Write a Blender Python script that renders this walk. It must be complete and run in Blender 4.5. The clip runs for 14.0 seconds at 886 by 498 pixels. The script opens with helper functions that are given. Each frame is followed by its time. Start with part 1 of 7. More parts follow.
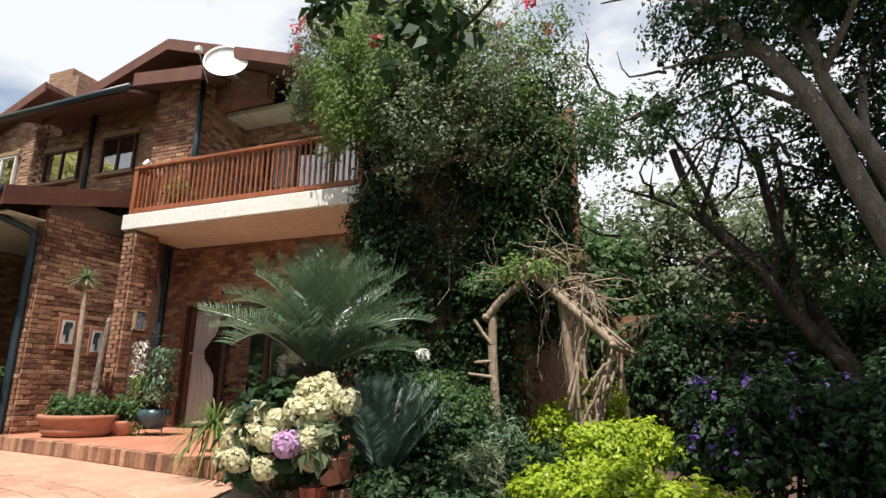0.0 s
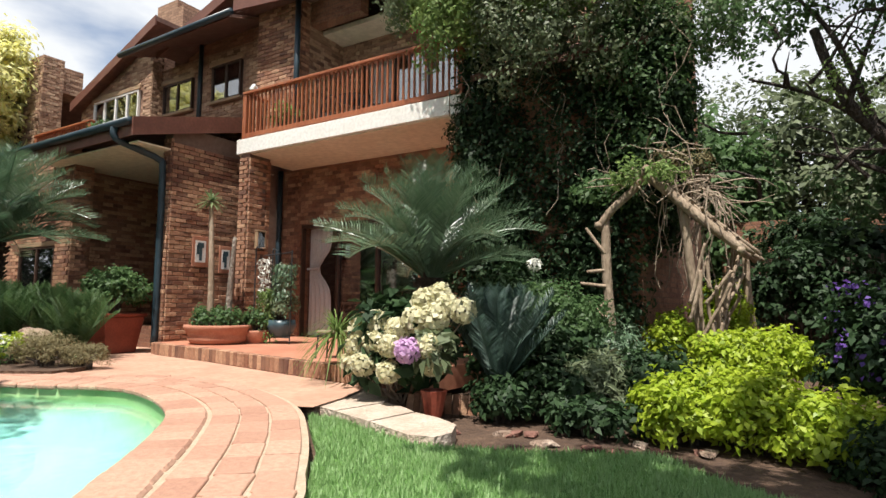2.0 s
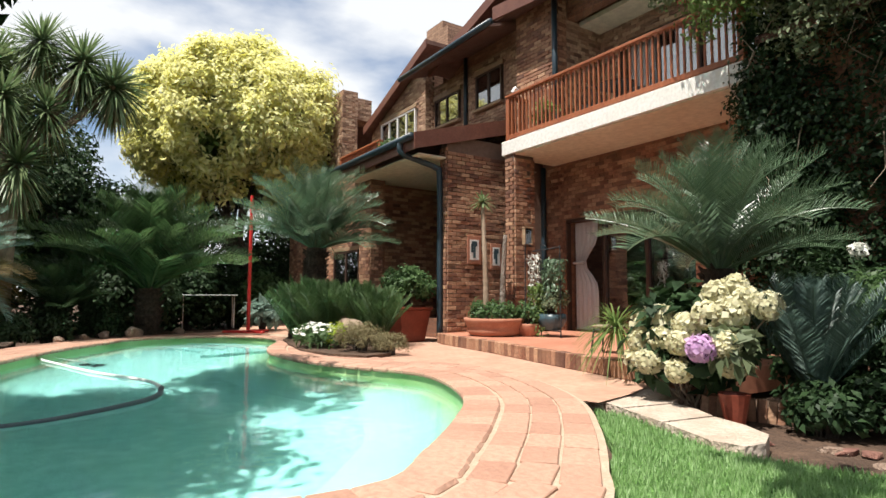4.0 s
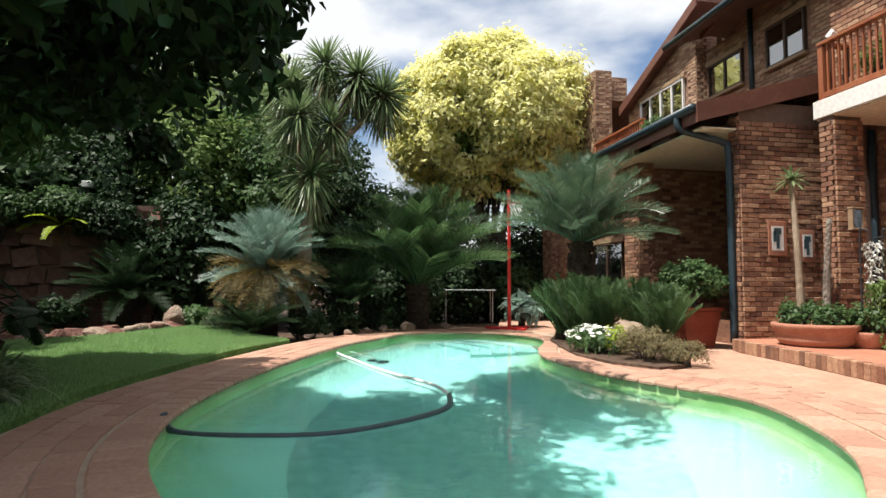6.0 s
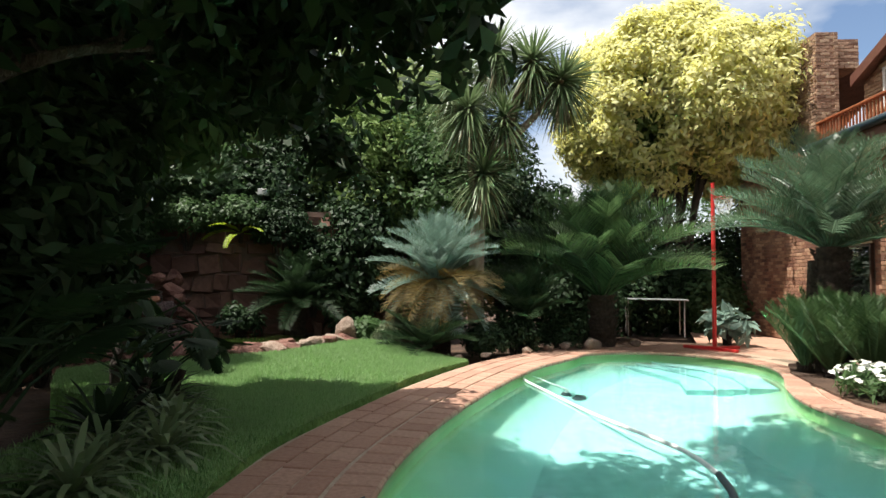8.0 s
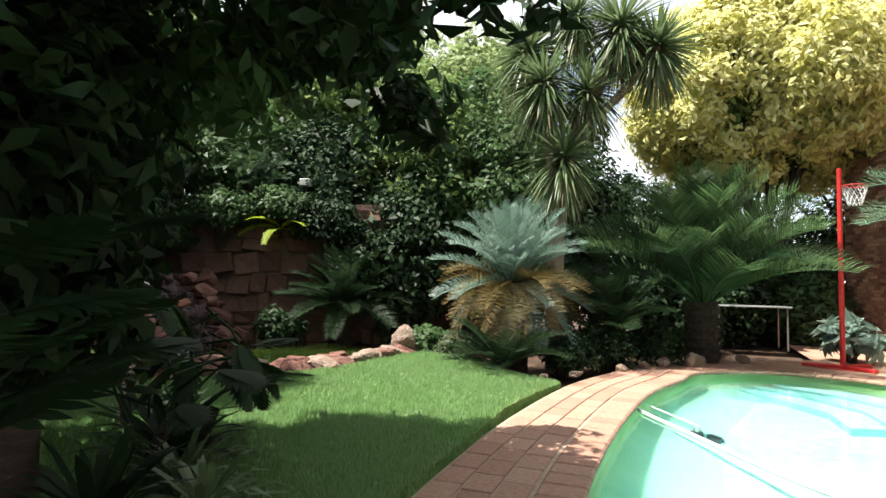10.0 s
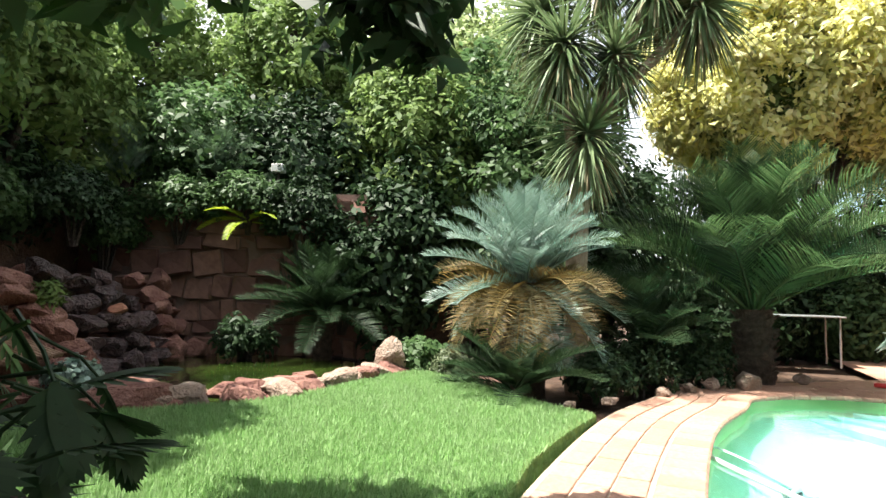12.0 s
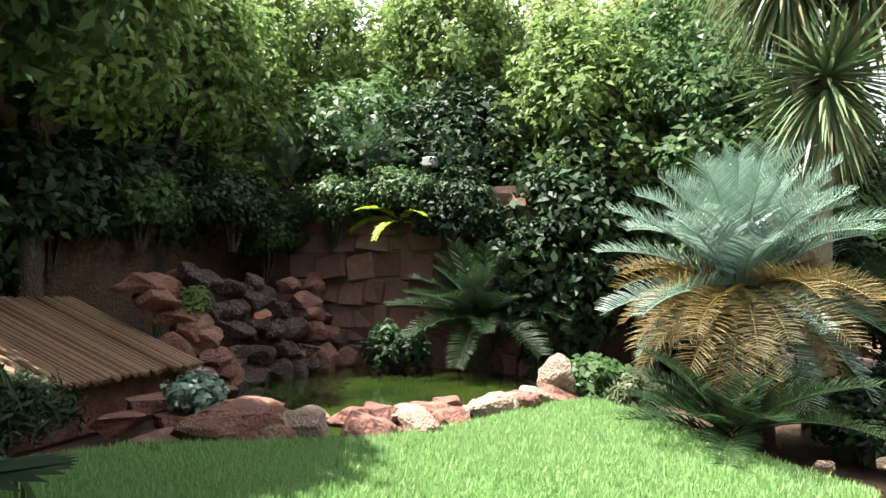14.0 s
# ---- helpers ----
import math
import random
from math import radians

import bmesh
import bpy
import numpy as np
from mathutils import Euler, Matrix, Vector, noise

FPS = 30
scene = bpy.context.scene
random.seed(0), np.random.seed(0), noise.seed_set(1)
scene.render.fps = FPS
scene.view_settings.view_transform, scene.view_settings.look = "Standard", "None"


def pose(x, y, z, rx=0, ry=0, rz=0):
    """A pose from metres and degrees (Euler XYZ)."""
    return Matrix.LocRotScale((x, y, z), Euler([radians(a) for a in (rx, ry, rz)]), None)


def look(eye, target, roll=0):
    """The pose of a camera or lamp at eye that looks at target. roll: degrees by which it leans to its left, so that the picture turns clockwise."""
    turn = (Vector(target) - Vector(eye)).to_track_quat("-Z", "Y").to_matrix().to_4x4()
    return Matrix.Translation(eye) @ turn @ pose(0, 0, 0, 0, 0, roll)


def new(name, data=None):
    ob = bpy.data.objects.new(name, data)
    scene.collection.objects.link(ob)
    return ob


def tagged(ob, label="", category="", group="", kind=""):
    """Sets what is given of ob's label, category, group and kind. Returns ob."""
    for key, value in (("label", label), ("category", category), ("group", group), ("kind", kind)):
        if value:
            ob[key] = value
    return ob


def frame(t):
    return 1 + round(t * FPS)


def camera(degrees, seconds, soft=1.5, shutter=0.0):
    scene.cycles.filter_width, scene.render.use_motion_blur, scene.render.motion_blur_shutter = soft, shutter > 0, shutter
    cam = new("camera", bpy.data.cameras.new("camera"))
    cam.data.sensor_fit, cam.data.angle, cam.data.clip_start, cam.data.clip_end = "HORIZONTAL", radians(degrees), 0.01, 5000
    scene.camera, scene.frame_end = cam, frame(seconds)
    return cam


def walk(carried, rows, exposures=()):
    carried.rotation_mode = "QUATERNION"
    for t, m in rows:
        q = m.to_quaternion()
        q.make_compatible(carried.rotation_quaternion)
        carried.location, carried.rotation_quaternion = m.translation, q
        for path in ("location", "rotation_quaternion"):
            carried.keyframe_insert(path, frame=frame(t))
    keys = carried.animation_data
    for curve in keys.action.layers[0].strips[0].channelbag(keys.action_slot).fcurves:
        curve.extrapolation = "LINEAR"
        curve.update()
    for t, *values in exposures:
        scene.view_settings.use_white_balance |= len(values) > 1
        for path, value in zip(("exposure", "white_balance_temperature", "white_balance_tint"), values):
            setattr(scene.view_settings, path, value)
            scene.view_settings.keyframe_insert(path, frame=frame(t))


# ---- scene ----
cam = camera(74.8, 14.0)
PATH = [
    (0, (-0.461, -1.286, 0.945), (-1.174, 0.52, 1.425), 0.8),
    (0.5, (-0.476, -1.256, 0.924), (-1.202, 0.57, 1.298), 0.7),
    (1, (-0.525, -1.234, 0.918), (-1.29, 0.593, 1.199), 0.6),
    (1.5, (-0.582, -1.212, 0.906), (-1.459, 0.571, 1.134), 0.5),
    (2, (-0.635, -1.205, 0.902), (-1.668, 0.497, 1.093), 0.4),
    (2.5, (-0.694, -1.224, 0.896), (-1.891, 0.369, 1.072), 0.5),
    (3, (-0.74, -1.234, 0.904), (-2.084, 0.238, 1.072), 0.4),
    (3.5, (-0.794, -1.269, 0.905), (-2.291, 0.046, 1.07), 0.4),
    (3.7, (-0.785, -1.288, 0.898), (-2.351, -0.056, 1.065), 0.3),
    (5.8, (-1.678, -1.479, 1.035), (-3.626, -1.042, 1.16), 0.3),
    (6, (-1.843, -1.501, 1.046), (-3.805, -1.137, 1.175), 0.3),
    (6.5, (-2.256, -1.672, 1.085), (-4.243, -1.49, 1.212), 0.4),
    (7, (-2.693, -1.804, 1.153), (-4.688, -1.722, 1.277), 0.6),
    (7.5, (-3.009, -1.978, 1.283), (-5.006, -1.991, 1.401), 0.6),
    (8, (-3.333, -2.123, 1.338), (-5.326, -2.252, 1.451), 0.7),
    (8.5, (-3.703, -2.356, 1.383), (-5.691, -2.541, 1.491), 0.7),
    (9, (-4.111, -2.562, 1.395), (-6.095, -2.791, 1.501), 0.8),
    (9.2, (-4.3, -2.658, 1.395), (-6.282, -2.897, 1.502), 0.8),
    (11.3, (-6.179, -3.247, 1.247), (-8.164, -3.446, 1.389), 1.4),
    (11.5, (-6.386, -3.235, 1.248), (-8.37, -3.435, 1.395), 1.3),
    (12, (-6.877, -3.245, 1.246), (-8.86, -3.456, 1.395), 1.3),
    (12.5, (-7.34, -3.275, 1.284), (-9.317, -3.54, 1.43), 1.3),
    (13, (-7.718, -3.303, 1.294), (-9.673, -3.698, 1.44), 1.3),
    (13.5, (-8.015, -3.341, 1.281), (-9.915, -3.948, 1.427), 1.3),
    (14, (-8.322, -3.428, 1.264), (-10.158, -4.208, 1.415), 1.3),
]
walk(cam, [(t, look(eye, target, roll)) for t, eye, target, roll in PATH],
     exposures=[(0.0, 0.65), (3.5, 0.7), (6.0, 0.7), (9.0, 1.0), (11.5, 1.6), (14.0, 2.05)])

# ---- world and sun ----
SUN_AZ, SUN_EL = radians(12), radians(67)   # the sun stands towards -y, a little to +x
sun_dir = Vector((math.sin(SUN_AZ) * math.cos(SUN_EL), -math.cos(SUN_AZ) * math.cos(SUN_EL), math.sin(SUN_EL)))
world = bpy.data.worlds.new("world")
scene.world = world
world.use_nodes = True
wn, wl = world.node_tree.nodes, world.node_tree.links
wn.clear()
w_out = wn.new("ShaderNodeOutputWorld")
w_bg = wn.new("ShaderNodeBackground")
w_sky = wn.new("ShaderNodeTexSky")
w_sky.sky_type, w_sky.sun_disc = "NISHITA", False
w_sky.sun_elevation, w_sky.sun_rotation = SUN_EL, math.pi - SUN_AZ
w_co = wn.new("ShaderNodeTexCoord")
w_map = wn.new("ShaderNodeMapping")
w_map.inputs["Scale"].default_value = (1.0, 1.0, 2.6)
w_noise = wn.new("ShaderNodeTexNoise")
w_noise.inputs["Scale"].default_value, w_noise.inputs["Detail"].default_value = 2.3, 7.0
w_ramp = wn.new("ShaderNodeValToRGB")
w_ramp.color_ramp.elements[0].position, w_ramp.color_ramp.elements[1].position = 0.36, 0.53
w_mix = wn.new("ShaderNodeMix")
w_mix.data_type = "RGBA"
w_mix.inputs["B"].default_value = (11.0, 11.3, 11.7, 1)
wl.new(w_co.outputs["Generated"], w_map.inputs["Vector"])
wl.new(w_map.outputs["Vector"], w_noise.inputs["Vector"])
wl.new(w_noise.outputs["Fac"], w_ramp.inputs["Fac"])
wl.new(w_ramp.outputs["Color"], w_mix.inputs["Factor"])
w_gain = wn.new("ShaderNodeVectorMath")
w_gain.operation = "SCALE"
w_gain.inputs["Scale"].default_value = 1.7
wl.new(w_sky.outputs["Color"], w_gain.inputs[0])
wl.new(w_gain.outputs[0], w_mix.inputs["A"])
wl.new(w_mix.outputs["Result"], w_bg.inputs["Color"])
w_bg.inputs["Strength"].default_value = 0.055
wl.new(w_bg.outputs["Background"], w_out.inputs["Surface"])
sun = new("sun", bpy.data.lights.new("sun", "SUN"))
sun.data.energy, sun.data.angle, sun.data.color = 5.0, radians(0.53), (1.0, 0.95, 0.87)
sun.matrix_world = look((0, 0, 30), Vector((0, 0, 30)) - sun_dir)


# ---- materials ----
def mat_base(name, rough=0.7, metal=0.0, spec=0.5):
    m = bpy.data.materials.new(name)
    m.use_nodes = True
    b = m.node_tree.nodes["Principled BSDF"]
    b.inputs["Roughness"].default_value, b.inputs["Metallic"].default_value = rough, metal
    b.inputs["Specular IOR Level"].default_value = spec
    return m, m.node_tree.nodes, m.node_tree.links, b


def mixed(m, a, b, fac):
    n = m.node_tree.nodes.new("ShaderNodeMix")
    n.data_type = "RGBA"
    for key, v in (("A", a), ("B", b), ("Factor", fac)):
        if hasattr(v, "links"):
            m.node_tree.links.new(v, n.inputs[key])
        elif key == "Factor":
            n.inputs[key].default_value = v
        else:
            n.inputs[key].default_value = (*v, 1)
    return n.outputs["Result"]


def noise_out(m, scale, detail=5, lo=0.35, hi=0.65, stretch=(1, 1, 1)):
    n, l = m.node_tree.nodes, m.node_tree.links
    g = n.new("ShaderNodeNewGeometry")
    mp = n.new("ShaderNodeMapping")
    mp.inputs["Scale"].default_value = stretch
    t = n.new("ShaderNodeTexNoise")
    t.inputs["Scale"].default_value, t.inputs["Detail"].default_value = scale, detail
    r = n.new("ShaderNodeMapRange")
    r.inputs["From Min"].default_value, r.inputs["From Max"].default_value = lo, hi
    l.new(g.outputs["Position"], mp.inputs["Vector"])
    l.new(mp.outputs["Vector"], t.inputs["Vector"])
    l.new(t.outputs["Fac"], r.inputs["Value"])
    return r.outputs["Result"]


def bumped(m, b, height, strength=0.4, dist=0.02):
    n = m.node_tree.nodes.new("ShaderNodeBump")
    n.inputs["Strength"].default_value, n.inputs["Distance"].default_value = strength, dist
    m.node_tree.links.new(height, n.inputs["Height"])
    m.node_tree.links.new(n.outputs["Normal"], b.inputs["Normal"])


def plain(name, c1, c2, scale=6, rough=0.75, bump=0.3, dist=0.01, metal=0.0, stretch=(1, 1, 1), spec=0.4):
    """A surface of two tones, mottled coarse and fine, with relief."""
    m, n, l, b = mat_base(name, rough, metal, spec)
    big = noise_out(m, scale, 4, stretch=stretch)
    fine = noise_out(m, scale * 7, 6, stretch=stretch)
    c = mixed(m, c1, c2, big)
    dark = tuple(v * 0.72 for v in c1)
    c = mixed(m, c, dark, mixed(m, (0, 0, 0), (0.55, 0.55, 0.55), fine))
    l.new(c, b.inputs["Base Color"])
    if bump:
        bumped(m, b, fine, bump, dist)
    return m


def brick_mat(name, axis, c1, c2, mortar, width=0.232, row=0.086):
    m, n, l, b = mat_base(name, 0.85)
    g = n.new("ShaderNodeNewGeometry")
    sx = n.new("ShaderNodeSeparateXYZ")
    cx = n.new("ShaderNodeCombineXYZ")
    l.new(g.outputs["Position"], sx.inputs[0])
    along = n.new("ShaderNodeMath")
    l.new(sx.outputs[0], along.inputs[0])
    l.new(sx.outputs[1], along.inputs[1])
    l.new(along.outputs[0], cx.inputs[0])
    l.new(sx.outputs[2], cx.inputs[1])
    t = n.new("ShaderNodeTexBrick")
    t.inputs["Color1"].default_value, t.inputs["Color2"].default_value = (*c1, 1), (*c2, 1)
    t.inputs["Mortar"].default_value = (*mortar, 1)
    for k, v in (("Scale", 1.0), ("Brick Width", width), ("Row Height", row), ("Mortar Size", 0.009), ("Mortar Smooth", 0.2), ("Bias", -0.1)):
        t.inputs[k].default_value = v
    l.new(cx.outputs[0], t.inputs["Vector"])
    patch = noise_out(m, 1.3, 4)
    fine = noise_out(m, 30, 5)
    c = mixed(m, t.outputs["Color"], tuple(v * 0.55 for v in c1), mixed(m, (0, 0, 0), (0.5, 0.5, 0.5), patch))
    c = mixed(m, c, tuple(min(1, v * 1.35) for v in c2), mixed(m, (0, 0, 0), (0.35, 0.35, 0.35), fine))
    l.new(c, b.inputs["Base Color"])
    inv = n.new("ShaderNodeMath")
    inv.operation = "MULTIPLY_ADD"
    inv.inputs[1].default_value, inv.inputs[2].default_value = -1.0, 1.0
    l.new(t.outputs["Fac"], inv.inputs[0])
    add = n.new("ShaderNodeMath")
    add.operation = "MULTIPLY_ADD"
    add.inputs[1].default_value = 0.35
    l.new(fine, add.inputs[0])
    l.new(inv.outputs[0], add.inputs[2])
    bumped(m, b, add.outputs[0], 0.9, 0.012)
    return m


def piece_mat(name, c1, c2, c3, rough=0.85, fine_scale=25):
    """Pieces that differ one by one, by Object Info and by island."""
    m, n, l, b = mat_base(name, rough)
    oi = n.new("ShaderNodeObjectInfo")
    ge = n.new("ShaderNodeNewGeometry")
    ad = n.new("ShaderNodeMath")
    ad.operation = "ADD"
    fr = n.new("ShaderNodeMath")
    fr.operation = "FRACT"
    l.new(oi.outputs["Random"], ad.inputs[0])
    l.new(ge.outputs["Random Per Island"], ad.inputs[1])
    l.new(ad.outputs[0], fr.inputs[0])
    r = n.new("ShaderNodeValToRGB")
    r.color_ramp.elements[0].color, r.color_ramp.elements[1].color = (*c1, 1), (*c3, 1)
    e = r.color_ramp.elements.new(0.5)
    e.color = (*c2, 1)
    l.new(fr.outputs[0], r.inputs["Fac"])
    fine = noise_out(m, fine_scale, 6)
    stain = noise_out(m, 1.7, 4)
    c = mixed(m, r.outputs["Color"], tuple(v * 0.6 for v in c1), mixed(m, (0, 0, 0), (0.45, 0.45, 0.45), fine))
    c = mixed(m, c, tuple(v * 0.8 for v in c3), mixed(m, (0, 0, 0), (0.4, 0.4, 0.4), stain))
    l.new(c, b.inputs["Base Color"])
    bumped(m, b, fine, 0.5, 0.008)
    return m


def leaf_mat(name, dark, light, rough=0.45, through_light=0.35, spec=0.4):
    m, n, l, b = mat_base(name, rough, 0.0, spec)
    ge = n.new("ShaderNodeNewGeometry")
    big = noise_out(m, 1.6, 3)
    c = mixed(m, dark, light, ge.outputs["Random Per Island"])
    c = mixed(m, c, tuple(v * 0.75 for v in light), mixed(m, (0, 0, 0), (0.5, 0.5, 0.5), big))
    l.new(c, b.inputs["Base Color"])
    tr = n.new("ShaderNodeBsdfTranslucent")
    l.new(c, tr.inputs["Color"])
    ms = n.new("ShaderNodeMixShader")
    ms.inputs[0].default_value = through_light
    l.new(b.outputs[0], ms.inputs[1])
    l.new(tr.outputs[0], ms.inputs[2])
    l.new(ms.outputs[0], n["Material Output"].inputs["Surface"])
    return m


BR1, BR2 = (0.15, 0.058, 0.036), (0.34, 0.165, 0.095)
brick_x = brick_mat("brick_x", 0, BR1, BR2, (0.16, 0.10, 0.075))
brick_y = brick_mat("brick_y", 1, BR1, BR2, (0.16, 0.10, 0.075))
brick_up = brick_mat("brick_upper", 0, (0.19, 0.095, 0.06), (0.46, 0.28, 0.18), (0.13, 0.085, 0.06))
brick_up_y = brick_mat("brick_upper_y", 1, (0.19, 0.095, 0.06), (0.46, 0.28, 0.18), (0.13, 0.085, 0.06))
brick_piece = piece_mat("brick_piece", (0.10, 0.04, 0.028), (0.27, 0.115, 0.065), (0.52, 0.31, 0.19))
brick_pale = piece_mat("brick_piece_upper", (0.15, 0.075, 0.048), (0.36, 0.205, 0.13), (0.60, 0.42, 0.28))
mortar_m = plain("mortar", (0.15, 0.095, 0.07), (0.20, 0.13, 0.10), 9)
paver_m = piece_mat("paver", (0.36, 0.19, 0.13), (0.44, 0.25, 0.175), (0.50, 0.31, 0.22))
joint_m = plain("joint_sand", (0.42, 0.31, 0.22), (0.50, 0.39, 0.29), 12)
paving_m = plain("paving", (0.43, 0.245, 0.17), (0.50, 0.31, 0.22), 1.6, 0.85, 0.3, 0.006)
tile_m = plain("terrace_floor", (0.42, 0.17, 0.105), (0.50, 0.235, 0.15), 1.4, 0.6, 0.15, 0.004)
plaster_m = plain("white_plaster", (0.74, 0.71, 0.66), (0.80, 0.78, 0.74), 2.5, 0.85, 0.15, 0.004)
cream_m = plain("cream_ceiling", (0.66, 0.57, 0.44), (0.72, 0.64, 0.51), 1.2, 0.85, 0.1, 0.004)
redwood_m = plain("red_stained_wood", (0.26, 0.075, 0.03), (0.36, 0.12, 0.05), 5, 0.5, 0.3, 0.004, stretch=(1, 1, 0.2))
fascia_m = plain("brown_fascia", (0.13, 0.05, 0.035), (0.18, 0.075, 0.05), 3, 0.55, 0.2, 0.004)
gutter_m = plain("green_gutter", (0.018, 0.034, 0.045), (0.028, 0.05, 0.065), 5, 0.4, 0.05, 0.002)
roof_m = plain("roof_tile", (0.12, 0.06, 0.045), (0.18, 0.095, 0.07), 4, 0.85, 0.6, 0.03)
darkwood_m = plain("dark_frame", (0.045, 0.026, 0.018), (0.075, 0.042, 0.028), 6, 0.5, 0.2, 0.003)
lintel_m = plain("window_frame", (0.30, 0.20, 0.12), (0.36, 0.25, 0.16), 6, 0.6, 0.2, 0.003)
# dark tone that carries the dimness of the rooms
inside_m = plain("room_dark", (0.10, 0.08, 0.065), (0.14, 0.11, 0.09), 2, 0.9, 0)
curtain_m = plain("white_curtain", (0.50, 0.47, 0.45), (0.60, 0.57, 0.55), 8, 0.9, 0.3, 0.01, stretch=(6, 6, 0.3))
soil_m = plain("soil", (0.075, 0.045, 0.03), (0.14, 0.085, 0.055), 3, 0.95, 0.8, 0.03)
rock_m = plain("red_rock", (0.15, 0.062, 0.048), (0.30, 0.155, 0.115), 4.5, 0.85, 0.7, 0.02)
pale_rock_m = plain("pale_rock", (0.33, 0.23, 0.17), (0.50, 0.39, 0.31), 5.0, 0.85, 0.9, 0.03)
dark_rock_m = plain("wet_dark_rock", (0.05, 0.032, 0.032), (0.12, 0.075, 0.07), 3, 0.3, 0.9, 0.03)
terracotta_m = plain("terracotta", (0.38, 0.155, 0.095), (0.46, 0.22, 0.14), 6, 0.8, 0.3, 0.005)
redpot_m = plain("red_glazed_pot", (0.22, 0.045, 0.025), (0.28, 0.07, 0.04), 4, 0.5, 0.2, 0.004)
redmetal_m = plain("red_paint_metal", (0.62, 0.035, 0.03), (0.68, 0.05, 0.045), 4, 0.4, 0.05, 0.002)
whitepaint_m = plain("white_paint", (0.74, 0.73, 0.70), (0.80, 0.79, 0.77), 4, 0.5, 0.05, 0.002)
steel_m = plain("galvanised_steel", (0.40, 0.42, 0.42), (0.50, 0.51, 0.51), 8, 0.4, 0.05, 0.002, metal=0.8)
iron_m = plain("black_iron", (0.02, 0.022, 0.025), (0.035, 0.038, 0.04), 8, 0.5, 0.1, 0.002)
bark_m = plain("pale_bark", (0.20, 0.165, 0.135), (0.34, 0.29, 0.245), 5, 0.9, 0.8, 0.03, stretch=(1, 1, 0.5))
darkbark_m = plain("dark_bark", (0.055, 0.042, 0.033), (0.11, 0.085, 0.068), 6, 0.9, 0.9, 0.03, stretch=(1, 1, 0.4))
palmtrunk_m = plain("cycad_trunk", (0.07, 0.045, 0.03), (0.16, 0.11, 0.075), 14, 0.95, 1.0, 0.05)
pole_m = plain("weathered_pole", (0.26, 0.19, 0.13), (0.40, 0.31, 0.225), 6, 0.85, 0.7, 0.012, stretch=(1, 1, 0.25))
twig_m = plain("dry_twig", (0.27, 0.205, 0.15), (0.40, 0.32, 0.24), 9, 0.9, 0.5, 0.01)
reed_m = piece_mat("reed", (0.13, 0.075, 0.045), (0.21, 0.125, 0.075), (0.30, 0.19, 0.115), 0.8)
poolwall_m = plain("pool_plaster", (0.30, 0.60, 0.58), (0.37, 0.67, 0.65), 1.0, 0.7, 0.1, 0.004)
hose_m = plain("white_hose", (0.70, 0.72, 0.70), (0.78, 0.79, 0.77), 6, 0.45, 0.05, 0.002)
darkhose_m = plain("grey_hose", (0.05, 0.075, 0.085), (0.08, 0.10, 0.11), 6, 0.45, 0.05, 0.002)
bluepot_m = plain("blue_green_pot", (0.04, 0.075, 0.09), (0.06, 0.10, 0.12), 5, 0.35, 0.1, 0.003)
L_sago = leaf_mat("sago_leaf", (0.06, 0.115, 0.06), (0.15, 0.225, 0.13), 0.32, 0.25, 0.6)
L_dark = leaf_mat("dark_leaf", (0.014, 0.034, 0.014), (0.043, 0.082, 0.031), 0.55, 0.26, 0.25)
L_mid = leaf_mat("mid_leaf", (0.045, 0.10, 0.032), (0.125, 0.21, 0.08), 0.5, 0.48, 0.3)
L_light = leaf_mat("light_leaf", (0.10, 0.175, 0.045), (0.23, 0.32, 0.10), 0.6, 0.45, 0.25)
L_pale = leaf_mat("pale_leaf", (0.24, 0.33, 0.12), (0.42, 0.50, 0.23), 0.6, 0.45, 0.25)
# reed in near-black tones: the shade behind the arbour put into colour
darkreed_m = piece_mat("old_dark_reed", (0.03, 0.02, 0.014), (0.055, 0.036, 0.025), (0.09, 0.06, 0.04), 0.9)
L_gold = leaf_mat("golden_leaf", (0.70, 0.68, 0.17), (0.93, 0.90, 0.48), 0.5, 0.52)
L_lime = leaf_mat("lime_leaf", (0.22, 0.34, 0.02), (0.46, 0.56, 0.05), 0.45, 0.45)
L_blue = leaf_mat("blue_green_leaf", (0.14, 0.24, 0.18), (0.30, 0.42, 0.35), 0.4, 0.25)
L_brown = leaf_mat("brown_frond", (0.12, 0.085, 0.03), (0.36, 0.26, 0.085), 0.6, 0.35)
L_strap = leaf_mat("strap_leaf", (0.09, 0.15, 0.06), (0.24, 0.31, 0.15), 0.4, 0.3)
L_olive = leaf_mat("olive_leaf", (0.09, 0.12, 0.06), (0.20, 0.24, 0.13), 0.55, 0.35)
L_heather = leaf_mat("heather_leaf", (0.14, 0.12, 0.055), (0.26, 0.22, 0.11), 0.7, 0.3)
L_grass = leaf_mat("grass_blade", (0.18, 0.34, 0.10), (0.35, 0.52, 0.23), 0.5, 0.42)
P_cream = leaf_mat("cream_petal", (0.55, 0.52, 0.28), (0.80, 0.76, 0.55), 0.7, 0.35)
P_pink = leaf_mat("pink_petal", (0.55, 0.33, 0.58), (0.75, 0.50, 0.74), 0.7, 0.35)
P_white = leaf_mat("white_petal", (0.78, 0.78, 0.70), (0.88, 0.88, 0.82), 0.7, 0.3)
P_red = leaf_mat("red_petal", (0.55, 0.03, 0.05), (0.70, 0.06, 0.16), 0.6, 0.35)
P_purple = leaf_mat("purple_petal", (0.08, 0.04, 0.24), (0.17, 0.08, 0.36), 0.6, 0.35)
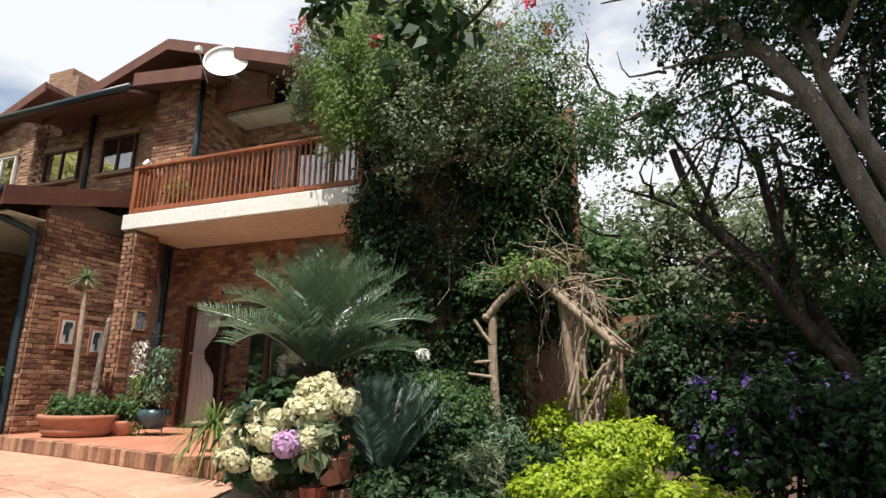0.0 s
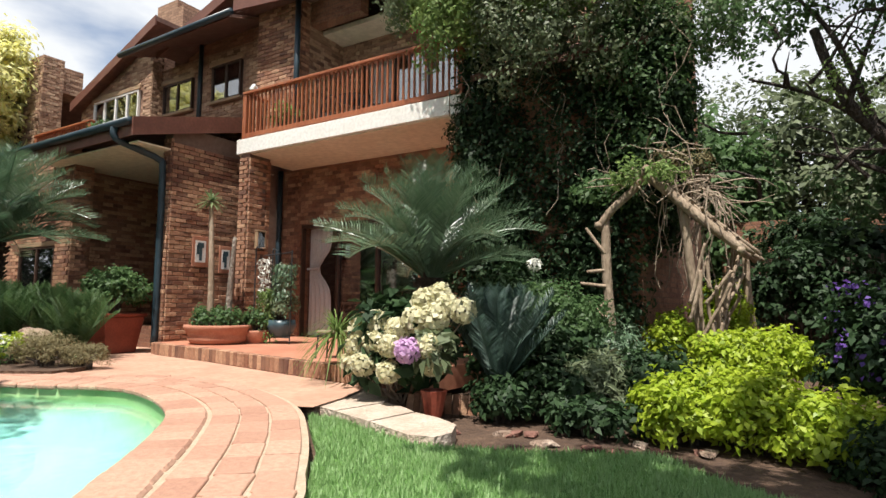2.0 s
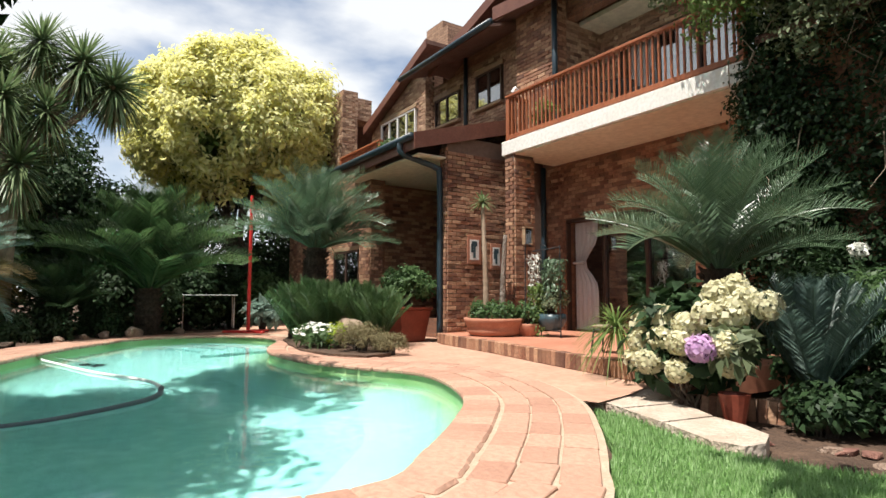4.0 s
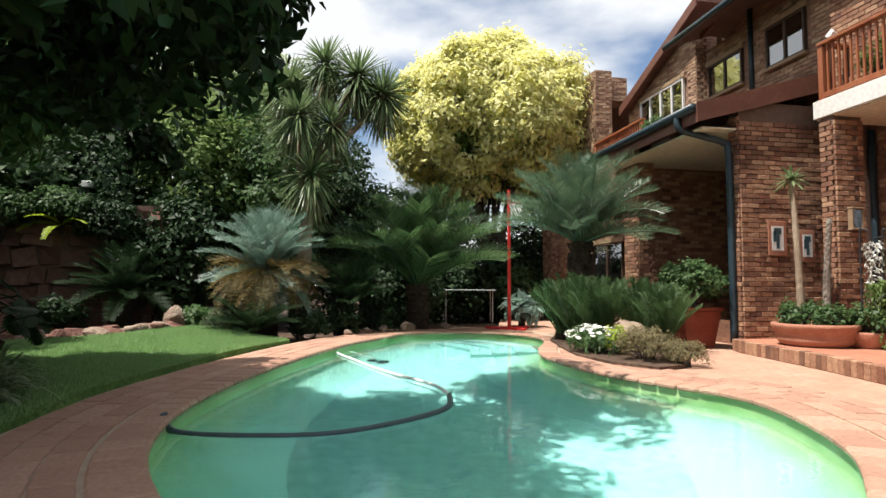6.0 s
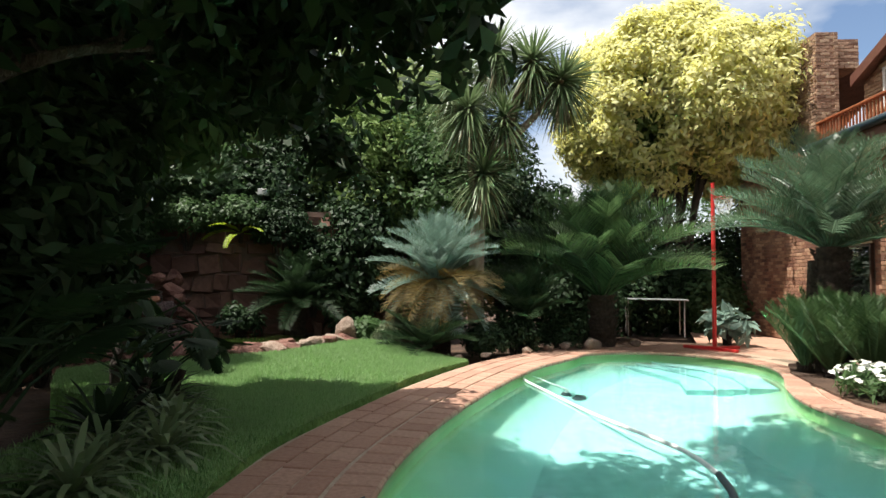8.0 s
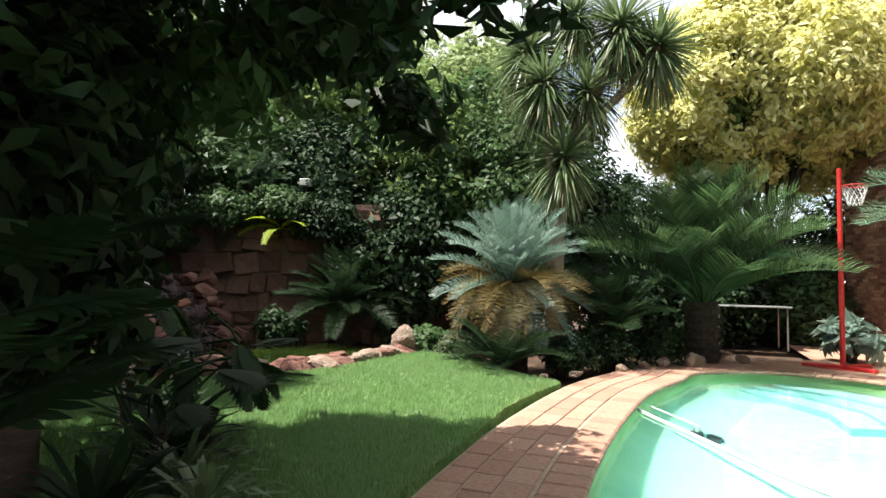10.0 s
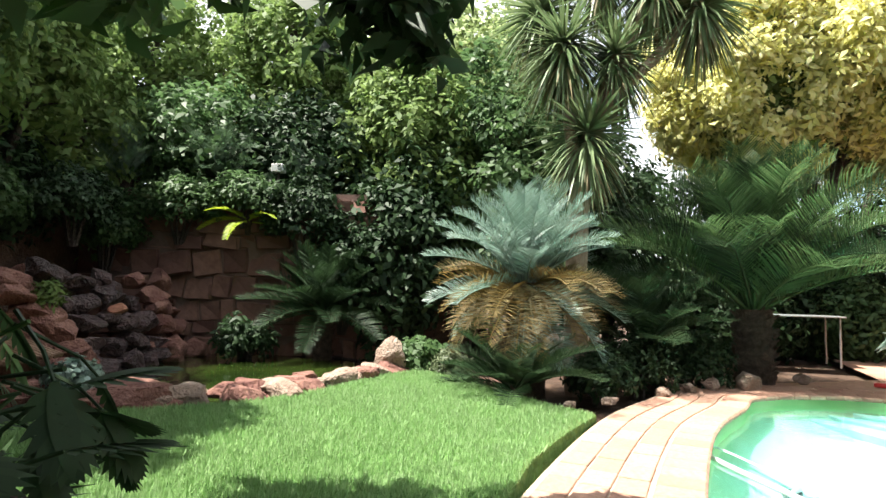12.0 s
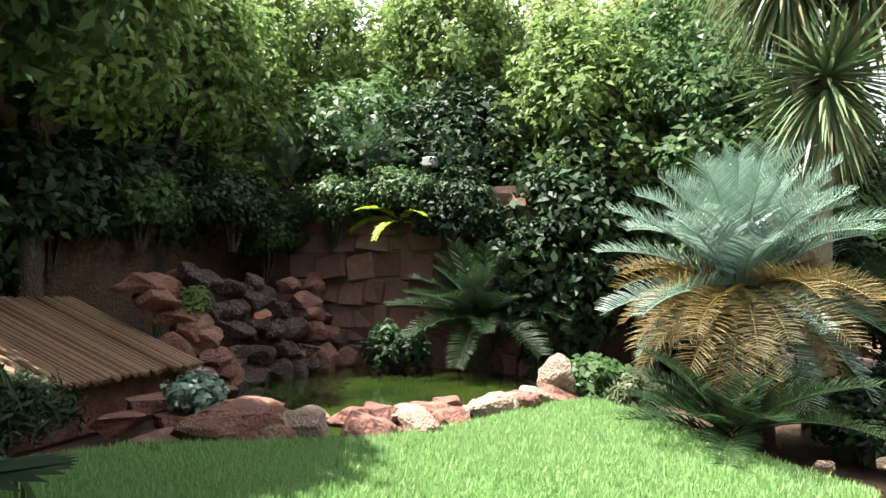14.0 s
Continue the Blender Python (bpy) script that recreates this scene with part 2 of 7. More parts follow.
lawn_m = plain("lawn", (0.085, 0.20, 0.04), (0.16, 0.31, 0.08), 2.2, 0.9, 0.9, 0.04)


def water_mat(name, tint, rough=0.02):
    m, n, l, b = mat_base(name, rough)
    b.inputs["Base Color"].default_value = (*tint, 1)
    b.inputs["Transmission Weight"].default_value = 1.0
    b.inputs["IOR"].default_value = 1.33
    bumped(m, b, noise_out(m, 5, 3, stretch=(1, 1, 1)), 0.05, 0.02)
    return m


water_m = water_mat("pool_water", (0.68, 0.95, 0.93))
glass_m, _n, _l, _b = mat_base("window_glass", 0.03)
_tr, _gl, _mx = _n.new("ShaderNodeBsdfTransparent"), _n.new("ShaderNodeBsdfGlossy"), _n.new("ShaderNodeMixShader")
_tr.inputs["Color"].default_value = (0.62, 0.66, 0.68, 1)
_gl.inputs["Roughness"].default_value = 0.02
_mx.inputs[0].default_value = 0.32
_l.new(_tr.outputs[0], _mx.inputs[1])
_l.new(_gl.outputs[0], _mx.inputs[2])
_l.new(_mx.outputs[0], _n["Material Output"].inputs["Surface"])
pondwater_m, _n, _l, _b = mat_base("pond_water", 0.04, 0.0, 0.5)
_l.new(mixed(pondwater_m, (0.012, 0.022, 0.005), (0.03, 0.05, 0.008), noise_out(pondwater_m, 0.8, 3)), _b.inputs["Base Color"])
bumped(pondwater_m, _b, noise_out(pondwater_m, 6, 3), 0.06, 0.02)


# ---- mesh helpers ----
def mesh_ob(name, verts, faces, mat, parent=None, label="", smooth=False):
    me = bpy.data.meshes.new(name)
    me.from_pydata([tuple(v) for v in verts], [], faces)
    me.materials.append(mat)
    if smooth:
        me.polygons.foreach_set("use_smooth", [True] * len(me.polygons))
    ob = new(name, me)
    if parent is not None:
        ob.parent = parent
    if label:
        ob["label"] = label
    return ob


def part(name, bm, mat, parent=None, label="", smooth=False):
    me = bpy.data.meshes.new(name)
    bm.to_mesh(me)
    bm.free()
    me.materials.append(mat)
    if smooth:
        me.polygons.foreach_set("use_smooth", [True] * len(me.polygons))
    ob = new(name, me)
    if parent is not None:
        ob.parent = parent
    if label:
        ob["label"] = label
    return ob


def share(name, me, parent, m):
    ob = new(name, me)
    ob.parent = parent
    ob.matrix_basis = m
    return ob


def thing(name, label, category, at=(0, 0, 0), rz=0, group="", kind=""):
    ob = new(name)
    ob.matrix_basis = pose(*at, 0, 0, rz)
    return tagged(ob, label, category, group, kind)


def add_box(bm, x0, x1, y0, y1, z0, z1, bev=0.0, m=None):
    r = bmesh.ops.create_cube(bm, size=1)
    vs = r["verts"]
    for v in vs:
        v.co = Vector(((x0 + x1) / 2 + v.co.x * (x1 - x0), (y0 + y1) / 2 + v.co.y * (y1 - y0), (z0 + z1) / 2 + v.co.z * (z1 - z0)))
    if bev:
        es = list({e for v in vs for e in v.link_edges})
        vs = bmesh.ops.bevel(bm, geom=es, offset=bev, segments=1, affect="EDGES")["verts"]
    if m is not None:
        bmesh.ops.transform(bm, matrix=m, verts=list({v for v in vs}))
    return bm


def box(name, b6, mat, parent=None, bev=0.0, label=""):
    return part(name, add_box(bmesh.new(), *b6, bev), mat, parent, label)


def tube_data(points, radii, sides=8, cap=True, wob=0.0, rng=None):
    verts, faces = [], []
    pts = [Vector(p) for p in points]
    prev = None
    for i, p in enumerate(pts):
        d = (pts[min(i + 1, len(pts) - 1)] - pts[max(i - 1, 0)]).normalized()
        ref = prev if prev is not None else (Vector((1, 0, 0)) if abs(d.z) > 0.9 else Vector((0, 0, 1)))
        u = d.cross(ref).normalized() if prev is None else (ref - d * ref.dot(d)).normalized()
        prev = u
        v = d.cross(u)
        for k in range(sides):
            a = 2 * math.pi * k / sides
            r = radii[i] * (1 + (rng.uniform(-wob, wob) if rng else 0))
            verts.append(p + (u * math.cos(a) + v * math.sin(a)) * r)
    for i in range(len(pts) - 1):
        for k in range(sides):
            a, b = i * sides + k, i * sides + (k + 1) % sides
            faces.append((a, b, b + sides, a + sides))
    if cap:
        faces.append(tuple(range(sides - 1, -1, -1)))
        faces.append(tuple(range((len(pts) - 1) * sides, len(pts) * sides)))
    return verts, faces


def join_data(chunks):
    verts, faces = [], []
    for v, f in chunks:
        o = len(verts)
        verts += list(v)
        faces += [tuple(i + o for i in q) for q in f]
    return verts, faces


def curve_pts(pts, n):
    """A smooth line through the points."""
    P = [Vector(p) for p in pts]
    out = []
    for i in range(len(P) - 1):
        a, b, c, d = P[max(i - 1, 0)], P[i], P[i + 1], P[min(i + 2, len(P) - 1)]
        for k in range(n):
            t = k / n
            out.append(0.5 * ((2 * b) + (c - a) * t + (2 * a - 5 * b + 4 * c - d) * t * t + (3 * b - a - 3 * c + d) * t ** 3))
    out.append(P[-1])
    return out


def closed_curve(pts, n):
    P = [Vector((*p, 0)) for p in pts]
    N, out = len(P), []
    for i in range(N):
        a, b, c, d = P[i - 1], P[i], P[(i + 1) % N], P[(i + 2) % N]
        for k in range(n):
            t = k / n
            q = 0.5 * ((2 * b) + (c - a) * t + (2 * a - 5 * b + 4 * c - d) * t * t + (3 * b - a - 3 * c + d) * t ** 3)
            out.append((q.x, q.y))
    return out


def offset_loop(loop, d):
    """The closed loop pushed outwards by d (for a clockwise or anticlockwise loop alike)."""
    N = len(loop)
    area = sum(loop[i][0] * loop[(i + 1) % N][1] - loop[(i + 1) % N][0] * loop[i][1] for i in range(N))
    s = 1 if area > 0 else -1
    out = []
    for i in range(N):
        ax, ay = loop[i - 1]
        bx, by = loop[(i + 1) % N]
        tx, ty = bx - ax, by - ay
        q = math.hypot(tx, ty) or 1
        out.append((loop[i][0] + s * d * ty / q, loop[i][1] - s * d * tx / q))
    return out


def even_loop(loop, step):
    N = len(loop)
    seg = [math.dist(loop[i], loop[(i + 1) % N]) for i in range(N)]
    total = sum(seg)
    n = max(3, round(total / step))
    out, i, acc = [], 0, 0.0
    for k in range(n):
        want = total * k / n
        while acc + seg[i] < want:
            acc += seg[i]
            i += 1
        f = (want - acc) / seg[i]
        a, b = loop[i], loop[(i + 1) % N]
        out.append((a[0] + (b[0] - a[0]) * f, a[1] + (b[1] - a[1]) * f))
    return out


def flat_poly(name, loops, z, mat, parent=None, label=""):
    """A flat sheet bounded by the first loop, with the other loops as holes."""
    bm = bmesh.new()
    edges = []
    for lp in loops:
        vs = [bm.verts.new((x, y, z)) for x, y in lp]
        edges += [bm.edges.new((vs[i], vs[(i + 1) % len(vs)])) for i in range(len(vs))]
    bmesh.ops.triangle_fill(bm, use_beauty=True, use_dissolve=False, edges=edges)
    for f in bm.faces:
        if f.normal.z < 0:
            f.normal_flip()
    return part(name, bm, mat, parent, label)


def slab_poly(name, loop, z0, z1, mat, parent=None, label=""):
    """A flat plate of the loop's outline, from z0 to z1."""
    bm = bmesh.new()
    vs = [bm.verts.new((x, y, z1)) for x, y in loop]
    es = [bm.edges.new((vs[i], vs[(i + 1) % len(vs)])) for i in range(len(vs))]
    bmesh.ops.triangle_fill(bm, use_beauty=True, edges=es)
    for f in bm.faces:
        if f.normal.z < 0:
            f.normal_flip()
    lo = [bm.verts.new((x, y, z0)) for x, y in loop]
    for i in range(len(vs)):
        j = (i + 1) % len(vs)
        bm.faces.new((vs[i], lo[i], lo[j], vs[j]))
    bmesh.ops.recalc_face_normals(bm, faces=bm.faces)
    return part(name, bm, mat, parent, label)


# ---- foliage ----
RNG = np.random.default_rng(7)


def leaves(name, P, N, mat, size, aspect=0.5, parent=None, label="", droop=0.3, rng=RNG, fold=0.18, vary=0.45):
    """One mesh of folded leaves at the points P, which face about along N."""
    n = len(P)
    N = N / np.maximum(np.linalg.norm(N, axis=1, keepdims=True), 1e-6)
    D = rng.normal(size=(n, 3))
    D[:, 2] -= droop
    D -= N * np.sum(D * N, axis=1, keepdims=True)
    D /= np.maximum(np.linalg.norm(D, axis=1, keepdims=True), 1e-6)
    S = np.cross(N, D)
    L = size * rng.uniform(1 - vary, 1 + vary, (n, 1))
    W = L * aspect * 0.5
    V = np.empty((n, 4, 3))
    V[:, 0] = P
    V[:, 1] = P + D * L * 0.45 + S * W + N * L * fold
    V[:, 2] = P + D * L
    V[:, 3] = P + D * L * 0.45 - S * W + N * L * fold
    me = bpy.data.meshes.new(name)
    me.vertices.add(4 * n)
    me.vertices.foreach_set("co", V.reshape(-1).astype(np.float32))
    me.loops.add(4 * n)
    me.loops.foreach_set("vertex_index", np.arange(4 * n, dtype=np.int32))
    me.polygons.add(n)
    me.polygons.foreach_set("loop_start", np.arange(0, 4 * n, 4, dtype=np.int32))
    me.update(calc_edges=True)
    me.materials.append(mat)
    ob = new(name, me)
    if parent is not None:
        ob.parent = parent
    if label:
        ob["label"] = label
    return ob


def clumps(c, r, n_clump, per, clump_r, rng=RNG, shell=0.55, low=-0.6):
    """Points and normals of leaves in clumps spread over an ellipsoid's outer part."""
    c, r = np.array(c, float), np.array(r, float)
    d = rng.normal(size=(n_clump * 2, 3))
    d /= np.linalg.norm(d, axis=1, keepdims=True)
    d = d[d[:, 2] > low][:n_clump]
    rad = rng.uniform(shell, 1.0, (len(d), 1)) * (1 + 0.12 * np.sin(d[:, :1] * 7 + d[:, 1:2] * 5))
    cc = c + d * rad * r
    k = len(d)
    off = rng.normal(size=(k, per, 3))
    off /= np.linalg.norm(off, axis=2, keepdims=True)
    rr = clump_r * rng.uniform(0.35, 1.0, (k, per, 1)) * rng.uniform(0.6, 1.3, (k, 1, 1))
    P = cc[:, None, :] + off * rr
    N = off * 0.8 + d[:, None, :] * 0.5 + np.array([0, 0, 0.45]) + rng.normal(scale=0.4, size=off.shape)
    return P.reshape(-1, 3), N.reshape(-1, 3)


def bush(name, label, c, r, mat, n_clump, per, clump_r, leaf, aspect=0.5, category="bush", parent=None, group="", stems=True, low=-0.45, kind="", shell=0.5):
    base = (c[0], c[1], c[2] - r[2] * 0.8)
    ob = thing(name, label, category, base, group=group, kind=kind)
    rng = np.random.default_rng(int(abs(c[0] * 131 + c[1] * 37 + c[2] * 11) * 10) + 3)
    P, N = clumps((0, 0, r[2] * 0.8), r, n_clump, per, clump_r, rng, shell, low)
    leaves("foliage", P, N, mat, leaf, aspect, ob, rng=rng)
    if stems:
        ch = []
        for k in range(7):
            a = k * 0.9
            tip = (r[0] * 0.6 * math.cos(a), r[1] * 0.6 * math.sin(a), r[2] * (0.9 + 0.3 * math.sin(k * 2.1)))
            ch.append(tube_data([(0.05 * math.cos(a), 0.05 * math.sin(a), -0.25), (tip[0] * 0.4, tip[1] * 0.4, tip[2] * 0.5), tip], [0.03, 0.022, 0.01], 5))
        mesh_ob("woody_base", *join_data(ch), darkbark_m, ob)
    return ob


def frond_mesh(name, length, pairs, leaflet, mat, arch=0.5, width=0.022, vee=0.5, rng=RNG, base=0.12):
    """A feather leaf along +x from its base, arching over, with leaflets on both sides."""
    verts, faces = [], []
    ctr = []
    at = Vector((0, 0, 0))
    for i in range(15):
        ctr.append(at.copy())
        th = 1.1 * arch * (0.42 - ((i + 0.5) / 14) ** 1.25)
        at = at + Vector((math.cos(th), 0, math.sin(th))) * (length / 14)
    v, f = tube_data(ctr, [0.016 * (1 - 0.75 * i / 14) * (0.6 + length * 0.3) for i in range(15)], 4)
    verts += v
    faces += f
    for i in range(pairs):
        t = base + (0.985 - base) * i / (pairs - 1)
        p = ctr[min(13, int(t * 14))].lerp(ctr[min(14, int(t * 14) + 1)], t * 14 - int(t * 14))
        d = (ctr[min(14, int(t * 14) + 1)] - ctr[max(0, int(t * 14) - 1)]).normalized()
        up = Vector((0, 1, 0)).cross(d) * -1
        ll = leaflet * (0.35 + 0.95 * math.sin(math.pi * min(1, 0.12 + t * 0.80))) * rng.uniform(0.88, 1.08)
        for s in (1, -1):
            q = (Vector((0, s, 0)) * 0.86 + d * (0.45 + 0.25 * t) + up * vee * rng.uniform(0.6, 1.15)).normalized()
            w = d * width * 0.5
            o = len(verts)
            tip = p + q * ll + Vector((0, 0, -0.10 * ll))
            mid = p + q * ll * 0.55
            verts += [p - w * 0.6, p + w * 0.6, mid + w, tip, mid - w]
            faces.append((o, o + 1, o + 2, o + 3, o + 4))
    me = bpy.data.meshes.new(name)
    me.from_pydata([tuple(a) for a in verts], [], faces)
    me.materials.append(mat)
    return me


def cycad(name, label, at, trunk_h, trunk_r, meshes, n, tilt=(-25, 75), scale=1.0, lean=(0, 0), category="cycad", seed=1, skirt=None, group=""):
    """Trunk with old leaf bases, and a crown of feather leaves."""
    rnd = random.Random(seed)
    ob = thing(name, label, category, at, group=group)
    rows = max(3, int(trunk_h / 0.07))
    pts, rad = [], []
    for i in range(rows + 1):
        t = i / rows
        pts.append((lean[0] * t * t, lean[1] * t * t, -0.15 + (trunk_h + 0.15) * t))
        rad.append(trunk_r * (1.12 - 0.18 * t) * (1.0 if i % 2 else 0.88))
    ch = [tube_data(pts, rad, 12, wob=0.09, rng=rnd)]
    for i in range(int(trunk_h * 70 + 20)):
        t, a = rnd.uniform(0.1, 1), rnd.uniform(0, 6.283)
        c = Vector((lean[0] * t * t, lean[1] * t * t, trunk_h * t))
        o = Vector((math.cos(a), math.sin(a), 0))
        ch.append(tube_data([c + o * trunk_r * 0.9, c + o * trunk_r * 1.2 + Vector((0, 0, 0.06))], [0.028, 0.012], 4))
    mesh_ob("trunk", *join_data(ch), palmtrunk_m, ob)
    for i in range(n):
        t = (i + 0.5) / n
        el = tilt[0] + (tilt[1] - tilt[0]) * t ** 0.75 + rnd.uniform(-6, 6)
        az = i * 137.508 + rnd.uniform(-10, 10)
        me = meshes[i % len(meshes)]
        s = scale * rnd.uniform(0.86, 1.06) * (1.0 - 0.12 * t)
        share("frond", me, ob, pose(lean[0], lean[1], trunk_h - 0.02 + 0.07 * t, 0, 0, az) @ pose(trunk_r * 0.4, 0, 0, rnd.uniform(-14, 14), -el, 0) @ Matrix.Scale(s, 4))
    if skirt:
        for i in range(skirt[1]):
            az = i * 137.508 + 40
            share("dead_frond", skirt[0][i % len(skirt[0])], ob, pose(lean[0], lean[1], trunk_h - 0.08, 0, 0, az) @ pose(trunk_r * 0.4, 0, 0, rnd.uniform(-20, 20), rnd.uniform(-14, 58), 0) @ Matrix.Scale(scale * rnd.uniform(0.7, 0.95), 4))
    return ob


def strap_head(name, n, length, width, mat, up=0.2, rng=RNG, droop=0.5):
    """A head of strap leaves about the origin."""
    verts, faces = [], []
    for i in range(n):
        a = i * 2.39996 + rng.uniform(-0.2, 0.2)
        z = -0.55 + 1.5 * (i + 0.5) / n + up
        L = length * rng.uniform(0.75, 1.1)
        h = Vector((math.cos(a), math.sin(a), 0))
        d = (h * math.cos(min(1.4, z)) + Vector((0, 0, math.sin(min(1.4, z))))).normalized()
        s = Vector((-math.sin(a), math.cos(a), 0)) * width * 0.5
        o = len(verts)
        for k, w in ((0, 0.55), (0.35, 1.0), (0.7, 0.8), (1.0, 0.05)):
            p = d * L * k + Vector((0, 0, -droop * L * k * k * (0.4 + 0.6 * math.cos(z)))) 
            verts += [p - s * w, p + s * w]
        for k in range(3):
            faces.append((o + 2 * k, o + 2 * k + 1, o + 2 * k + 3, o + 2 * k + 2))
    me = bpy.data.meshes.new(name)
    me.from_pydata([tuple(v) for v in verts], [], faces)
    me.materials.append(mat)
    return me


def branch_tree(trunk_pts, r0, limbs, sides=9, seed=1):
    """Chunks of a trunk with limbs; each limb: (start fraction, end point, radius)."""
    rnd = random.Random(seed)
    cp = curve_pts(trunk_pts, 6)
    n = len(cp)
    ch = [tube_data(cp, [r0 * (1 - 0.6 * i / (n - 1)) for i in range(n)], sides, wob=0.06, rng=rnd)]
    for f, end, r in limbs:
        a = cp[int(f * (n - 1))]
        e = Vector(end)
        mid = a.lerp(e, 0.5) + Vector((rnd.uniform(-.2, .2), rnd.uniform(-.2, .2), rnd.uniform(-.05, .3))) * (e - a).length * 0.35
        lp = curve_pts([a, mid, e], 6)
        ch.append(tube_data(lp, [r * (1 - 0.75 * i / (len(lp) - 1)) for i in range(len(lp))], 6, wob=0.06, rng=rnd))
        for k in range(3):
            q = lp[5 + k * 2]
            t = q + Vector((rnd.uniform(-1, 1), rnd.uniform(-1, 1), rnd.uniform(-.2, .9))) * (e - a).length * 0.28
            m2 = q.lerp(t, 0.5) + Vector((0, 0, 0.06))
            ch.append(tube_data([q, m2, t], [r * 0.35, r * 0.22, r * 0.08], 5))
    return join_data(ch)


def rock(name, label, c, r, mat, seed=0, parent=None, group="", detail=2, flat=0.0):
    bm = bmesh.new()
    bmesh.ops.create_icosphere(bm, subdivisions=detail + 1, radius=1)
    o = Vector((seed * 3.7, seed * 1.3, seed * 7.1))
    rq = random.Random(seed * 13 + 5)
    cuts = []
    for _ in range(15):
        q = Vector((rq.gauss(0, 1), rq.gauss(0, 1), rq.gauss(0, 1))).normalized()
        cuts.append((q, rq.uniform(0.45, 0.85)))
    for v in bm.verts:
        p = v.co.copy()
        for q, far in cuts:
            e = p.dot(q) - far
            if e > 0:
                p -= q * e
        k = 1 + 0.2 * noise.noise(p * 1.3 + o) + 0.08 * noise.noise(p * 3.1 + o) + 0.05 * noise.noise(p * 7.0 + o)
        p = p * k
        p.z = max(p.z, -0.75)
        if flat:
            p.z = min(p.z, flat)
        v.co = Vector((p.x * r[0], p.y * r[1], p.z * r[2]))
    ob = part(name, bm, mat, parent, "", False)
    ob.matrix_basis = pose(*c, 0, 0, seed * 47)
    if parent is None:
        tagged(ob, label, "rock", group)
    return ob


# ---- ground, pool, paving, lawns ----
POOL = closed_curve([(-3.37, 0.0), (-3.75, 0.55), (-4.43, 1.26), (-5.17, 1.88), (-6.2, 2.33), (-7.0, 2.42), (-7.8, 2.08), (-8.85, 1.76), (-10.3, 1.70),
                     (-11.4, 2.0), (-12.5, 2.5), (-13.6, 2.75), (-14.6, 2.35), (-15.15, 1.3), (-14.85, 0.05), (-14.0, -0.5), (-12.6, -1.32), (-10.1, -2.22),
                     (-8.0, -2.72), (-6.6, -2.8), (-5.4, -2.55), (-4.3, -1.95), (-3.6, -1.1)], 8)
POND = closed_curve([(-12.45, -6.75), (-12.65, -5.95), (-13.4, -5.3), (-14.4, -4.95), (-15.4, -5.1), (-16.6, -5.8), (-17.2, -7.2), (-17.0, -8.8), (-15.4, -9.0), (-14.2, -8.4), (-13.1, -7.6)], 5)
RING = 1.02
ring_out = offset_loop(POOL, RING)
flat_poly("ground", [[(-900, -900), (900, -900), (900, 900), (-900, 900)], offset_loop(POOL, 0.06), POND], -0.17, soil_m)
tagged(bpy.data.objects["ground"], "dark garden soil under the beds", "ground", kind="structure")


def shell(name, loop, z0, z1, mat, bottom_mat, parent):
    n = len(loop)
    v = [(x, y, z1) for x, y in loop] + [(x, y, z0) for x, y in loop]
    mesh_ob(name, v, [(i, (i + 1) % n, n + (i + 1) % n, n + i) for i in range(n)], mat, parent)
    flat_poly(name + "_floor", [loop], z0, bottom_mat, parent)


pool = thing("pool", "freeform swimming pool with pale turquoise plaster", "pool", kind="structure")
poolgreen_m, _n, _l, _b = mat_base("pool_algae_plaster", 0.7)
# algae thickens towards the waterline, with a ragged edge
_g, _sep, _mr = _n.new("ShaderNodeNewGeometry"), _n.new("ShaderNodeSeparateXYZ"), _n.new("ShaderNodeMapRange")
_l.new(_g.outputs["Position"], _sep.inputs[0])
_rag = _n.new("ShaderNodeMath")
_rag.operation = "MULTIPLY_ADD"
_rag.inputs[1].default_value = 0.14
_l.new(noise_out(poolgreen_m, 1.6, 4), _rag.inputs[0])
_l.new(_sep.outputs[2], _rag.inputs[2])
_mr.inputs["From Min"].default_value, _mr.inputs["From Max"].default_value = -1.02, -0.25
_l.new(_rag.outputs[0], _mr.inputs["Value"])
_grn = mixed(poolgreen_m, (0.19, 0.34, 0.12), (0.34, 0.46, 0.22), noise_out(poolgreen_m, 1.1, 4))
_l.new(mixed(poolgreen_m, (0.34, 0.63, 0.61), _grn, _mr.outputs["Result"]), _b.inputs["Base Color"])
n_p = len(POOL)
in2 = offset_loop(POOL, -0.95)
rows_p = [(POOL, -0.01), (offset_loop(POOL, -0.05), -0.45), (offset_loop(POOL, -0.25), -0.72), (offset_loop(POOL, -0.55), -0.95), (in2, -1.15)]
pv = [(x, y, z) for lp, z in rows_p for x, y in lp]
mesh_ob("pool_wall", pv, [(r * n_p + i, r * n_p + (i + 1) % n_p, (r + 1) * n_p + (i + 1) % n_p, (r + 1) * n_p + i) for r in range(4) for i in range(n_p)], poolgreen_m, pool, smooth=True)
flat_poly("pool_floor", [in2], -1.15, poolwall_m, pool)
for k in range(3):
    lp = [(-12.2 - 0.1 * k, 2.25 - 0.42 * k), (-13.4, 2.5 - 0.42 * k), (-14.4, 2.05 - 0.42 * k), (-14.9, 1.2 - 0.3 * k), (-14.7, 1.2 - 0.3 * k), (-14.0, 1.75 - 0.42 * k), (-13.2, 2.0 - 0.42 * k), (-12.2 - 0.1 * k, 1.83 - 0.42 * k)]
    slab_poly("pool_step", lp, -1.15, -0.36 - 0.2 * k, poolwall_m, pool)
pw = flat_poly("pool_water", [POOL], -0.13, water_m)
pw.visible_shadow = False
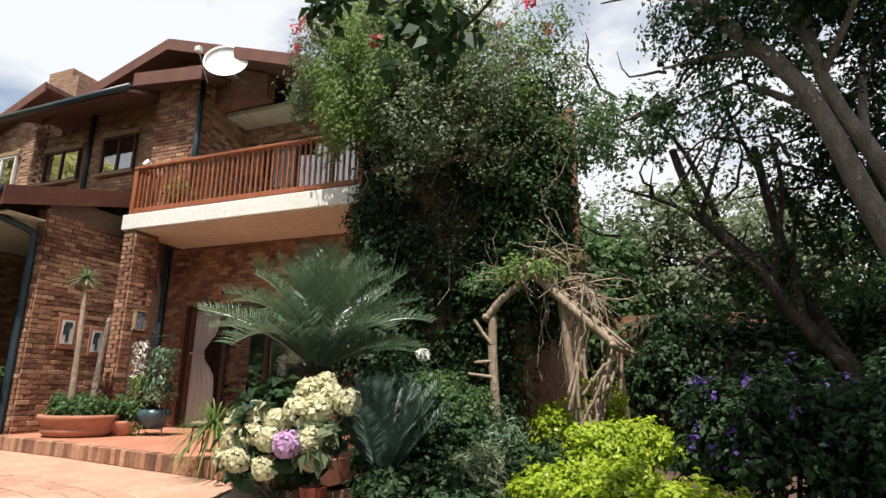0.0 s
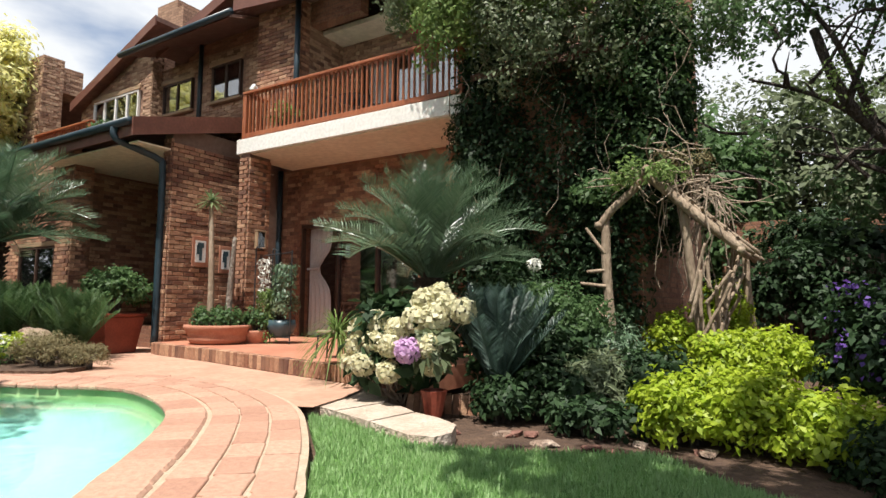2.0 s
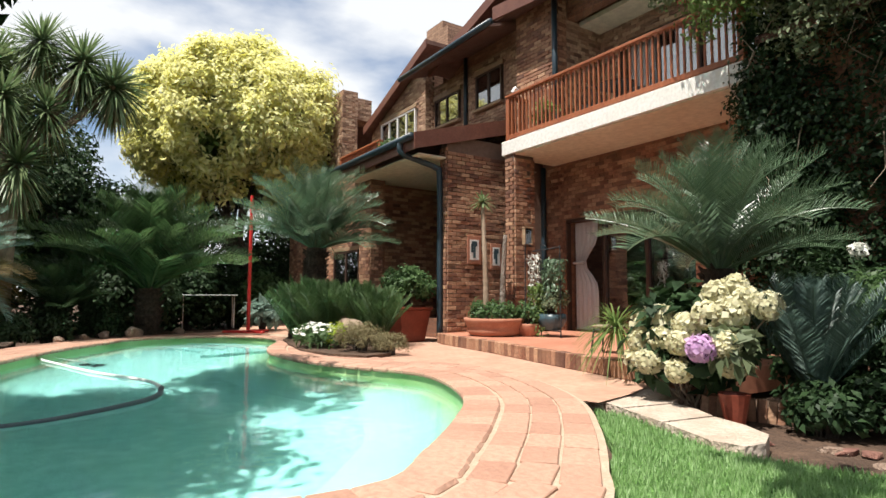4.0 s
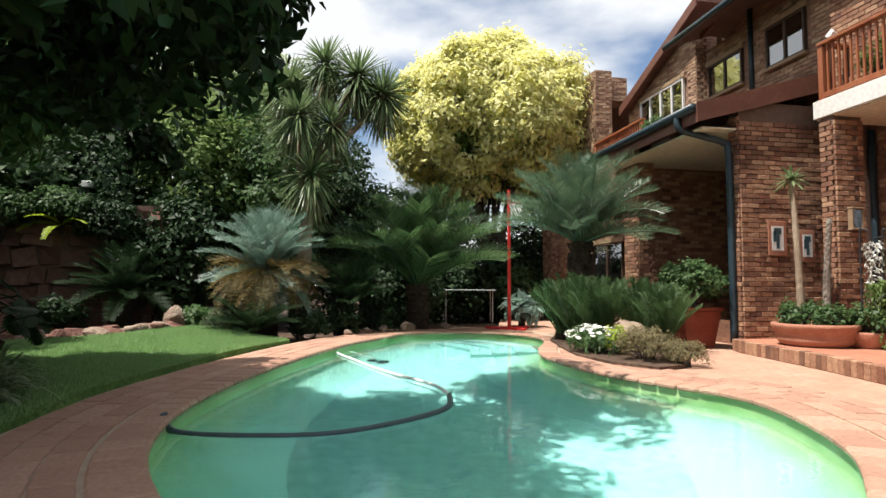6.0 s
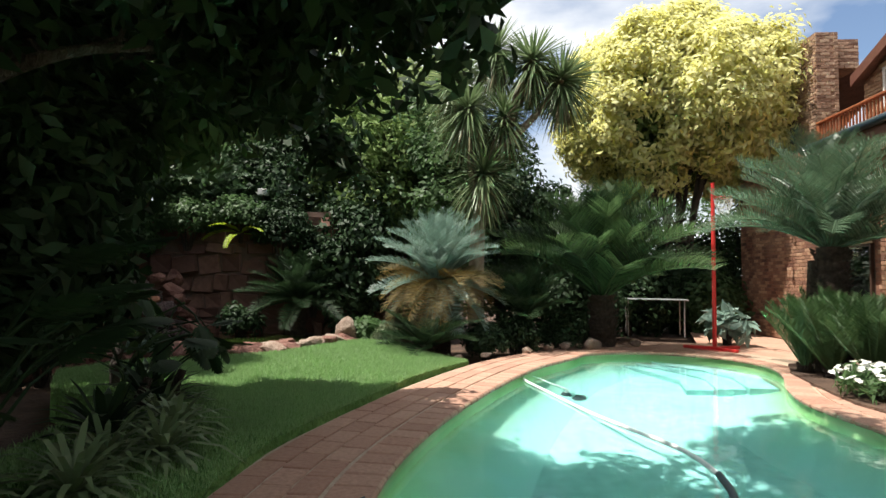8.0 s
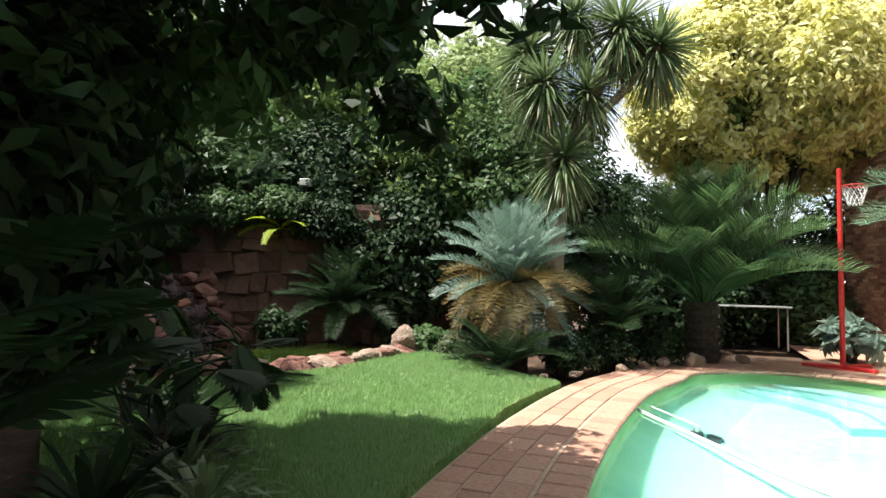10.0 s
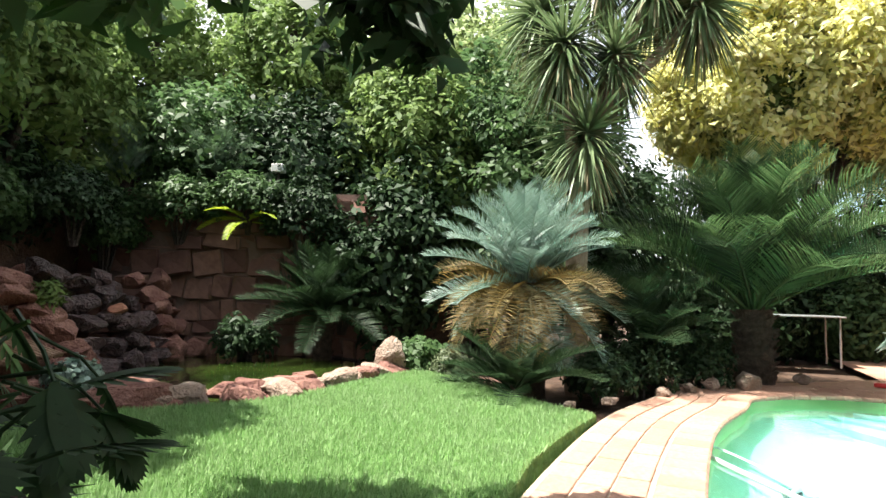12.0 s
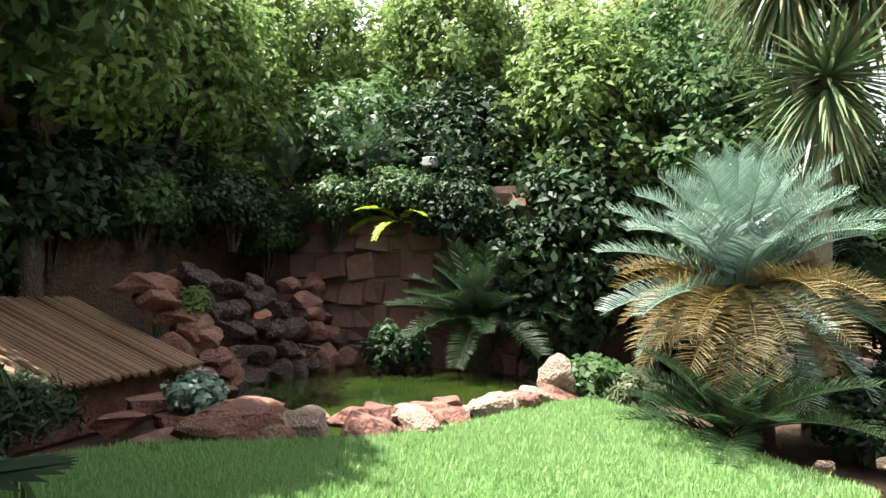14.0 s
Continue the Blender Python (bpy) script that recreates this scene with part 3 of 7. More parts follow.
tagged(pw, "still clear turquoise pool water", "water", kind="structure")
pdw = flat_poly("pond_water", [offset_loop(POND, 0.1)], 0.04, pondwater_m)
tagged(pdw, "murky dark green pond water", "water", kind="structure")
pond = thing("pond_bed", "dark stone pond bed under the water", "pond", kind="structure")
shell("pond_wall", offset_loop(POND, 0.12), -0.9, 0.07, dark_rock_m, dark_rock_m, pond)

paving = thing("paving", "terracotta brick paving round the pool", "paving", kind="structure")
# sand bed under the ring of pavers
n_r = len(POOL)
bed_in, bed_out = offset_loop(POOL, 0.03), ring_out
bv = [(x, y, -0.018) for x, y in bed_in] + [(x, y, -0.018) for x, y in bed_out] + [(x, y, -0.19) for x, y in bed_out]
mesh_ob("joint_bed", bv, [(i, (i + 1) % n_r, n_r + (i + 1) % n_r, n_r + i) for i in range(n_r)] + [(n_r + i, n_r + (i + 1) % n_r, 2 * n_r + (i + 1) % n_r, 2 * n_r + i) for i in range(n_r)], joint_m, paving)
mid = offset_loop(POOL, RING - 0.05)
deck_sheet = [(-4.4, 2.75), (-4.55, 3.4), (-4.9, 4.25), (-6.8, 4.6), (-8.6, 5.0), (-10.3, 5.25), (-11.2, 5.6), (-11.2, 8.2), (-20.5, 8.2), (-20.5, 3.9), (-17.2, 2.9), (-16.2, 0.6), (-15.6, -0.6),
              (-14.9, 0.0), (-15.2, 1.3), (-14.9, 2.6), (-13.6, 2.95), (-12.5, 2.7), (-11.4, 2.2), (-10.3, 1.95), (-8.85, 2.05), (-7.8, 2.35), (-7.0, 2.7), (-6.2, 2.65), (-5.4, 2.4)]
flat_poly("paving_sheet", [deck_sheet], -0.026, paving_m, paving)

L_LAWN = [(-4.2, -5.4), (-4.3, -3.4), (-5.4, -3.62), (-6.5, -3.82), (-8.0, -3.77), (-9.2, -3.5), (-10.1, -3.27), (-11.2, -3.02), (-12.1, -2.68), (-12.95, -2.3), (-13.2, -2.75), (-13.6, -3.2), (-14.3, -3.75), (-14.75, -4.3), (-14.1, -4.75),
          (-13.0, -5.1), (-12.2, -5.5), (-11.7, -6.2), (-11.2, -6.95), (-10.2, -7.3), (-9.2, -6.6), (-8.6, -5.6), (-7.0, -5.3)]
R_LAWN = [(-4.42, 2.72), (-4.2, 2.78), (-3.6, 2.56), (-3.05, 2.36), (-2.75, 2.42), (-2.2, 2.62), (-1.5, 3.0), (-0.95, 2.5), (0.2, 1.9), (2.2, 1.5), (4.0, -1.5), (3.0, -6.0), (-1.5, -6.0), (-2.4, -3.2),
          (-2.2, -1.9), (-2.2, -0.8), (-2.15, 0.0), (-2.65, 0.80), (-3.0, 1.25), (-3.5, 1.87), (-4.1, 2.42)]


def left_h(x, y):
    """The rise of the far lawn towards the pond."""
    d = max(0.0, -y - 2.6 - 0.25 * (x + 11))
    return 0.03 + min(0.16, 0.07 * d)


def inside(x, y, lp):
    c = False
    for i in range(len(lp)):
        (x1, y1), (x2, y2) = lp[i - 1], lp[i]
        if (y1 > y) != (y2 > y) and x < (x2 - x1) * (y - y1) / (y2 - y1) + x1:
            c = not c
    return c


def lawn(name, loop, hfun, n_blades, label, blade, near):
    ob = thing(name, label, "lawn", kind="structure")
    s = slab_poly("turf", loop, -0.19, 0.0, lawn_m, ob)
    bm = bmesh.new()
    bm.from_mesh(s.data)
    bmesh.ops.subdivide_edges(bm, edges=[e for e in bm.edges if e.calc_length() > 1.2], cuts=2, use_grid_fill=False)
    for v in bm.verts:
        if v.co.z > -0.1:
            v.co.z = hfun(v.co.x, v.co.y)
    bmesh.ops.triangulate(bm, faces=bm.faces)
    bm.to_mesh(s.data)
    bm.free()
    rng = np.random.default_rng(11)
    xs = [p[0] for p in loop]
    ys = [p[1] for p in loop]
    pts = []
    while len(pts) < n_blades:
        x, y = rng.uniform(min(xs), max(xs)), rng.uniform(min(ys), max(ys))
        if inside(x, y, loop) and near(x, y, rng.uniform()):
            pts.append((x, y, hfun(x, y) - 0.012))
    P = np.array(pts)
    n = len(P)
    a = rng.uniform(0, 6.283, n)
    h = blade * rng.uniform(0.6, 1.3, n)
    w = 0.0045 + 0.0035 * rng.uniform(size=n)
    S = np.stack([np.cos(a), np.sin(a), np.zeros(n)], 1)
    T = np.stack([-np.sin(a), np.cos(a), np.zeros(n)], 1) * (rng.uniform(-0.6, 0.9, n) * h)[:, None]
    V = np.empty((n, 3, 3))
    V[:, 0], V[:, 1] = P - S * w[:, None], P + S * w[:, None]
    V[:, 2] = P + T + np.stack([np.zeros(n), np.zeros(n), h], 1)
    me = bpy.data.meshes.new("grass")
    me.vertices.add(3 * n)
    me.vertices.foreach_set("co", V.reshape(-1).astype(np.float32))
    me.loops.add(3 * n)
    me.loops.foreach_set("vertex_index", np.arange(3 * n, dtype=np.int32))
    me.polygons.add(n)
    me.polygons.foreach_set("loop_start", np.arange(0, 3 * n, 3, dtype=np.int32))
    me.update(calc_edges=True)
    me.materials.append(L_grass)
    g = new("grass", me)
    tagged(g, "short bright green lawn grass", "grass", kind="stuff")


lawn("lawn_far", L_LAWN, left_h, 150000, "sunlit mown lawn beside the pond", 0.05, lambda x, y, u: x < -8 or u < 0.5)
lawn("lawn_near", R_LAWN, lambda x, y: -0.10, 90000, "mown lawn beside the pool paving", 0.05, lambda x, y, u: (y > -0.5 and x < 1.5) or u < 0.12)


# ---- house ----
def wall_box(name, b6, mat, label="brown face-brick wall"):
    return tagged(box(name, b6, mat), label, "wall", kind="structure")


terrace_loop = [(-10.78, 5.26), (-10.3, 5.12), (-8.6, 4.86), (-6.8, 4.47), (-5.0, 4.12), (-4.2, 4.3), (-4.0, 8.3), (-10.78, 8.3)]
tagged(slab_poly("terrace_floor", terrace_loop, -0.1, 0.172, tile_m), "red-brown polished terrace floor", "floor", kind="structure")
wall_box("wall_fin", (-11.03, -10.80, 5.45, 8.2, -0.1, 4.35), mortar_m)
wall_box("wall_column", (-10.31, -10.06, 6.67, 7.22, 0.17, 3.96), mortar_m)
wall_box("wall_terrace_a", (-10.8, -10.1, 8.2, 8.5, 0.1, 3.98), brick_x)
wall_box("wall_terrace_b", (-10.1, -6.9, 8.2, 8.5, 2.66, 3.98), brick_x)
wall_box("wall_terrace_c", (-6.9, -4.9, 8.2, 8.5, 0.1, 3.98), brick_x)
wall_box("wall_wing_front", (-5.05, -2.35, 6.72, 6.95, -0.1, 4.35), brick_x)
wall_box("wall_wing_side_west", (-5.05, -4.82, 6.95, 8.2, -0.1, 3.96), brick_y)
wall_box("wall_wing_side_east", (-2.58, -2.35, 6.95, 12.4, -0.1, 4.35), brick_y)
tagged(box("balcony_slab", (-10.42, -5.08, 6.63, 9.2, 3.965, 4.27), plaster_m, bev=0.008), "white-painted concrete balcony slab", "balcony", kind="structure")
tagged(box("ceiling_terrace", (-10.41, -5.1, 6.70, 8.2, 3.945, 3.962), cream_m), "cream plaster soffit under the balcony", "ceiling", kind="structure")
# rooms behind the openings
tagged(box("wall_room_back", (-11.0, -5.0, 11.0, 11.2, 0.1, 9.0), inside_m), "room wall toned dark for dim light", "wall", kind="structure")
tagged(box("floor_room", (-11.0, -5.0, 8.5, 11.0, 0.05, 0.17), tile_m), "dim tiled room floor", "floor", kind="structure")

# verandah
wall_box("wall_verandah_back", (-14.4, -11.03, 8.0, 8.3, -0.1, 4.0), brick_x)
wall_box("wall_verandah_pier", (-14.25, -13.65, 5.1, 5.5, -0.1, 3.85), brick_x)
wall_box("wall_verandah_west", (-14.4, -14.1, 5.5, 8.2, -0.1, 3.85), brick_y)
wall_box("wall_far_ground", (-21.0, -14.4, 5.6, 5.9, -0.1, 4.6), brick_x)
tagged(box("ceiling_verandah", (-14.3, -10.8, 4.75, 8.0, 3.83, 3.86), cream_m), "cream verandah ceiling", "ceiling", kind="structure")


def slope_roof(name, x0, x1, y0, y1, z0, z1, th, mat, label):
    bm = bmesh.new()
    vs = [bm.verts.new(p) for p in ((x0, y0, z0), (x1, y0, z0), (x1, y1, z1), (x0, y1, z1), (x0, y0, z0 + th), (x1, y0, z0 + th), (x1, y1, z1 + th), (x0, y1, z1 + th))]
    for f in ((3, 2, 1, 0), (4, 5, 6, 7), (0, 1, 5, 4), (1, 2, 6, 5), (2, 3, 7, 6), (3, 0, 4, 7)):
        bm.faces.new([vs[i] for i in f])
    return tagged(part(name, bm, mat), label, "roof", kind="structure")


slope_roof("roof_verandah", -15.6, -10.72, 4.62, 7.6, 4.10, 4.95, 0.07, roof_m, "low tiled verandah roof")


def board(name, a, b, h, th, mat, label, category="trim"):
    """A board on edge from a to b, its top along the line."""
    a, b = Vector(a), Vector(b)
    d = (b - a).normalized()
    s = Vector((-d.y, d.x, 0)).normalized() * th / 2
    up = Vector((0, 0, -h))
    bm = bmesh.new()
    vs = [bm.verts.new(p) for p in (a - s, a + s, b + s, b - s, a - s + up, a + s + up, b + s + up, b - s + up)]
    for f in ((0, 1, 2, 3), (7, 6, 5, 4), (0, 4, 5, 1), (1, 5, 6, 2), (2, 6, 7, 3), (3, 7, 4, 0)):
        bm.faces.new([vs[i] for i in f])
    bmesh.ops.recalc_face_normals(bm, faces=bm.faces)
    return tagged(part(name, bm, mat), label, category, kind="structure")


board("trim_verandah_verge", (-10.70, 4.58, 4.24), (-10.70, 7.4, 5.02), 0.34, 0.04, fascia_m, "brown verandah roof verge board")
board("trim_verandah_eave", (-15.6, 4.60, 4.20), (-10.72, 4.60, 4.20), 0.30, 0.04, fascia_m, "brown verandah eave board")


def gutter(name, pts, r, mat, label):
    ob = mesh_ob(name, *tube_data(pts, [r] * len(pts), 10), mat, smooth=True)
    return tagged(ob, label, "gutter", kind="structure")


gutter("trim_verandah_gutter", [(-15.7, 4.53, 4.14), (-10.72, 4.53, 4.16)], 0.075, gutter_m, "dark green eave gutter")
gutter("trim_downpipe_verandah", curve_pts([(-11.2, 4.53, 4.10), (-11.18, 4.56, 3.9), (-11.08, 4.95, 3.76), (-10.98, 5.28, 3.64), (-10.95, 5.36, 3.4), (-10.93, 5.36, 1.5), (-10.93, 5.36, 0.10)], 5), 0.062, gutter_m, "dark green downpipe down the brick wall")
gutter("trim_downpipe_terrace", [(-10.70, 8.12, 0.2), (-10.70, 8.12, 3.94)], 0.06, gutter_m, "dark green downpipe in the terrace corner")

# upper storey
wall_box("wall_upper_main", (-14.65, -10.6, 7.6, 7.9, 4.3, 7.0), brick_up)
wall_box("wall_upper_block", (-10.6, -9.4, 7.25, 7.6, 4.3, 7.5), brick_x)
wall_box("wall_upper_balcony_a", (-9.4, -8.9, 8.7, 9.0, 4.2, 7.5), brick_up)
wall_box("wall_upper_balcony_side", (-9.6, -9.4, 7.6, 8.9, 4.2, 7.5), brick_up_y)
wall_box("wall_upper_balcony_top", (-8.9, -5.0, 8.7, 9.0, 6.45, 7.1), brick_up)
wall_box("wall_upper_balcony_c", (-5.2, -3.4, 8.4, 8.7, 4.2, 6.9), brick_up)
wall_box("wall_upper_bay", (-18.0, -14.65, 7.3, 7.6, 4.3, 6.38), brick_up)
wall_box("wall_upper_bay_side", (-14.85, -14.65, 7.6, 7.9, 4.3, 7.7), brick_up_y)
wall_box("wall_tower", (-19.4, -18.45, 6.4, 6.95, 3.5, 7.85), brick_up)
wall_box("wall_tower_link", (-19.3, -18.6, 6.95, 7.55, 6.95, 7.72), brick_up)
wall_box("wall_far_upper", (-22.5, -19.4, 6.45, 6.75, 4.4, 6.35), brick_up)


def gable_wall(name, y, pts, mat):
    bm = bmesh.new()
    f = [bm.verts.new((x, y, z)) for x, z in pts]
    b = [bm.verts.new((x, y + 0.25, z)) for x, z in pts]
    bm.faces.new(f)
    bm.faces.new(b[::-1])
    for i in range(len(f)):
        j = (i + 1) % len(f)
        bm.faces.new((f[j], f[i], b[i], b[j]))
    bmesh.ops.recalc_face_normals(bm, faces=bm.faces)
    return tagged(part(name, bm, mat), "face-brick gable wall", "wall", kind="structure")


gable_wall("wall_bay_gable", 7.3, [(-18.0, 6.382), (-14.65, 6.382), (-14.65, 7.73)], brick_up)
gable_wall("wall_main_gable", 7.61, [(-13.6, 6.9), (-8.0, 6.9), (-8.0, 7.45), (-10.2, 8.17), (-13.6, 7.1)], brick_x)


def rake_roof(name, a, b, y0, y1, th, label):
    """A sloping roof plane over the line a-b (x, z), from y0 back to y1, with its verge board."""
    bm = bmesh.new()
    q = [(a[0], a[1]), (b[0], b[1]), (b[0], b[1] + th), (a[0], a[1] + th)]
    f = [bm.verts.new((x, y0, z)) for x, z in q]
    k = [bm.verts.new((x, y1, z)) for x, z in q]
    bm.faces.new(f)
    bm.faces.new(k[::-1])
    for i in range(4):
        j = (i + 1) % 4
        bm.faces.new((f[j], f[i], k[i], k[j]))
    bmesh.ops.recalc_face_normals(bm, faces=bm.faces)
    tagged(part(name, bm, roof_m), label, "roof", kind="structure")
    board("trim_" + name, (a[0], y0 - 0.025, a[1] + th + 0.02), (b[0], y0 - 0.025, b[1] + th + 0.02), 0.26, 0.04, fascia_m, "brown verge board")


rake_roof("roof_bay", (-18.0, 6.39), (-14.1, 7.98), 7.0, 12.0, 0.12, "tiled roof of the left bay")
rake_roof("roof_main_left", (-13.9, 7.02), (-10.2, 8.22), 6.95, 12.5, 0.12, "tiled main roof")
rake_roof("roof_main_right", (-10.2, 8.22), (-6.5, 7.0), 6.95, 12.5, 0.12, "tiled main roof")
rake_roof("roof_far", (-22.5, 5.9), (-19.42, 7.15), 6.2, 9.0, 0.12, "tiled far roof")
slope_roof("roof_upper_eave", -14.5, -10.62, 6.45, 7.7, 6.93, 7.35, 0.07, roof_m, "tiled eave over the upper windows")
board("trim_upper_eave", (-14.5, 6.43, 7.0), (-10.6, 6.43, 7.0), 0.12, 0.03, fascia_m, "dark eave board")
gutter("trim_upper_gutter", [(-14.55, 6.37, 6.93), (-10.45, 6.37, 6.97)], 0.07, gutter_m, "dark green upper gutter")
board("trim_block_fascia", (-10.85, 6.75, 7.55), (-8.95, 6.75, 7.35), 0.3, 0.04, fascia_m, "brown fascia over the brick block")
slope_roof("roof_block", -10.8, -9.0, 6.78, 8.2, 7.2, 7.6, 0.07, roof_m, "tiled roof over the brick block")
gutter("trim_downpipe_upper", [(-9.34, 7.19, 4.3), (-9.34, 7.19, 7.3)], 0.06, gutter_m, "dark green upper downpipe")
gutter("trim_downpipe_windows", [(-13.0, 7.53, 4.95), (-13.0, 7.53, 7.3)], 0.055, gutter_m, "dark green downpipe between windows")
slope_roof("roof_wing", -4.75, -2.1, 6.35, 9.5, 4.3, 6.0, 0.1, roof_m, "tiled wing roof under the creeper")
tagged(box("wall_house_back", (-21.0, -2.36, 12.4, 12.7, -0.1, 8.0), brick_x), "plain back wall", "wall", kind="structure")
tagged(box("ceiling_upper_rooms", (-14.4, -5.0, 8.0, 12.4, 6.85, 6.95), cream_m), "plain upper ceiling", "ceiling", kind="structure")


def chimney(x0, x1, y0, y1, z0, z1):
    ob = thing("chimney", "brick chimney with a stepped top above the roof", "chimney", ((x0 + x1) / 2, (y0 + y1) / 2, z0))
    hx, hy, h = (x1 - x0) / 2, (y1 - y0) / 2, z1 - z0
    box("shaft", (-hx, hx, -hy, hy, 0, h - 0.25), brick_up, ob)
    box("crown", (-hx, hx * 0.55, -hy, hy, h - 0.25, h), brick_up, ob)


chimney(-16.05, -14.85, 8.2, 9.0, 6.9, 9.4)


def window(name, x0, x1, z0, z1, y, label, mull=2, frame_mat=darkwood_m):
    ob = thing(name, label, "window", ((x0 + x1) / 2, y, z0), kind="structure")
    w, h = (x1 - x0) / 2, z1 - z0
    t = 0.05
    for nm, b6 in (("frame_top", (-w, w, -0.04, 0.03, h - t, h)), ("frame_bottom", (-w, w, -0.04, 0.03, 0, t)), ("frame_side", (-w, -w + t, -0.04, 0.03, t, h - t)), ("frame_side", (w - t, w, -0.04, 0.03, t, h - t))):
        box(nm, b6, frame_mat, ob, 0.004)
    for k in range(1, mull):
        x = -w + 2 * w * k / mull
        box("mullion", (x - 0.03, x + 0.03, -0.035, 0.025, t, h - t), frame_mat, ob, 0.004)
    for k in range(mull):
        a, b = -w + 2 * w * k / mull + 0.03, -w + 2 * w * (k + 1) / mull - 0.03
        box("pane", (a, b, -0.004, 0.004, t, h - t), glass_m, ob)
    box("window_sill", (-w - 0.06, w + 0.06, -0.10, -0.005, -0.07, -0.003), lintel_m, ob, 0.006)
    box("lintel", (-w - 0.08, w + 0.08, -0.055, -0.005, h + 0.003, h + 0.11), lintel_m, ob, 0.006)
    return ob


window("window_1", -12.55, -11.5, 5.72, 6.62, 7.555, "dark-framed upper window reflecting blue sky")
window("window_2", -14.5, -13.3, 5.72, 6.52, 7.555, "dark-framed upper window with plants behind")
window("window_3", -17.25, -15.1, 5.5, 6.46, 7.255, "wide white-framed upper bay window", 4, whitepaint_m)
window("window_4", -20.5, -19.6, 4.7, 5.9, 6.405, "dark-framed far upper window")
window("window_5", -16.9, -15.2, 0.3, 2.2, 5.555, "dark tall ground-floor window")
window("window_6", -12.9, -11.5, 0.3, 2.5, 7.955, "dark verandah door window")


def sliding_door(name, x0, x1, z0, z1, y, n, label, frame_mat):
    ob = thing(name, label, "door", ((x0 + x1) / 2, y, z0), kind="structure")
    w, h = (x1 - x0) / 2, z1 - z0
    box("frame_top", (-w, w, -0.06, 0.06, h - 0.07, h), frame_mat, ob, 0.005)
    for k in range(n + 1):
        x = -w + 2 * w * k / n
        box("frame_post", (x - 0.035, x + 0.035, -0.06, 0.06, 0, h - 0.07), frame_mat, ob, 0.005)
    for k in range(n):
        a, b = -w + 2 * w * k / n + 0.035, -w + 2 * w * (k + 1) / n - 0.035
        if k:
            box("pane", (a, b, -0.004, 0.004, 0.02, h - 0.07), glass_m, ob)
    return ob


sliding_door("door_1", -10.1, -6.9, 0.172, 2.66, 8.3, 3, "wide dark-framed terrace door standing open", darkwood_m)
sliding_door("door_2", -8.9, -5.2, 4.27, 6.45, 8.8, 4, "glass balcony sliding doors reflecting sky", darkwood_m)


def curtain(name, x0, x1, z0, z1, y, tie, label):
    ob = thing(name, label, "curtain", ((x0 + x1) / 2, y, z0))
    verts, faces = [], []
    nx, nz = 26, 14
    for j in range(nz + 1):
        t = j / nz
        pinch = 1 - 0.55 * math.exp(-((t - tie) / 0.13) ** 2) if tie else 1
        for i in range(nx + 1):
            u = i / nx
            verts.append((-(x1 - x0) / 2 + (x1 - x0) * u * pinch, 0.045 * math.sin(u * 31), (z1 - z0) * t))
    for j in range(nz):
        for i in range(nx):
            a = j * (nx + 1) + i
            faces.append((a, a + 1, a + nx + 2, a + nx + 1))
    drape = mesh_ob("drape", verts, faces, curtain_m, ob, smooth=True)
    if tie:
        v, f = tube_data([(-(x1 - x0) / 2, -0.07, (z1 - z0) * tie), (0, -0.075, (z1 - z0) * tie + 0.01)], [0.03, 0.03], 6)
        mesh_ob("tieback", v, f, curtain_m, drape)


curtain("curtain", -10.02, -9.35, 0.2, 2.58, 8.45, 0.62, "white curtain tied back at the terrace door")
curtain("curtain", -8.85, -8.1, 4.3, 6.4, 9.0, 0, "white curtain behind the balcony glass")
curtain("curtain", -7.1, -5.3, 4.3, 6.4, 9.0, 0, "wide white curtain behind the balcony glass")
# thin dark plates on the solid wall stand in for unlit rooms
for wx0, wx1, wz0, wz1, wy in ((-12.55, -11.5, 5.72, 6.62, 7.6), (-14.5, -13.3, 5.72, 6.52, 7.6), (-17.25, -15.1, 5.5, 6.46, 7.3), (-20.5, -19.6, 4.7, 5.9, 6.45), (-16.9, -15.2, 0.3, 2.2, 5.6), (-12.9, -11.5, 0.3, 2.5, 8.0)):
    tagged(box("wall_window_reveal", (wx0, wx1, wy - 0.012, wy - 0.002, wz0, wz1), inside_m), "dark plate behind the panes, standing in for an unlit room", "wall", kind="structure")


# ---- balcony railing ----
def railing(name, a, b, z0, h, n, label, mat=redwood_m):
    a, b = Vector(a), Vector(b)
    L = (b - a).length
    ob = thing(name, label, "railing", (a.x, a.y, z0), math.degrees(math.atan2(b.y - a.y, b.x - a.x)))
    box("handrail", (-0.05, L + 0.05, -0.07, 0.07, h - 0.06, h), mat, ob, 0.012)
    box("bottom_rail", (0, L, -0.04, 0.04, 0.04, 0.13), mat, ob, 0.008)
    box("post", (-0.05, 0.05, -0.05, 0.05, 0, h - 0.06), mat, ob, 0.008)
    box("post", (L - 0.05, L + 0.05, -0.05, 0.05, 0, h - 0.06), mat, ob, 0.008)
    me = part("baluster", add_box(bmesh.new(), -0.016, 0.016, -0.016, 0.016, 0.13, h - 0.06), mat, ob)
    rnd = random.Random(4)
    me.matrix_basis = pose(L / (n + 1), 0, 0)
    for k in range(1, n):
        share("baluster", me.data, ob, pose(L * (k + 1) / (n + 1), 0, 0, 0, 0, rnd.uniform(-8, 8)))
    return ob


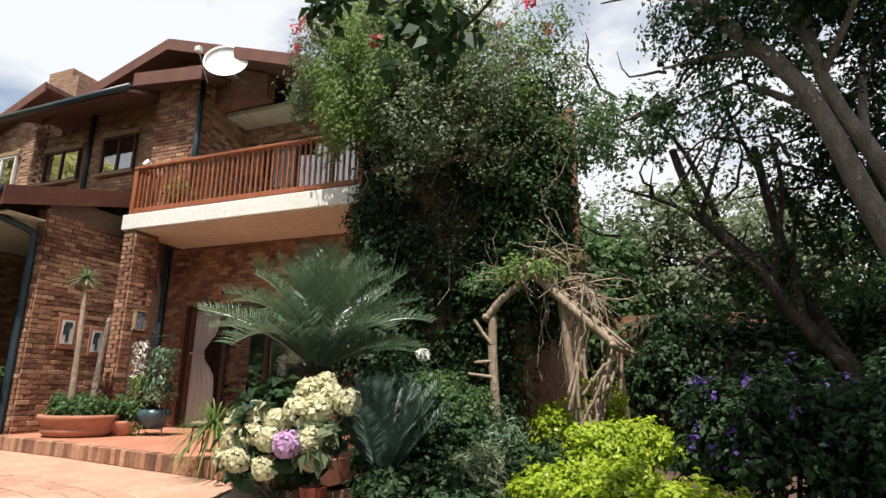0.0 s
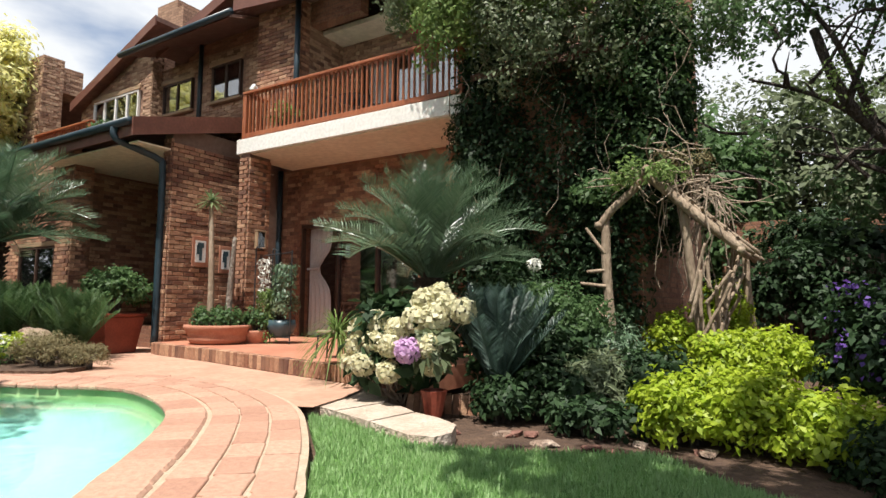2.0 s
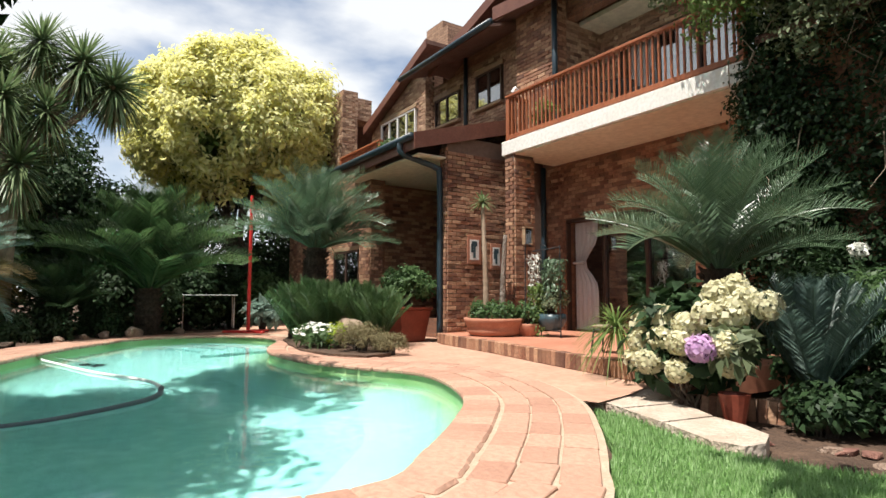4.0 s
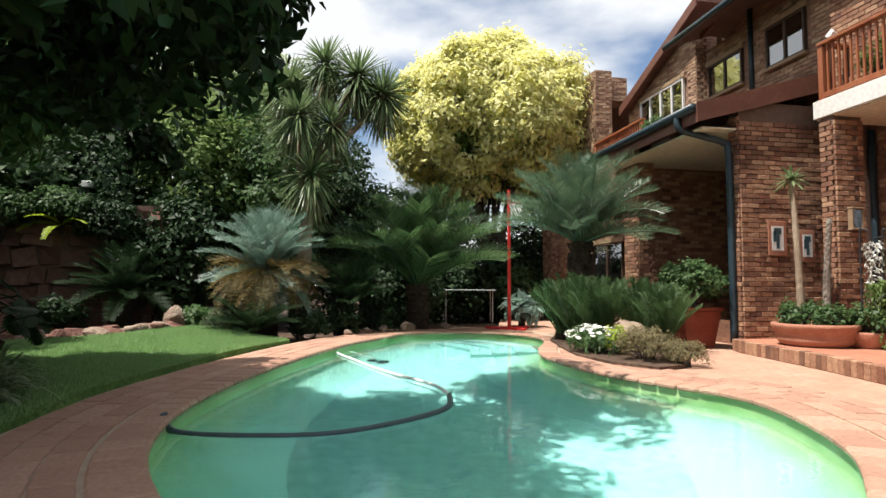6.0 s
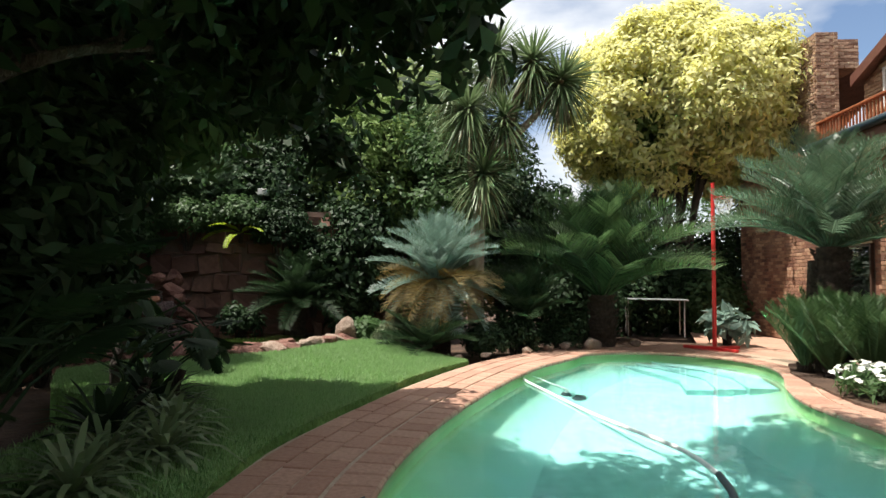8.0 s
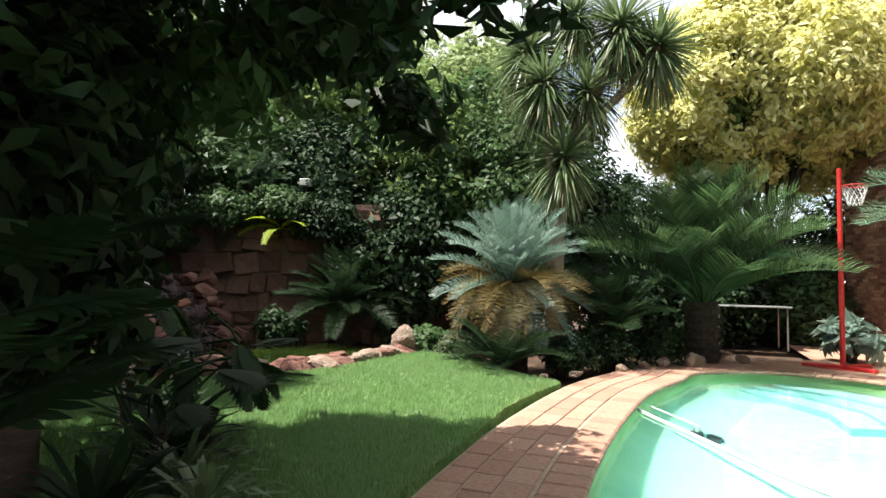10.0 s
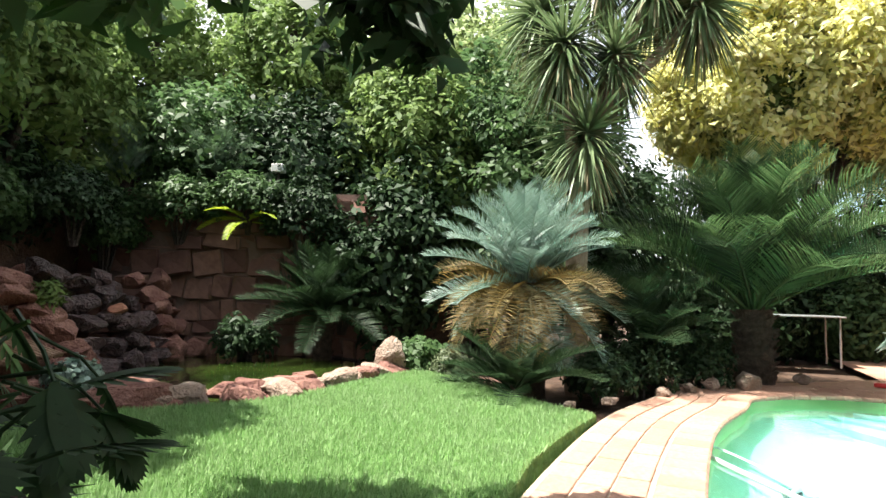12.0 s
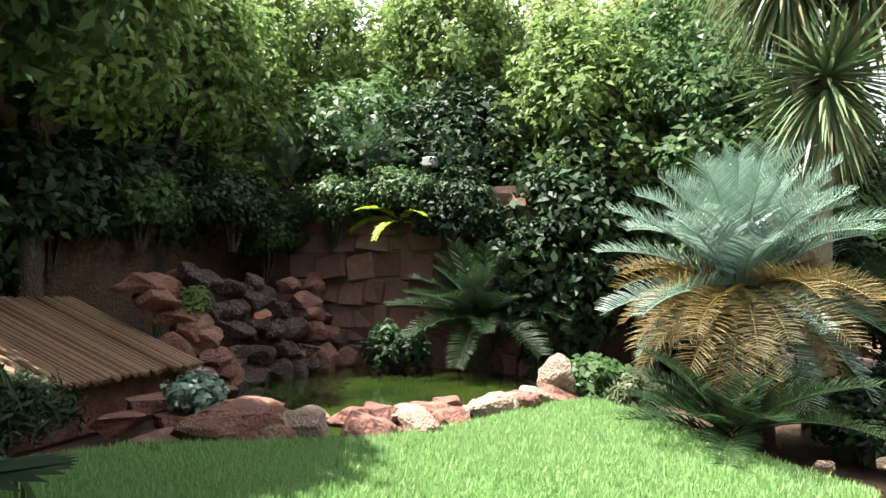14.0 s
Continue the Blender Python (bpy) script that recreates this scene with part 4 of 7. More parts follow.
railing("railing", (-10.28, 6.72, 0), (-5.12, 6.72, 0), 4.27, 1.02, 44, "red-stained timber balcony railing with thin balusters")
railing("railing", (-10.28, 8.6, 0), (-10.28, 6.78, 0), 4.27, 1.02, 12, "red-stained timber balcony side railing")
railing("railing", (-18.0, 6.2, 0), (-15.3, 6.2, 0), 4.53, 0.85, 22, "small red-stained timber railing above the verandah")
tagged(box("balcony_small_floor", (-18.4, -15.1, 6.1, 7.3, 4.3, 4.53), brick_up), "small brick balcony floor", "balcony", kind="structure")

# bricks of the fin, the column and the step edge
bp = bmesh.new()
add_box(bp, -0.111, 0.111, -0.03, 0.03, -0.037, 0.037, 0.005)
brick_me = bpy.data.meshes.new("brick")
bp.to_mesh(brick_me)
bp.free()
brick_me.materials.append(brick_piece)
bp = bmesh.new()
add_box(bp, -0.052, 0.052, -0.03, 0.03, -0.037, 0.037, 0.005)
half_me = bpy.data.meshes.new("brick_half")
bp.to_mesh(half_me)
bp.free()
half_me.materials.append(brick_piece)


brick_up_me, half_up_me = brick_me.copy(), half_me.copy()
for me in (brick_up_me, half_up_me):
    me.materials.clear()
    me.materials.append(brick_pale)


def brick_face(wall, length, z0, z1, place, skip=lambda u, z: False, pale=False, most=300):
    """Courses of bricks over a face; the first ones are pieces of their own, the rest one mesh."""
    rnd = random.Random(len(wall.name) + int(length * 100))
    whole, half = (brick_up_me, half_up_me) if pale else (brick_me, half_me)
    rest, count = [], 0
    spots = []
    k, z = 0, z0 + 0.043
    while z < z1 - 0.04:
        u = 0.111 + (0.116 if k % 2 else 0.0)
        if k % 2:
            spots.append((0.052, z, half))
        while u < length - 0.105:
            spots.append((u, z, whole))
            u += 0.232
        if length - (u - 0.116) > 0.09:
            spots.append((length - 0.053, z, half))
        z += 0.086
        k += 1
    for u, z, me in spots:
        if skip(u, z):
            continue
        m = place(u, z) @ pose(0, rnd.uniform(-0.006, 0.004), 0, rnd.uniform(-1, 1), 0, rnd.uniform(-1, 1))
        count += 1
        if count <= most:
            share("brick", me, wall, m)
        else:
            rest.append(([m @ v.co for v in me.vertices], [tuple(p.vertices) for p in me.polygons]))
    if rest:
        ob = mesh_ob("brick_courses", *join_data(rest), brick_pale if pale else brick_piece, wall)
        ob["kind"] = "stuff"


def front(wall_name, x0, x1, y, z0, z1, holes=(), pale=False, most=300, above=lambda x, z: False):
    """Bricks on a face that looks towards the pool."""
    def skip(u, z):
        return above(x0 + u, z) or any(hx0 - 0.17 < x0 + u < hx1 + 0.17 and hz0 - 0.12 < z < hz1 + 0.16 for hx0, hx1, hz0, hz1 in holes)
    brick_face(bpy.data.objects[wall_name], x1 - x0, z0, z1, lambda u, z: pose(x0 + u, y + 0.012, z), skip, pale, most)


def east(wall_name, y0, y1, x, z0, z1, pale=False, most=300):
    """Bricks on a face that looks along the house front."""
    brick_face(bpy.data.objects[wall_name], y1 - y0, z0, z1, lambda u, z: pose(x - 0.012, y0 + u, z, 0, 0, 90), pale=pale, most=most)


fin, colw = bpy.data.objects["wall_fin"], bpy.data.objects["wall_column"]
brick_face(fin, 1.75, -0.05, 4.0, lambda u, z: pose(-10.795, 5.45 + u, z, 0, 0, 90))
brick_face(fin, 0.24, -0.05, 4.1, lambda u, z: pose(-11.03 + u, 5.445, z))
brick_face(colw, 0.55, 0.18, 3.95, lambda u, z: pose(-10.055, 6.67 + u, z, 0, 0, 90))
brick_face(colw, 0.25, 0.18, 3.95, lambda u, z: pose(-10.31 + u, 6.665, z))
front("wall_upper_main", -14.65, -10.62, 7.6, 4.6, 7.0, ((-12.55, -11.5, 5.72, 6.62), (-14.5, -13.3, 5.72, 6.52)), True)
front("wall_upper_block", -10.6, -9.4, 7.25, 4.3, 7.5, (), False)
east("wall_upper_block", 7.25, 7.6, -9.4, 4.3, 7.5)
east("wall_upper_balcony_side", 7.6, 8.7, -9.4, 4.25, 7.4, True)
front("wall_upper_balcony_a", -9.4, -8.9, 8.7, 4.25, 7.4, (), True)
front("wall_upper_balcony_top", -8.9, -5.0, 8.7, 6.47, 7.1, (), True, 150)
front("wall_upper_bay", -18.0, -14.65, 7.3, 4.6, 7.7, ((-17.25, -15.1, 5.5, 6.46),), True, 300, lambda x, z: z > 6.28 + 0.408 * (x + 18.0))
east("wall_upper_bay", 7.3, 7.6, -14.65, 4.3, 7.6, True)
front("wall_tower", -19.4, -18.45, 6.4, 4.6, 7.85, (), True)
east("wall_tower", 6.4, 6.95, -18.45, 4.4, 7.85, True)
east("wall_tower_link", 6.96, 7.55, -18.6, 6.95, 7.72, True)
front("wall_far_upper", -22.5, -19.42, 6.45, 4.6, 6.35, ((-20.5, -19.6, 4.7, 5.9),), True, 0)
front("wall_far_ground", -21.0, -14.4, 5.6, 0.0, 4.5, ((-16.9, -15.2, 0.3, 2.2),), False, 200)
front("wall_verandah_pier", -14.25, -13.65, 5.1, 0.0, 3.82)
east("wall_verandah_pier", 5.1, 5.5, -13.65, 0.0, 3.82)
front("wall_verandah_back", -14.1, -11.03, 8.0, 0.0, 3.8, ((-12.9, -11.5, 0.3, 2.5),), False, 200)
east("wall_verandah_west", 5.5, 8.0, -14.1, 0.0, 3.8, False, 200)
front("wall_terrace_a", -10.64, -10.1, 8.2, 0.2, 3.92)
front("wall_terrace_b", -10.1, -6.9, 8.2, 2.68, 3.92)
front("wall_terrace_c", -6.9, -5.06, 8.2, 0.2, 3.92, (), False, 150)


# ---- pool side things ----
def netball_post(at):
    ob = thing("netball_post", "red steel netball post with a white net", "netball post", at, 20)
    mesh_ob("pole", *tube_data([(0, 0, 0.05), (0, 0, 3.56)], [0.045, 0.04], 12), redmetal_m, ob)
    for a in (0, 90, 225):
        b = box("base_leg", (-0.02, 0.62, -0.045, 0.045, 0.01, 0.07), redmetal_m, ob, 0.01)
        b.matrix_basis = pose(0, 0, 0, 0, 0, a)
    box("base_plate", (-0.35, 0.35, -0.35, 0.35, 0.0, 0.012), redmetal_m, ob)
    rim = [(0.30 + 0.19 * math.cos(a), 0.19 * math.sin(a), 3.2) for a in [k * math.pi / 10 for k in range(21)]]
    hoop = mesh_ob("hoop", *tube_data(rim, [0.012] * 21, 6), redmetal_m, ob, smooth=True)
    mesh_ob("hoop_arm", *tube_data([(0.03, 0, 3.2), (0.12, 0, 3.2)], [0.014, 0.014], 6), redmetal_m, ob)
    ch = []
    for k in range(12):
        for s in (1, -1):
            pts = []
            for j in range(5):
                a = (k + s * j * 0.5) * math.pi / 6
                r = 0.19 - 0.022 * j
                pts.append((0.30 + r * math.cos(a), r * math.sin(a), 3.2 - 0.085 * j))
            ch.append(tube_data(pts, [0.006] * 5, 4))
    mesh_ob("net", *join_data(ch), whitepaint_m, hoop, "white cord net")


netball_post((-16.05, 2.85, -0.03))


def garden_table(at):
    ob = thing("garden_table", "pale folding table on thin steel legs", "table", at, 80)
    box("tabletop", (-0.8, 0.8, -0.45, 0.45, 0.955, 0.985), steel_m, ob, 0.01)
    for x in (-0.7, 0.7):
        for y in (-0.4, 0.4):
            mesh_ob("leg", *tube_data([(x, y, 0), (x, y, 0.95)], [0.018, 0.018], 6), steel_m, ob)


garden_table((-19.3, 2.55, -0.03))
hose_pts = curve_pts([(-12.2, -1.05, -0.30), (-12.7, -1.3, -0.15), (-12.2, -1.45, -0.115), (-11.2, -1.2, -0.115), (-9.9, -0.83, -0.115), (-8.7, -0.35, -0.115), (-8.0, -0.28, -0.115)], 8)
h1 = mesh_ob("pool_hose", *tube_data(hose_pts, [0.022] * len(hose_pts), 7), hose_m, smooth=True)
tagged(h1, "ribbed white pool cleaner hose floating on the water", "hose")
hose_pts = curve_pts([(-8.0, -0.28, -0.115), (-7.4, -0.42, -0.115), (-6.95, -0.85, -0.12), (-6.62, -1.5, -0.13), (-6.66, -2.2, -0.13), (-6.85, -2.74, -0.12), (-6.9, -2.84, 0.02)], 8)
h2 = mesh_ob("dark_section", *tube_data(hose_pts, [0.03] * len(hose_pts), 7), darkhose_m, h1, smooth=True)
h2["label"] = "wet dark grey hose section"
pc = thing("pool_cleaner", "blue-grey suction cleaner on the pool floor", "pool cleaner", (-12.1, -0.85, -1.14))
v, f = tube_data([(0, 0, 0), (0, 0, 0.05), (0, 0, 0.09)], [0.30, 0.30, 0.20], 20)
mesh_ob("skirt", v, f, darkhose_m, pc, smooth=True)
mesh_ob("head", *tube_data([(0, 0, 0.09), (0.06, 0, 0.35)], [0.10, 0.06], 10), darkhose_m, pc)
mesh_ob("riser", *tube_data(curve_pts([(0.06, 0, 0.35), (0.1, 0.0, 0.6), (-0.1, -0.2, 0.84)], 5), [0.03] * 11, 7), hose_m, pc)


# ---- pots and things by the house ----
def lathe(prof, seg=28):
    v, f = [], []
    for r, z in prof:
        for k in range(seg):
            a = 2 * math.pi * k / seg
            v.append((r * math.cos(a), r * math.sin(a), z))
    for i in range(len(prof) - 1):
        for k in range(seg):
            a, b = i * seg + k, i * seg + (k + 1) % seg
            f.append((a, b, b + seg, a + seg))
    return v, f


def pot(name, label, at, prof, mat, soil_r, soil_z):
    ob = thing(name, label, "plant pot", at)
    mesh_ob("body", *lathe(prof), mat, ob, smooth=True)
    mesh_ob("soil", *lathe([(0.001, soil_z), (soil_r, soil_z)], 20), soil_m, ob)
    return ob


pot("plant_pot", "wide low terracotta bowl with a rolled rim on the terrace", (-9.6, 5.75, 0.172), [(0.42, 0), (0.48, 0.03), (0.53, 0.10), (0.51, 0.14), (0.55, 0.22), (0.59, 0.29), (0.59, 0.34), (0.52, 0.34), (0.50, 0.25)], terracotta_m, 0.52, 0.28)
pot("plant_pot", "small pale terracotta pot beside the bowl", (-9.15, 6.22, 0.172), [(0.16, 0), (0.22, 0.08), (0.26, 0.2), (0.26, 0.24), (0.22, 0.24)], terracotta_m, 0.24, 0.2)
pot("plant_pot", "round blue-green glazed pot on an iron stand", (-8.75, 6.45, 0.30), [(0.14, 0), (0.22, 0.08), (0.27, 0.2), (0.25, 0.3), (0.21, 0.3)], bluepot_m, 0.23, 0.27)
bush("shrub", "low leafy plants filling the terracotta bowl", (-9.85, 5.72, 0.62), (0.34, 0.3, 0.24), L_mid, 60, 14, 0.09, 0.07, 0.6, "plant")
bush("shrub", "low leafy plants filling the terracotta bowl", (-9.3, 5.8, 0.60), (0.30, 0.28, 0.2), L_mid, 50, 14, 0.09, 0.07, 0.6, "plant")
bush("shrub", "leafy plant in a small terracotta pot", (-9.12, 6.22, 0.58), (0.3, 0.28, 0.24), L_mid, 45, 14, 0.09, 0.07, 0.6, "plant")
bush("shrub", "pale leafy plant in the blue-green pot", (-8.75, 6.45, 0.85), (0.34, 0.3, 0.22), L_olive, 50, 14, 0.09, 0.07, 0.6, "plant")


def small_yucca(at, h, lean, seed, head=True):
    ob = thing("pachypodium", "thin-trunked potted succulent tree with a tuft of strap leaves" if head else "bare ringed succulent stem with a bent tip", "plant", at)
    pts = curve_pts([(0, 0, -0.1), (lean * 0.2, 0, h * 0.4), (lean, 0, h)], 8)
    n = len(pts)
    mesh_ob("stem", *tube_data(pts, [0.068 - 0.034 * i / (n - 1) + 0.005 * (i % 2) for i in range(n)], 10), bark_m if not head else pole_m, ob, smooth=True)
    if head:
        me = strap_head("head", 40, 0.36, 0.045, L_strap, 0.2, np.random.default_rng(seed), 0.4)
        share("leaf_head", me, ob, pose(lean, 0, h))


small_yucca((-9.85, 5.75, 0.45), 2.35, -0.12, 3)
small_yucca((-9.42, 5.8, 0.45), 1.65, 0.1, 5, False)

# hanging plants on an iron stand
st = thing("plant_stand", "tall curled black iron stand with trailing potted plants", "plant stand", (-8.85, 6.35, 0.172))
for y in (-0.2, 0.2):
    mesh_ob("upright", *tube_data(curve_pts([(-0.3, y, 0), (-0.3, y, 1.6), (-0.25, y, 1.75), (-0.15, y, 1.72)], 5), [0.012] * 16, 6), iron_m, st)
mesh_ob("upright", *tube_data([(0.42, 0.0, 0), (0.42, 0, 1.7)], [0.012, 0.012], 6), iron_m, st)
mesh_ob("arm", *tube_data([(-0.3, 0, 1.62), (0.42, 0, 1.66)], [0.012, 0.012], 6), iron_m, st)
mesh_ob("shelf", *tube_data([(-0.3, 0, 0.12), (0.42, 0, 0.12)], [0.014, 0.014], 6), iron_m, st)
for (x, y, z, r, m, lab) in ((-9.08, 6.3, 1.62, 0.13, P_white, "white-variegated trailing plant"), (-8.62, 6.35, 1.5, 0.26, L_sago, "trailing fern with long green strands"), (-8.98, 6.3, 1.02, 0.22, L_light, "pale green trailing creeper")):
    ob = thing("hanging_plant", lab + " hanging from the iron stand", "plant", (x, y, z))
    rng = np.random.default_rng(int(abs(x) * 100))
    n = 900 if r > 0.15 else 220
    a = rng.uniform(0, 6.283, n)
    rr = r * np.sqrt(rng.uniform(size=n))
    d = rng.uniform(0, 1, n) ** 1.4
    P = np.stack([rr * np.cos(a), rr * np.sin(a) * 0.7, 0.12 - d * 0.75 * (0.35 + rr / r)], 1)
    Nn = np.stack([np.cos(a), np.sin(a), np.full(n, 0.3)], 1) + rng.normal(scale=0.4, size=(n, 3))
    leaves("foliage", P, Nn, m, 0.07, 0.4, ob, droop=1.5, rng=rng)


def wall_tile(at, rz, w, h, lab, c):
    ob = thing("wall_plaque", lab, "picture", at, rz)
    box("board", (-w / 2, w / 2, -0.02, 0.0, -h / 2, h / 2), terracotta_m, ob, 0.004)
    box("image", (-w * 0.33, w * 0.33, -0.026, -0.021, -h * 0.36, h * 0.36), whitepaint_m, ob)
    bm = bmesh.new()
    for (x0, x1, z0, z1) in ((-0.2, 0.2, 0.12, 0.3), (-0.09, 0.09, -0.3, 0.12), (-0.25, -0.1, -0.1, 0.2)):
        add_box(bm, x0 * w, x1 * w, -0.030, -0.027, z0 * h, z1 * h)
    part("figure", bm, c, ob)


wall_tile((-10.755, 6.12, 1.92), 90, 0.36, 0.60, "terracotta wall plaque with a pale blue picture", bluepot_m)
wall_tile((-10.755, 6.72, 1.80), 90, 0.30, 0.56, "second terracotta wall plaque beside it", bluepot_m)
wl_ = thing("wall_lantern", "small bronze wall lantern on the brick column", "lantern", (-10.02, 6.95, 2.2), 90)
for x in (-0.1, 0.1):
    box("bar", (x - 0.012, x + 0.012, -0.10, -0.01, -0.16, 0.16), lintel_m, wl_)
box("cap", (-0.12, 0.12, -0.11, 0.0, 0.16, 0.19), lintel_m, wl_, 0.006)
box("base", (-0.12, 0.12, -0.11, 0.0, -0.19, -0.16), lintel_m, wl_, 0.006)
box("glass", (-0.085, 0.085, -0.085, -0.02, -0.15, 0.15), glass_m, wl_)

fb = thing("garden_stool", "low rusty iron and wood garden stool on the terrace", "stool", (-6.0, 4.85, 0.172), 15)
box("seat", (-0.22, 0.22, -0.17, 0.17, 0.34, 0.37), pole_m, fb, 0.008)
for x in (-0.19, 0.19):
    for y in (-0.14, 0.14):
        mesh_ob("leg", *tube_data([(x * 1.15, y * 1.15, 0), (x, y, 0.34)], [0.012, 0.012], 6), iron_m, fb)

sp = thing("square_planter", "tapered red square planter at the verandah", "plant pot", (-11.5, 4.85, -0.02), 8)
bm = bmesh.new()
add_box(bm, -0.40, 0.40, -0.40, 0.40, 0, 0.66, 0.012)
for vv in bm.verts:
    if vv.co.z < 0.3:
        vv.co.x *= 0.78
        vv.co.y *= 0.78
part("body", bm, redpot_m, sp)
box("rim", (-0.43, 0.43, -0.43, 0.43, 0.662, 0.72), redpot_m, sp, 0.01)
bush("potted_shrub", "dense green gardenia shrub in a red planter", (-11.45, 4.85, 1.12), (0.62, 0.55, 0.42), L_mid, 190, 18, 0.11, 0.085, 0.55, "shrub")
box_b = tagged(box("brick_ledge", (-12.6, -11.2, 6.0, 6.4, -0.05, 0.42), brick_x, bev=0.01), "low brick ledge on the verandah", "ledge")
tagged(box("flower_box", (-15.1, -13.9, 5.85, 6.15, 4.5, 4.88), gutter_m, bev=0.01), "green flower box on the small balcony", "planter")
bush("flower_box_plants", "trailing green plants in the flower box", (-14.5, 6.0, 5.0), (0.55, 0.16, 0.16), L_mid, 50, 12, 0.08, 0.06, 0.5, "plant", stems=False)

dish = thing("satellite_dish", "white satellite dish on the gable wall", "satellite dish", (-8.42, 6.95, 7.2), 0)
v, f = lathe([(0.001, 0.0), (0.15, 0.015), (0.3, 0.06), (0.42, 0.12), (0.44, 0.125), (0.3, 0.075), (0.001, 0.015)], 28)
dm = mesh_ob("reflector", v, f, whitepaint_m, dish, smooth=True)
dm.matrix_basis = Matrix.Translation((0, -0.1, 0.1)) @ Vector((0.45, -0.85, 0.3)).to_track_quat("Z", "Y").to_matrix().to_4x4()
mesh_ob("feed_arm", *tube_data([(-0.25, -0.3, -0.35), (-0.1, -0.75, 0.05)], [0.014, 0.014], 6), steel_m, dish)
box("feed_head", (-0.16, -0.04, -0.82, -0.70, 0.02, 0.14), whitepaint_m, dish, 0.02)
mesh_ob("bracket", *tube_data([(0.02, 0.69, 0.12), (0, 0.2, 0.0), (0, -0.05, 0.05)], [0.03, 0.03, 0.03], 8), steel_m, dish)


def iron_chair(at, rz):
    ob = thing("balcony_chair", "ornate black wrought-iron balcony chair", "chair", at, rz, "balcony chairs")
    mesh_ob("seat", *lathe([(0.001, 0.44), (0.2, 0.44), (0.21, 0.455), (0.001, 0.46)], 16), iron_m, ob)
    for a in (45, 135, 225, 315):
        c, s = math.cos(radians(a)), math.sin(radians(a))
        mesh_ob("leg", *tube_data([(0.24 * c, 0.24 * s, 0), (0.18 * c, 0.18 * s, 0.44)], [0.012, 0.012], 6), iron_m, ob)
    hoop = [(0.22 * math.cos(t), 0.19, 0.45 + 0.5 * math.sin(t)) for t in [k * math.pi / 12 for k in range(13)]]
    mesh_ob("backrest", *tube_data(hoop, [0.013] * 13, 6), iron_m, ob)
    for k in range(-2, 3):
        mesh_ob("scroll", *tube_data([(k * 0.07, 0.19, 0.45), (k * 0.05 + 0.03, 0.19, 0.65), (k * 0.06, 0.19, 0.88 - abs(k) * 0.05)], [0.008] * 3, 5), iron_m, ob)


iron_chair((-8.6, 7.4, 4.27), 30)
iron_chair((-7.4, 7.5, 4.27), -40)
tb = thing("balcony_table", "small round black iron balcony table", "table", (-8.0, 7.5, 4.27))
mesh_ob("tabletop", *lathe([(0.001, 0.70), (0.36, 0.70), (0.37, 0.72), (0.001, 0.73)], 20), iron_m, tb)
mesh_ob("stem", *tube_data([(0, 0, 0), (0, 0, 0.7)], [0.03, 0.03], 8), iron_m, tb)
bush("balcony_plant", "yellowing potted plant behind the balcony railing", (-9.6, 7.1, 4.75), (0.35, 0.22, 0.4), L_light, 40, 10, 0.1, 0.09, 0.4, "plant")
tagged(rock("potted_cactus", "", (-10.1, 6.74, 5.36), (0.17, 0.13, 0.10), whitepaint_m, 3), "small white pot with a plant on the railing", "plant pot")

# ---- planting round the verandah ----
sago_fr = [frond_mesh("sago_frond", 1.55, 56, 0.30, L_sago, a, 0.0125, 0.6, np.random.default_rng(k)) for k, a in enumerate((0.55, 0.85, 1.15))]
dark_fr = [frond_mesh("dark_frond", 1.9, 60, 0.40, L_dark, a, 0.017, 0.45, np.random.default_rng(k + 5)) for k, a in enumerate((0.4, 0.65))]
# two lighter fronds to one dark: sunlit and shaded leaves by colour
mid_fr = [frond_mesh("bright_frond", 1.9, 60, 0.40, L_mid if k < 2 else L_dark, a, 0.016, 0.6, np.random.default_rng(k + 15)) for k, a in enumerate((0.7, 0.85, 1.0))]
blue_fr = [frond_mesh("blue_frond", 1.25, 46, 0.24, L_blue, a, 0.0115, 0.6, np.random.default_rng(k + 9)) for k, a in enumerate((0.65, 1.0))]
dull_fr = frond_mesh("dull_frond", 1.2, 38, 0.24, L_heather, 1.0, 0.0105, 0.6, np.random.default_rng(22))
brown_fr = frond_mesh("brown_frond", 1.2, 38, 0.24, L_brown, 0.95, 0.0105, 0.6, np.random.default_rng(21))
cycad("sago_palm", "sago palm with arching dark green fronds by the terrace", (-4.40, 4.70, -0.16), 1.38, 0.17, sago_fr, 50, (2, 84), 1.02, seed=2)
tall_sago = cycad("sago_palm", "tall sago palm with a twin trunk in the poolside bed", (-12.75, 3.35, -0.1), 2.05, 0.24, sago_fr, 62, (-4, 82), 1.3, seed=3)
mesh_ob("second_trunk", *tube_data([(-0.5, 0.15, 0), (-0.45, 0.13, 0.9), (-0.35, 0.1, 1.85)], [0.28, 0.25, 0.22], 12, wob=0.1, rng=random.Random(3)), palmtrunk_m, tall_sago)
thin_fr = [frond_mesh("thin_frond", 1.05, 44, 0.2, L_mid, a, 0.012, 0.7, np.random.default_rng(k + 30)) for k, a in enumerate((0.15, 0.35))]
thinb_fr = [frond_mesh("slender_blue_frond", 1.1, 46, 0.2, leaf_mat("slate_leaf", (0.04, 0.075, 0.06), (0.09, 0.15, 0.12), 0.4, 0.25), a, 0.012, 0.7, np.random.default_rng(k + 40)) for k, a in enumerate((0.1, 0.3))]
cycad("slender_cycad", "upright slate-green cycad with narrow fronds", (-3.15, 4.0, -0.16), 0.30, 0.12, thinb_fr, 46, (44, 88), 0.9, seed=5)
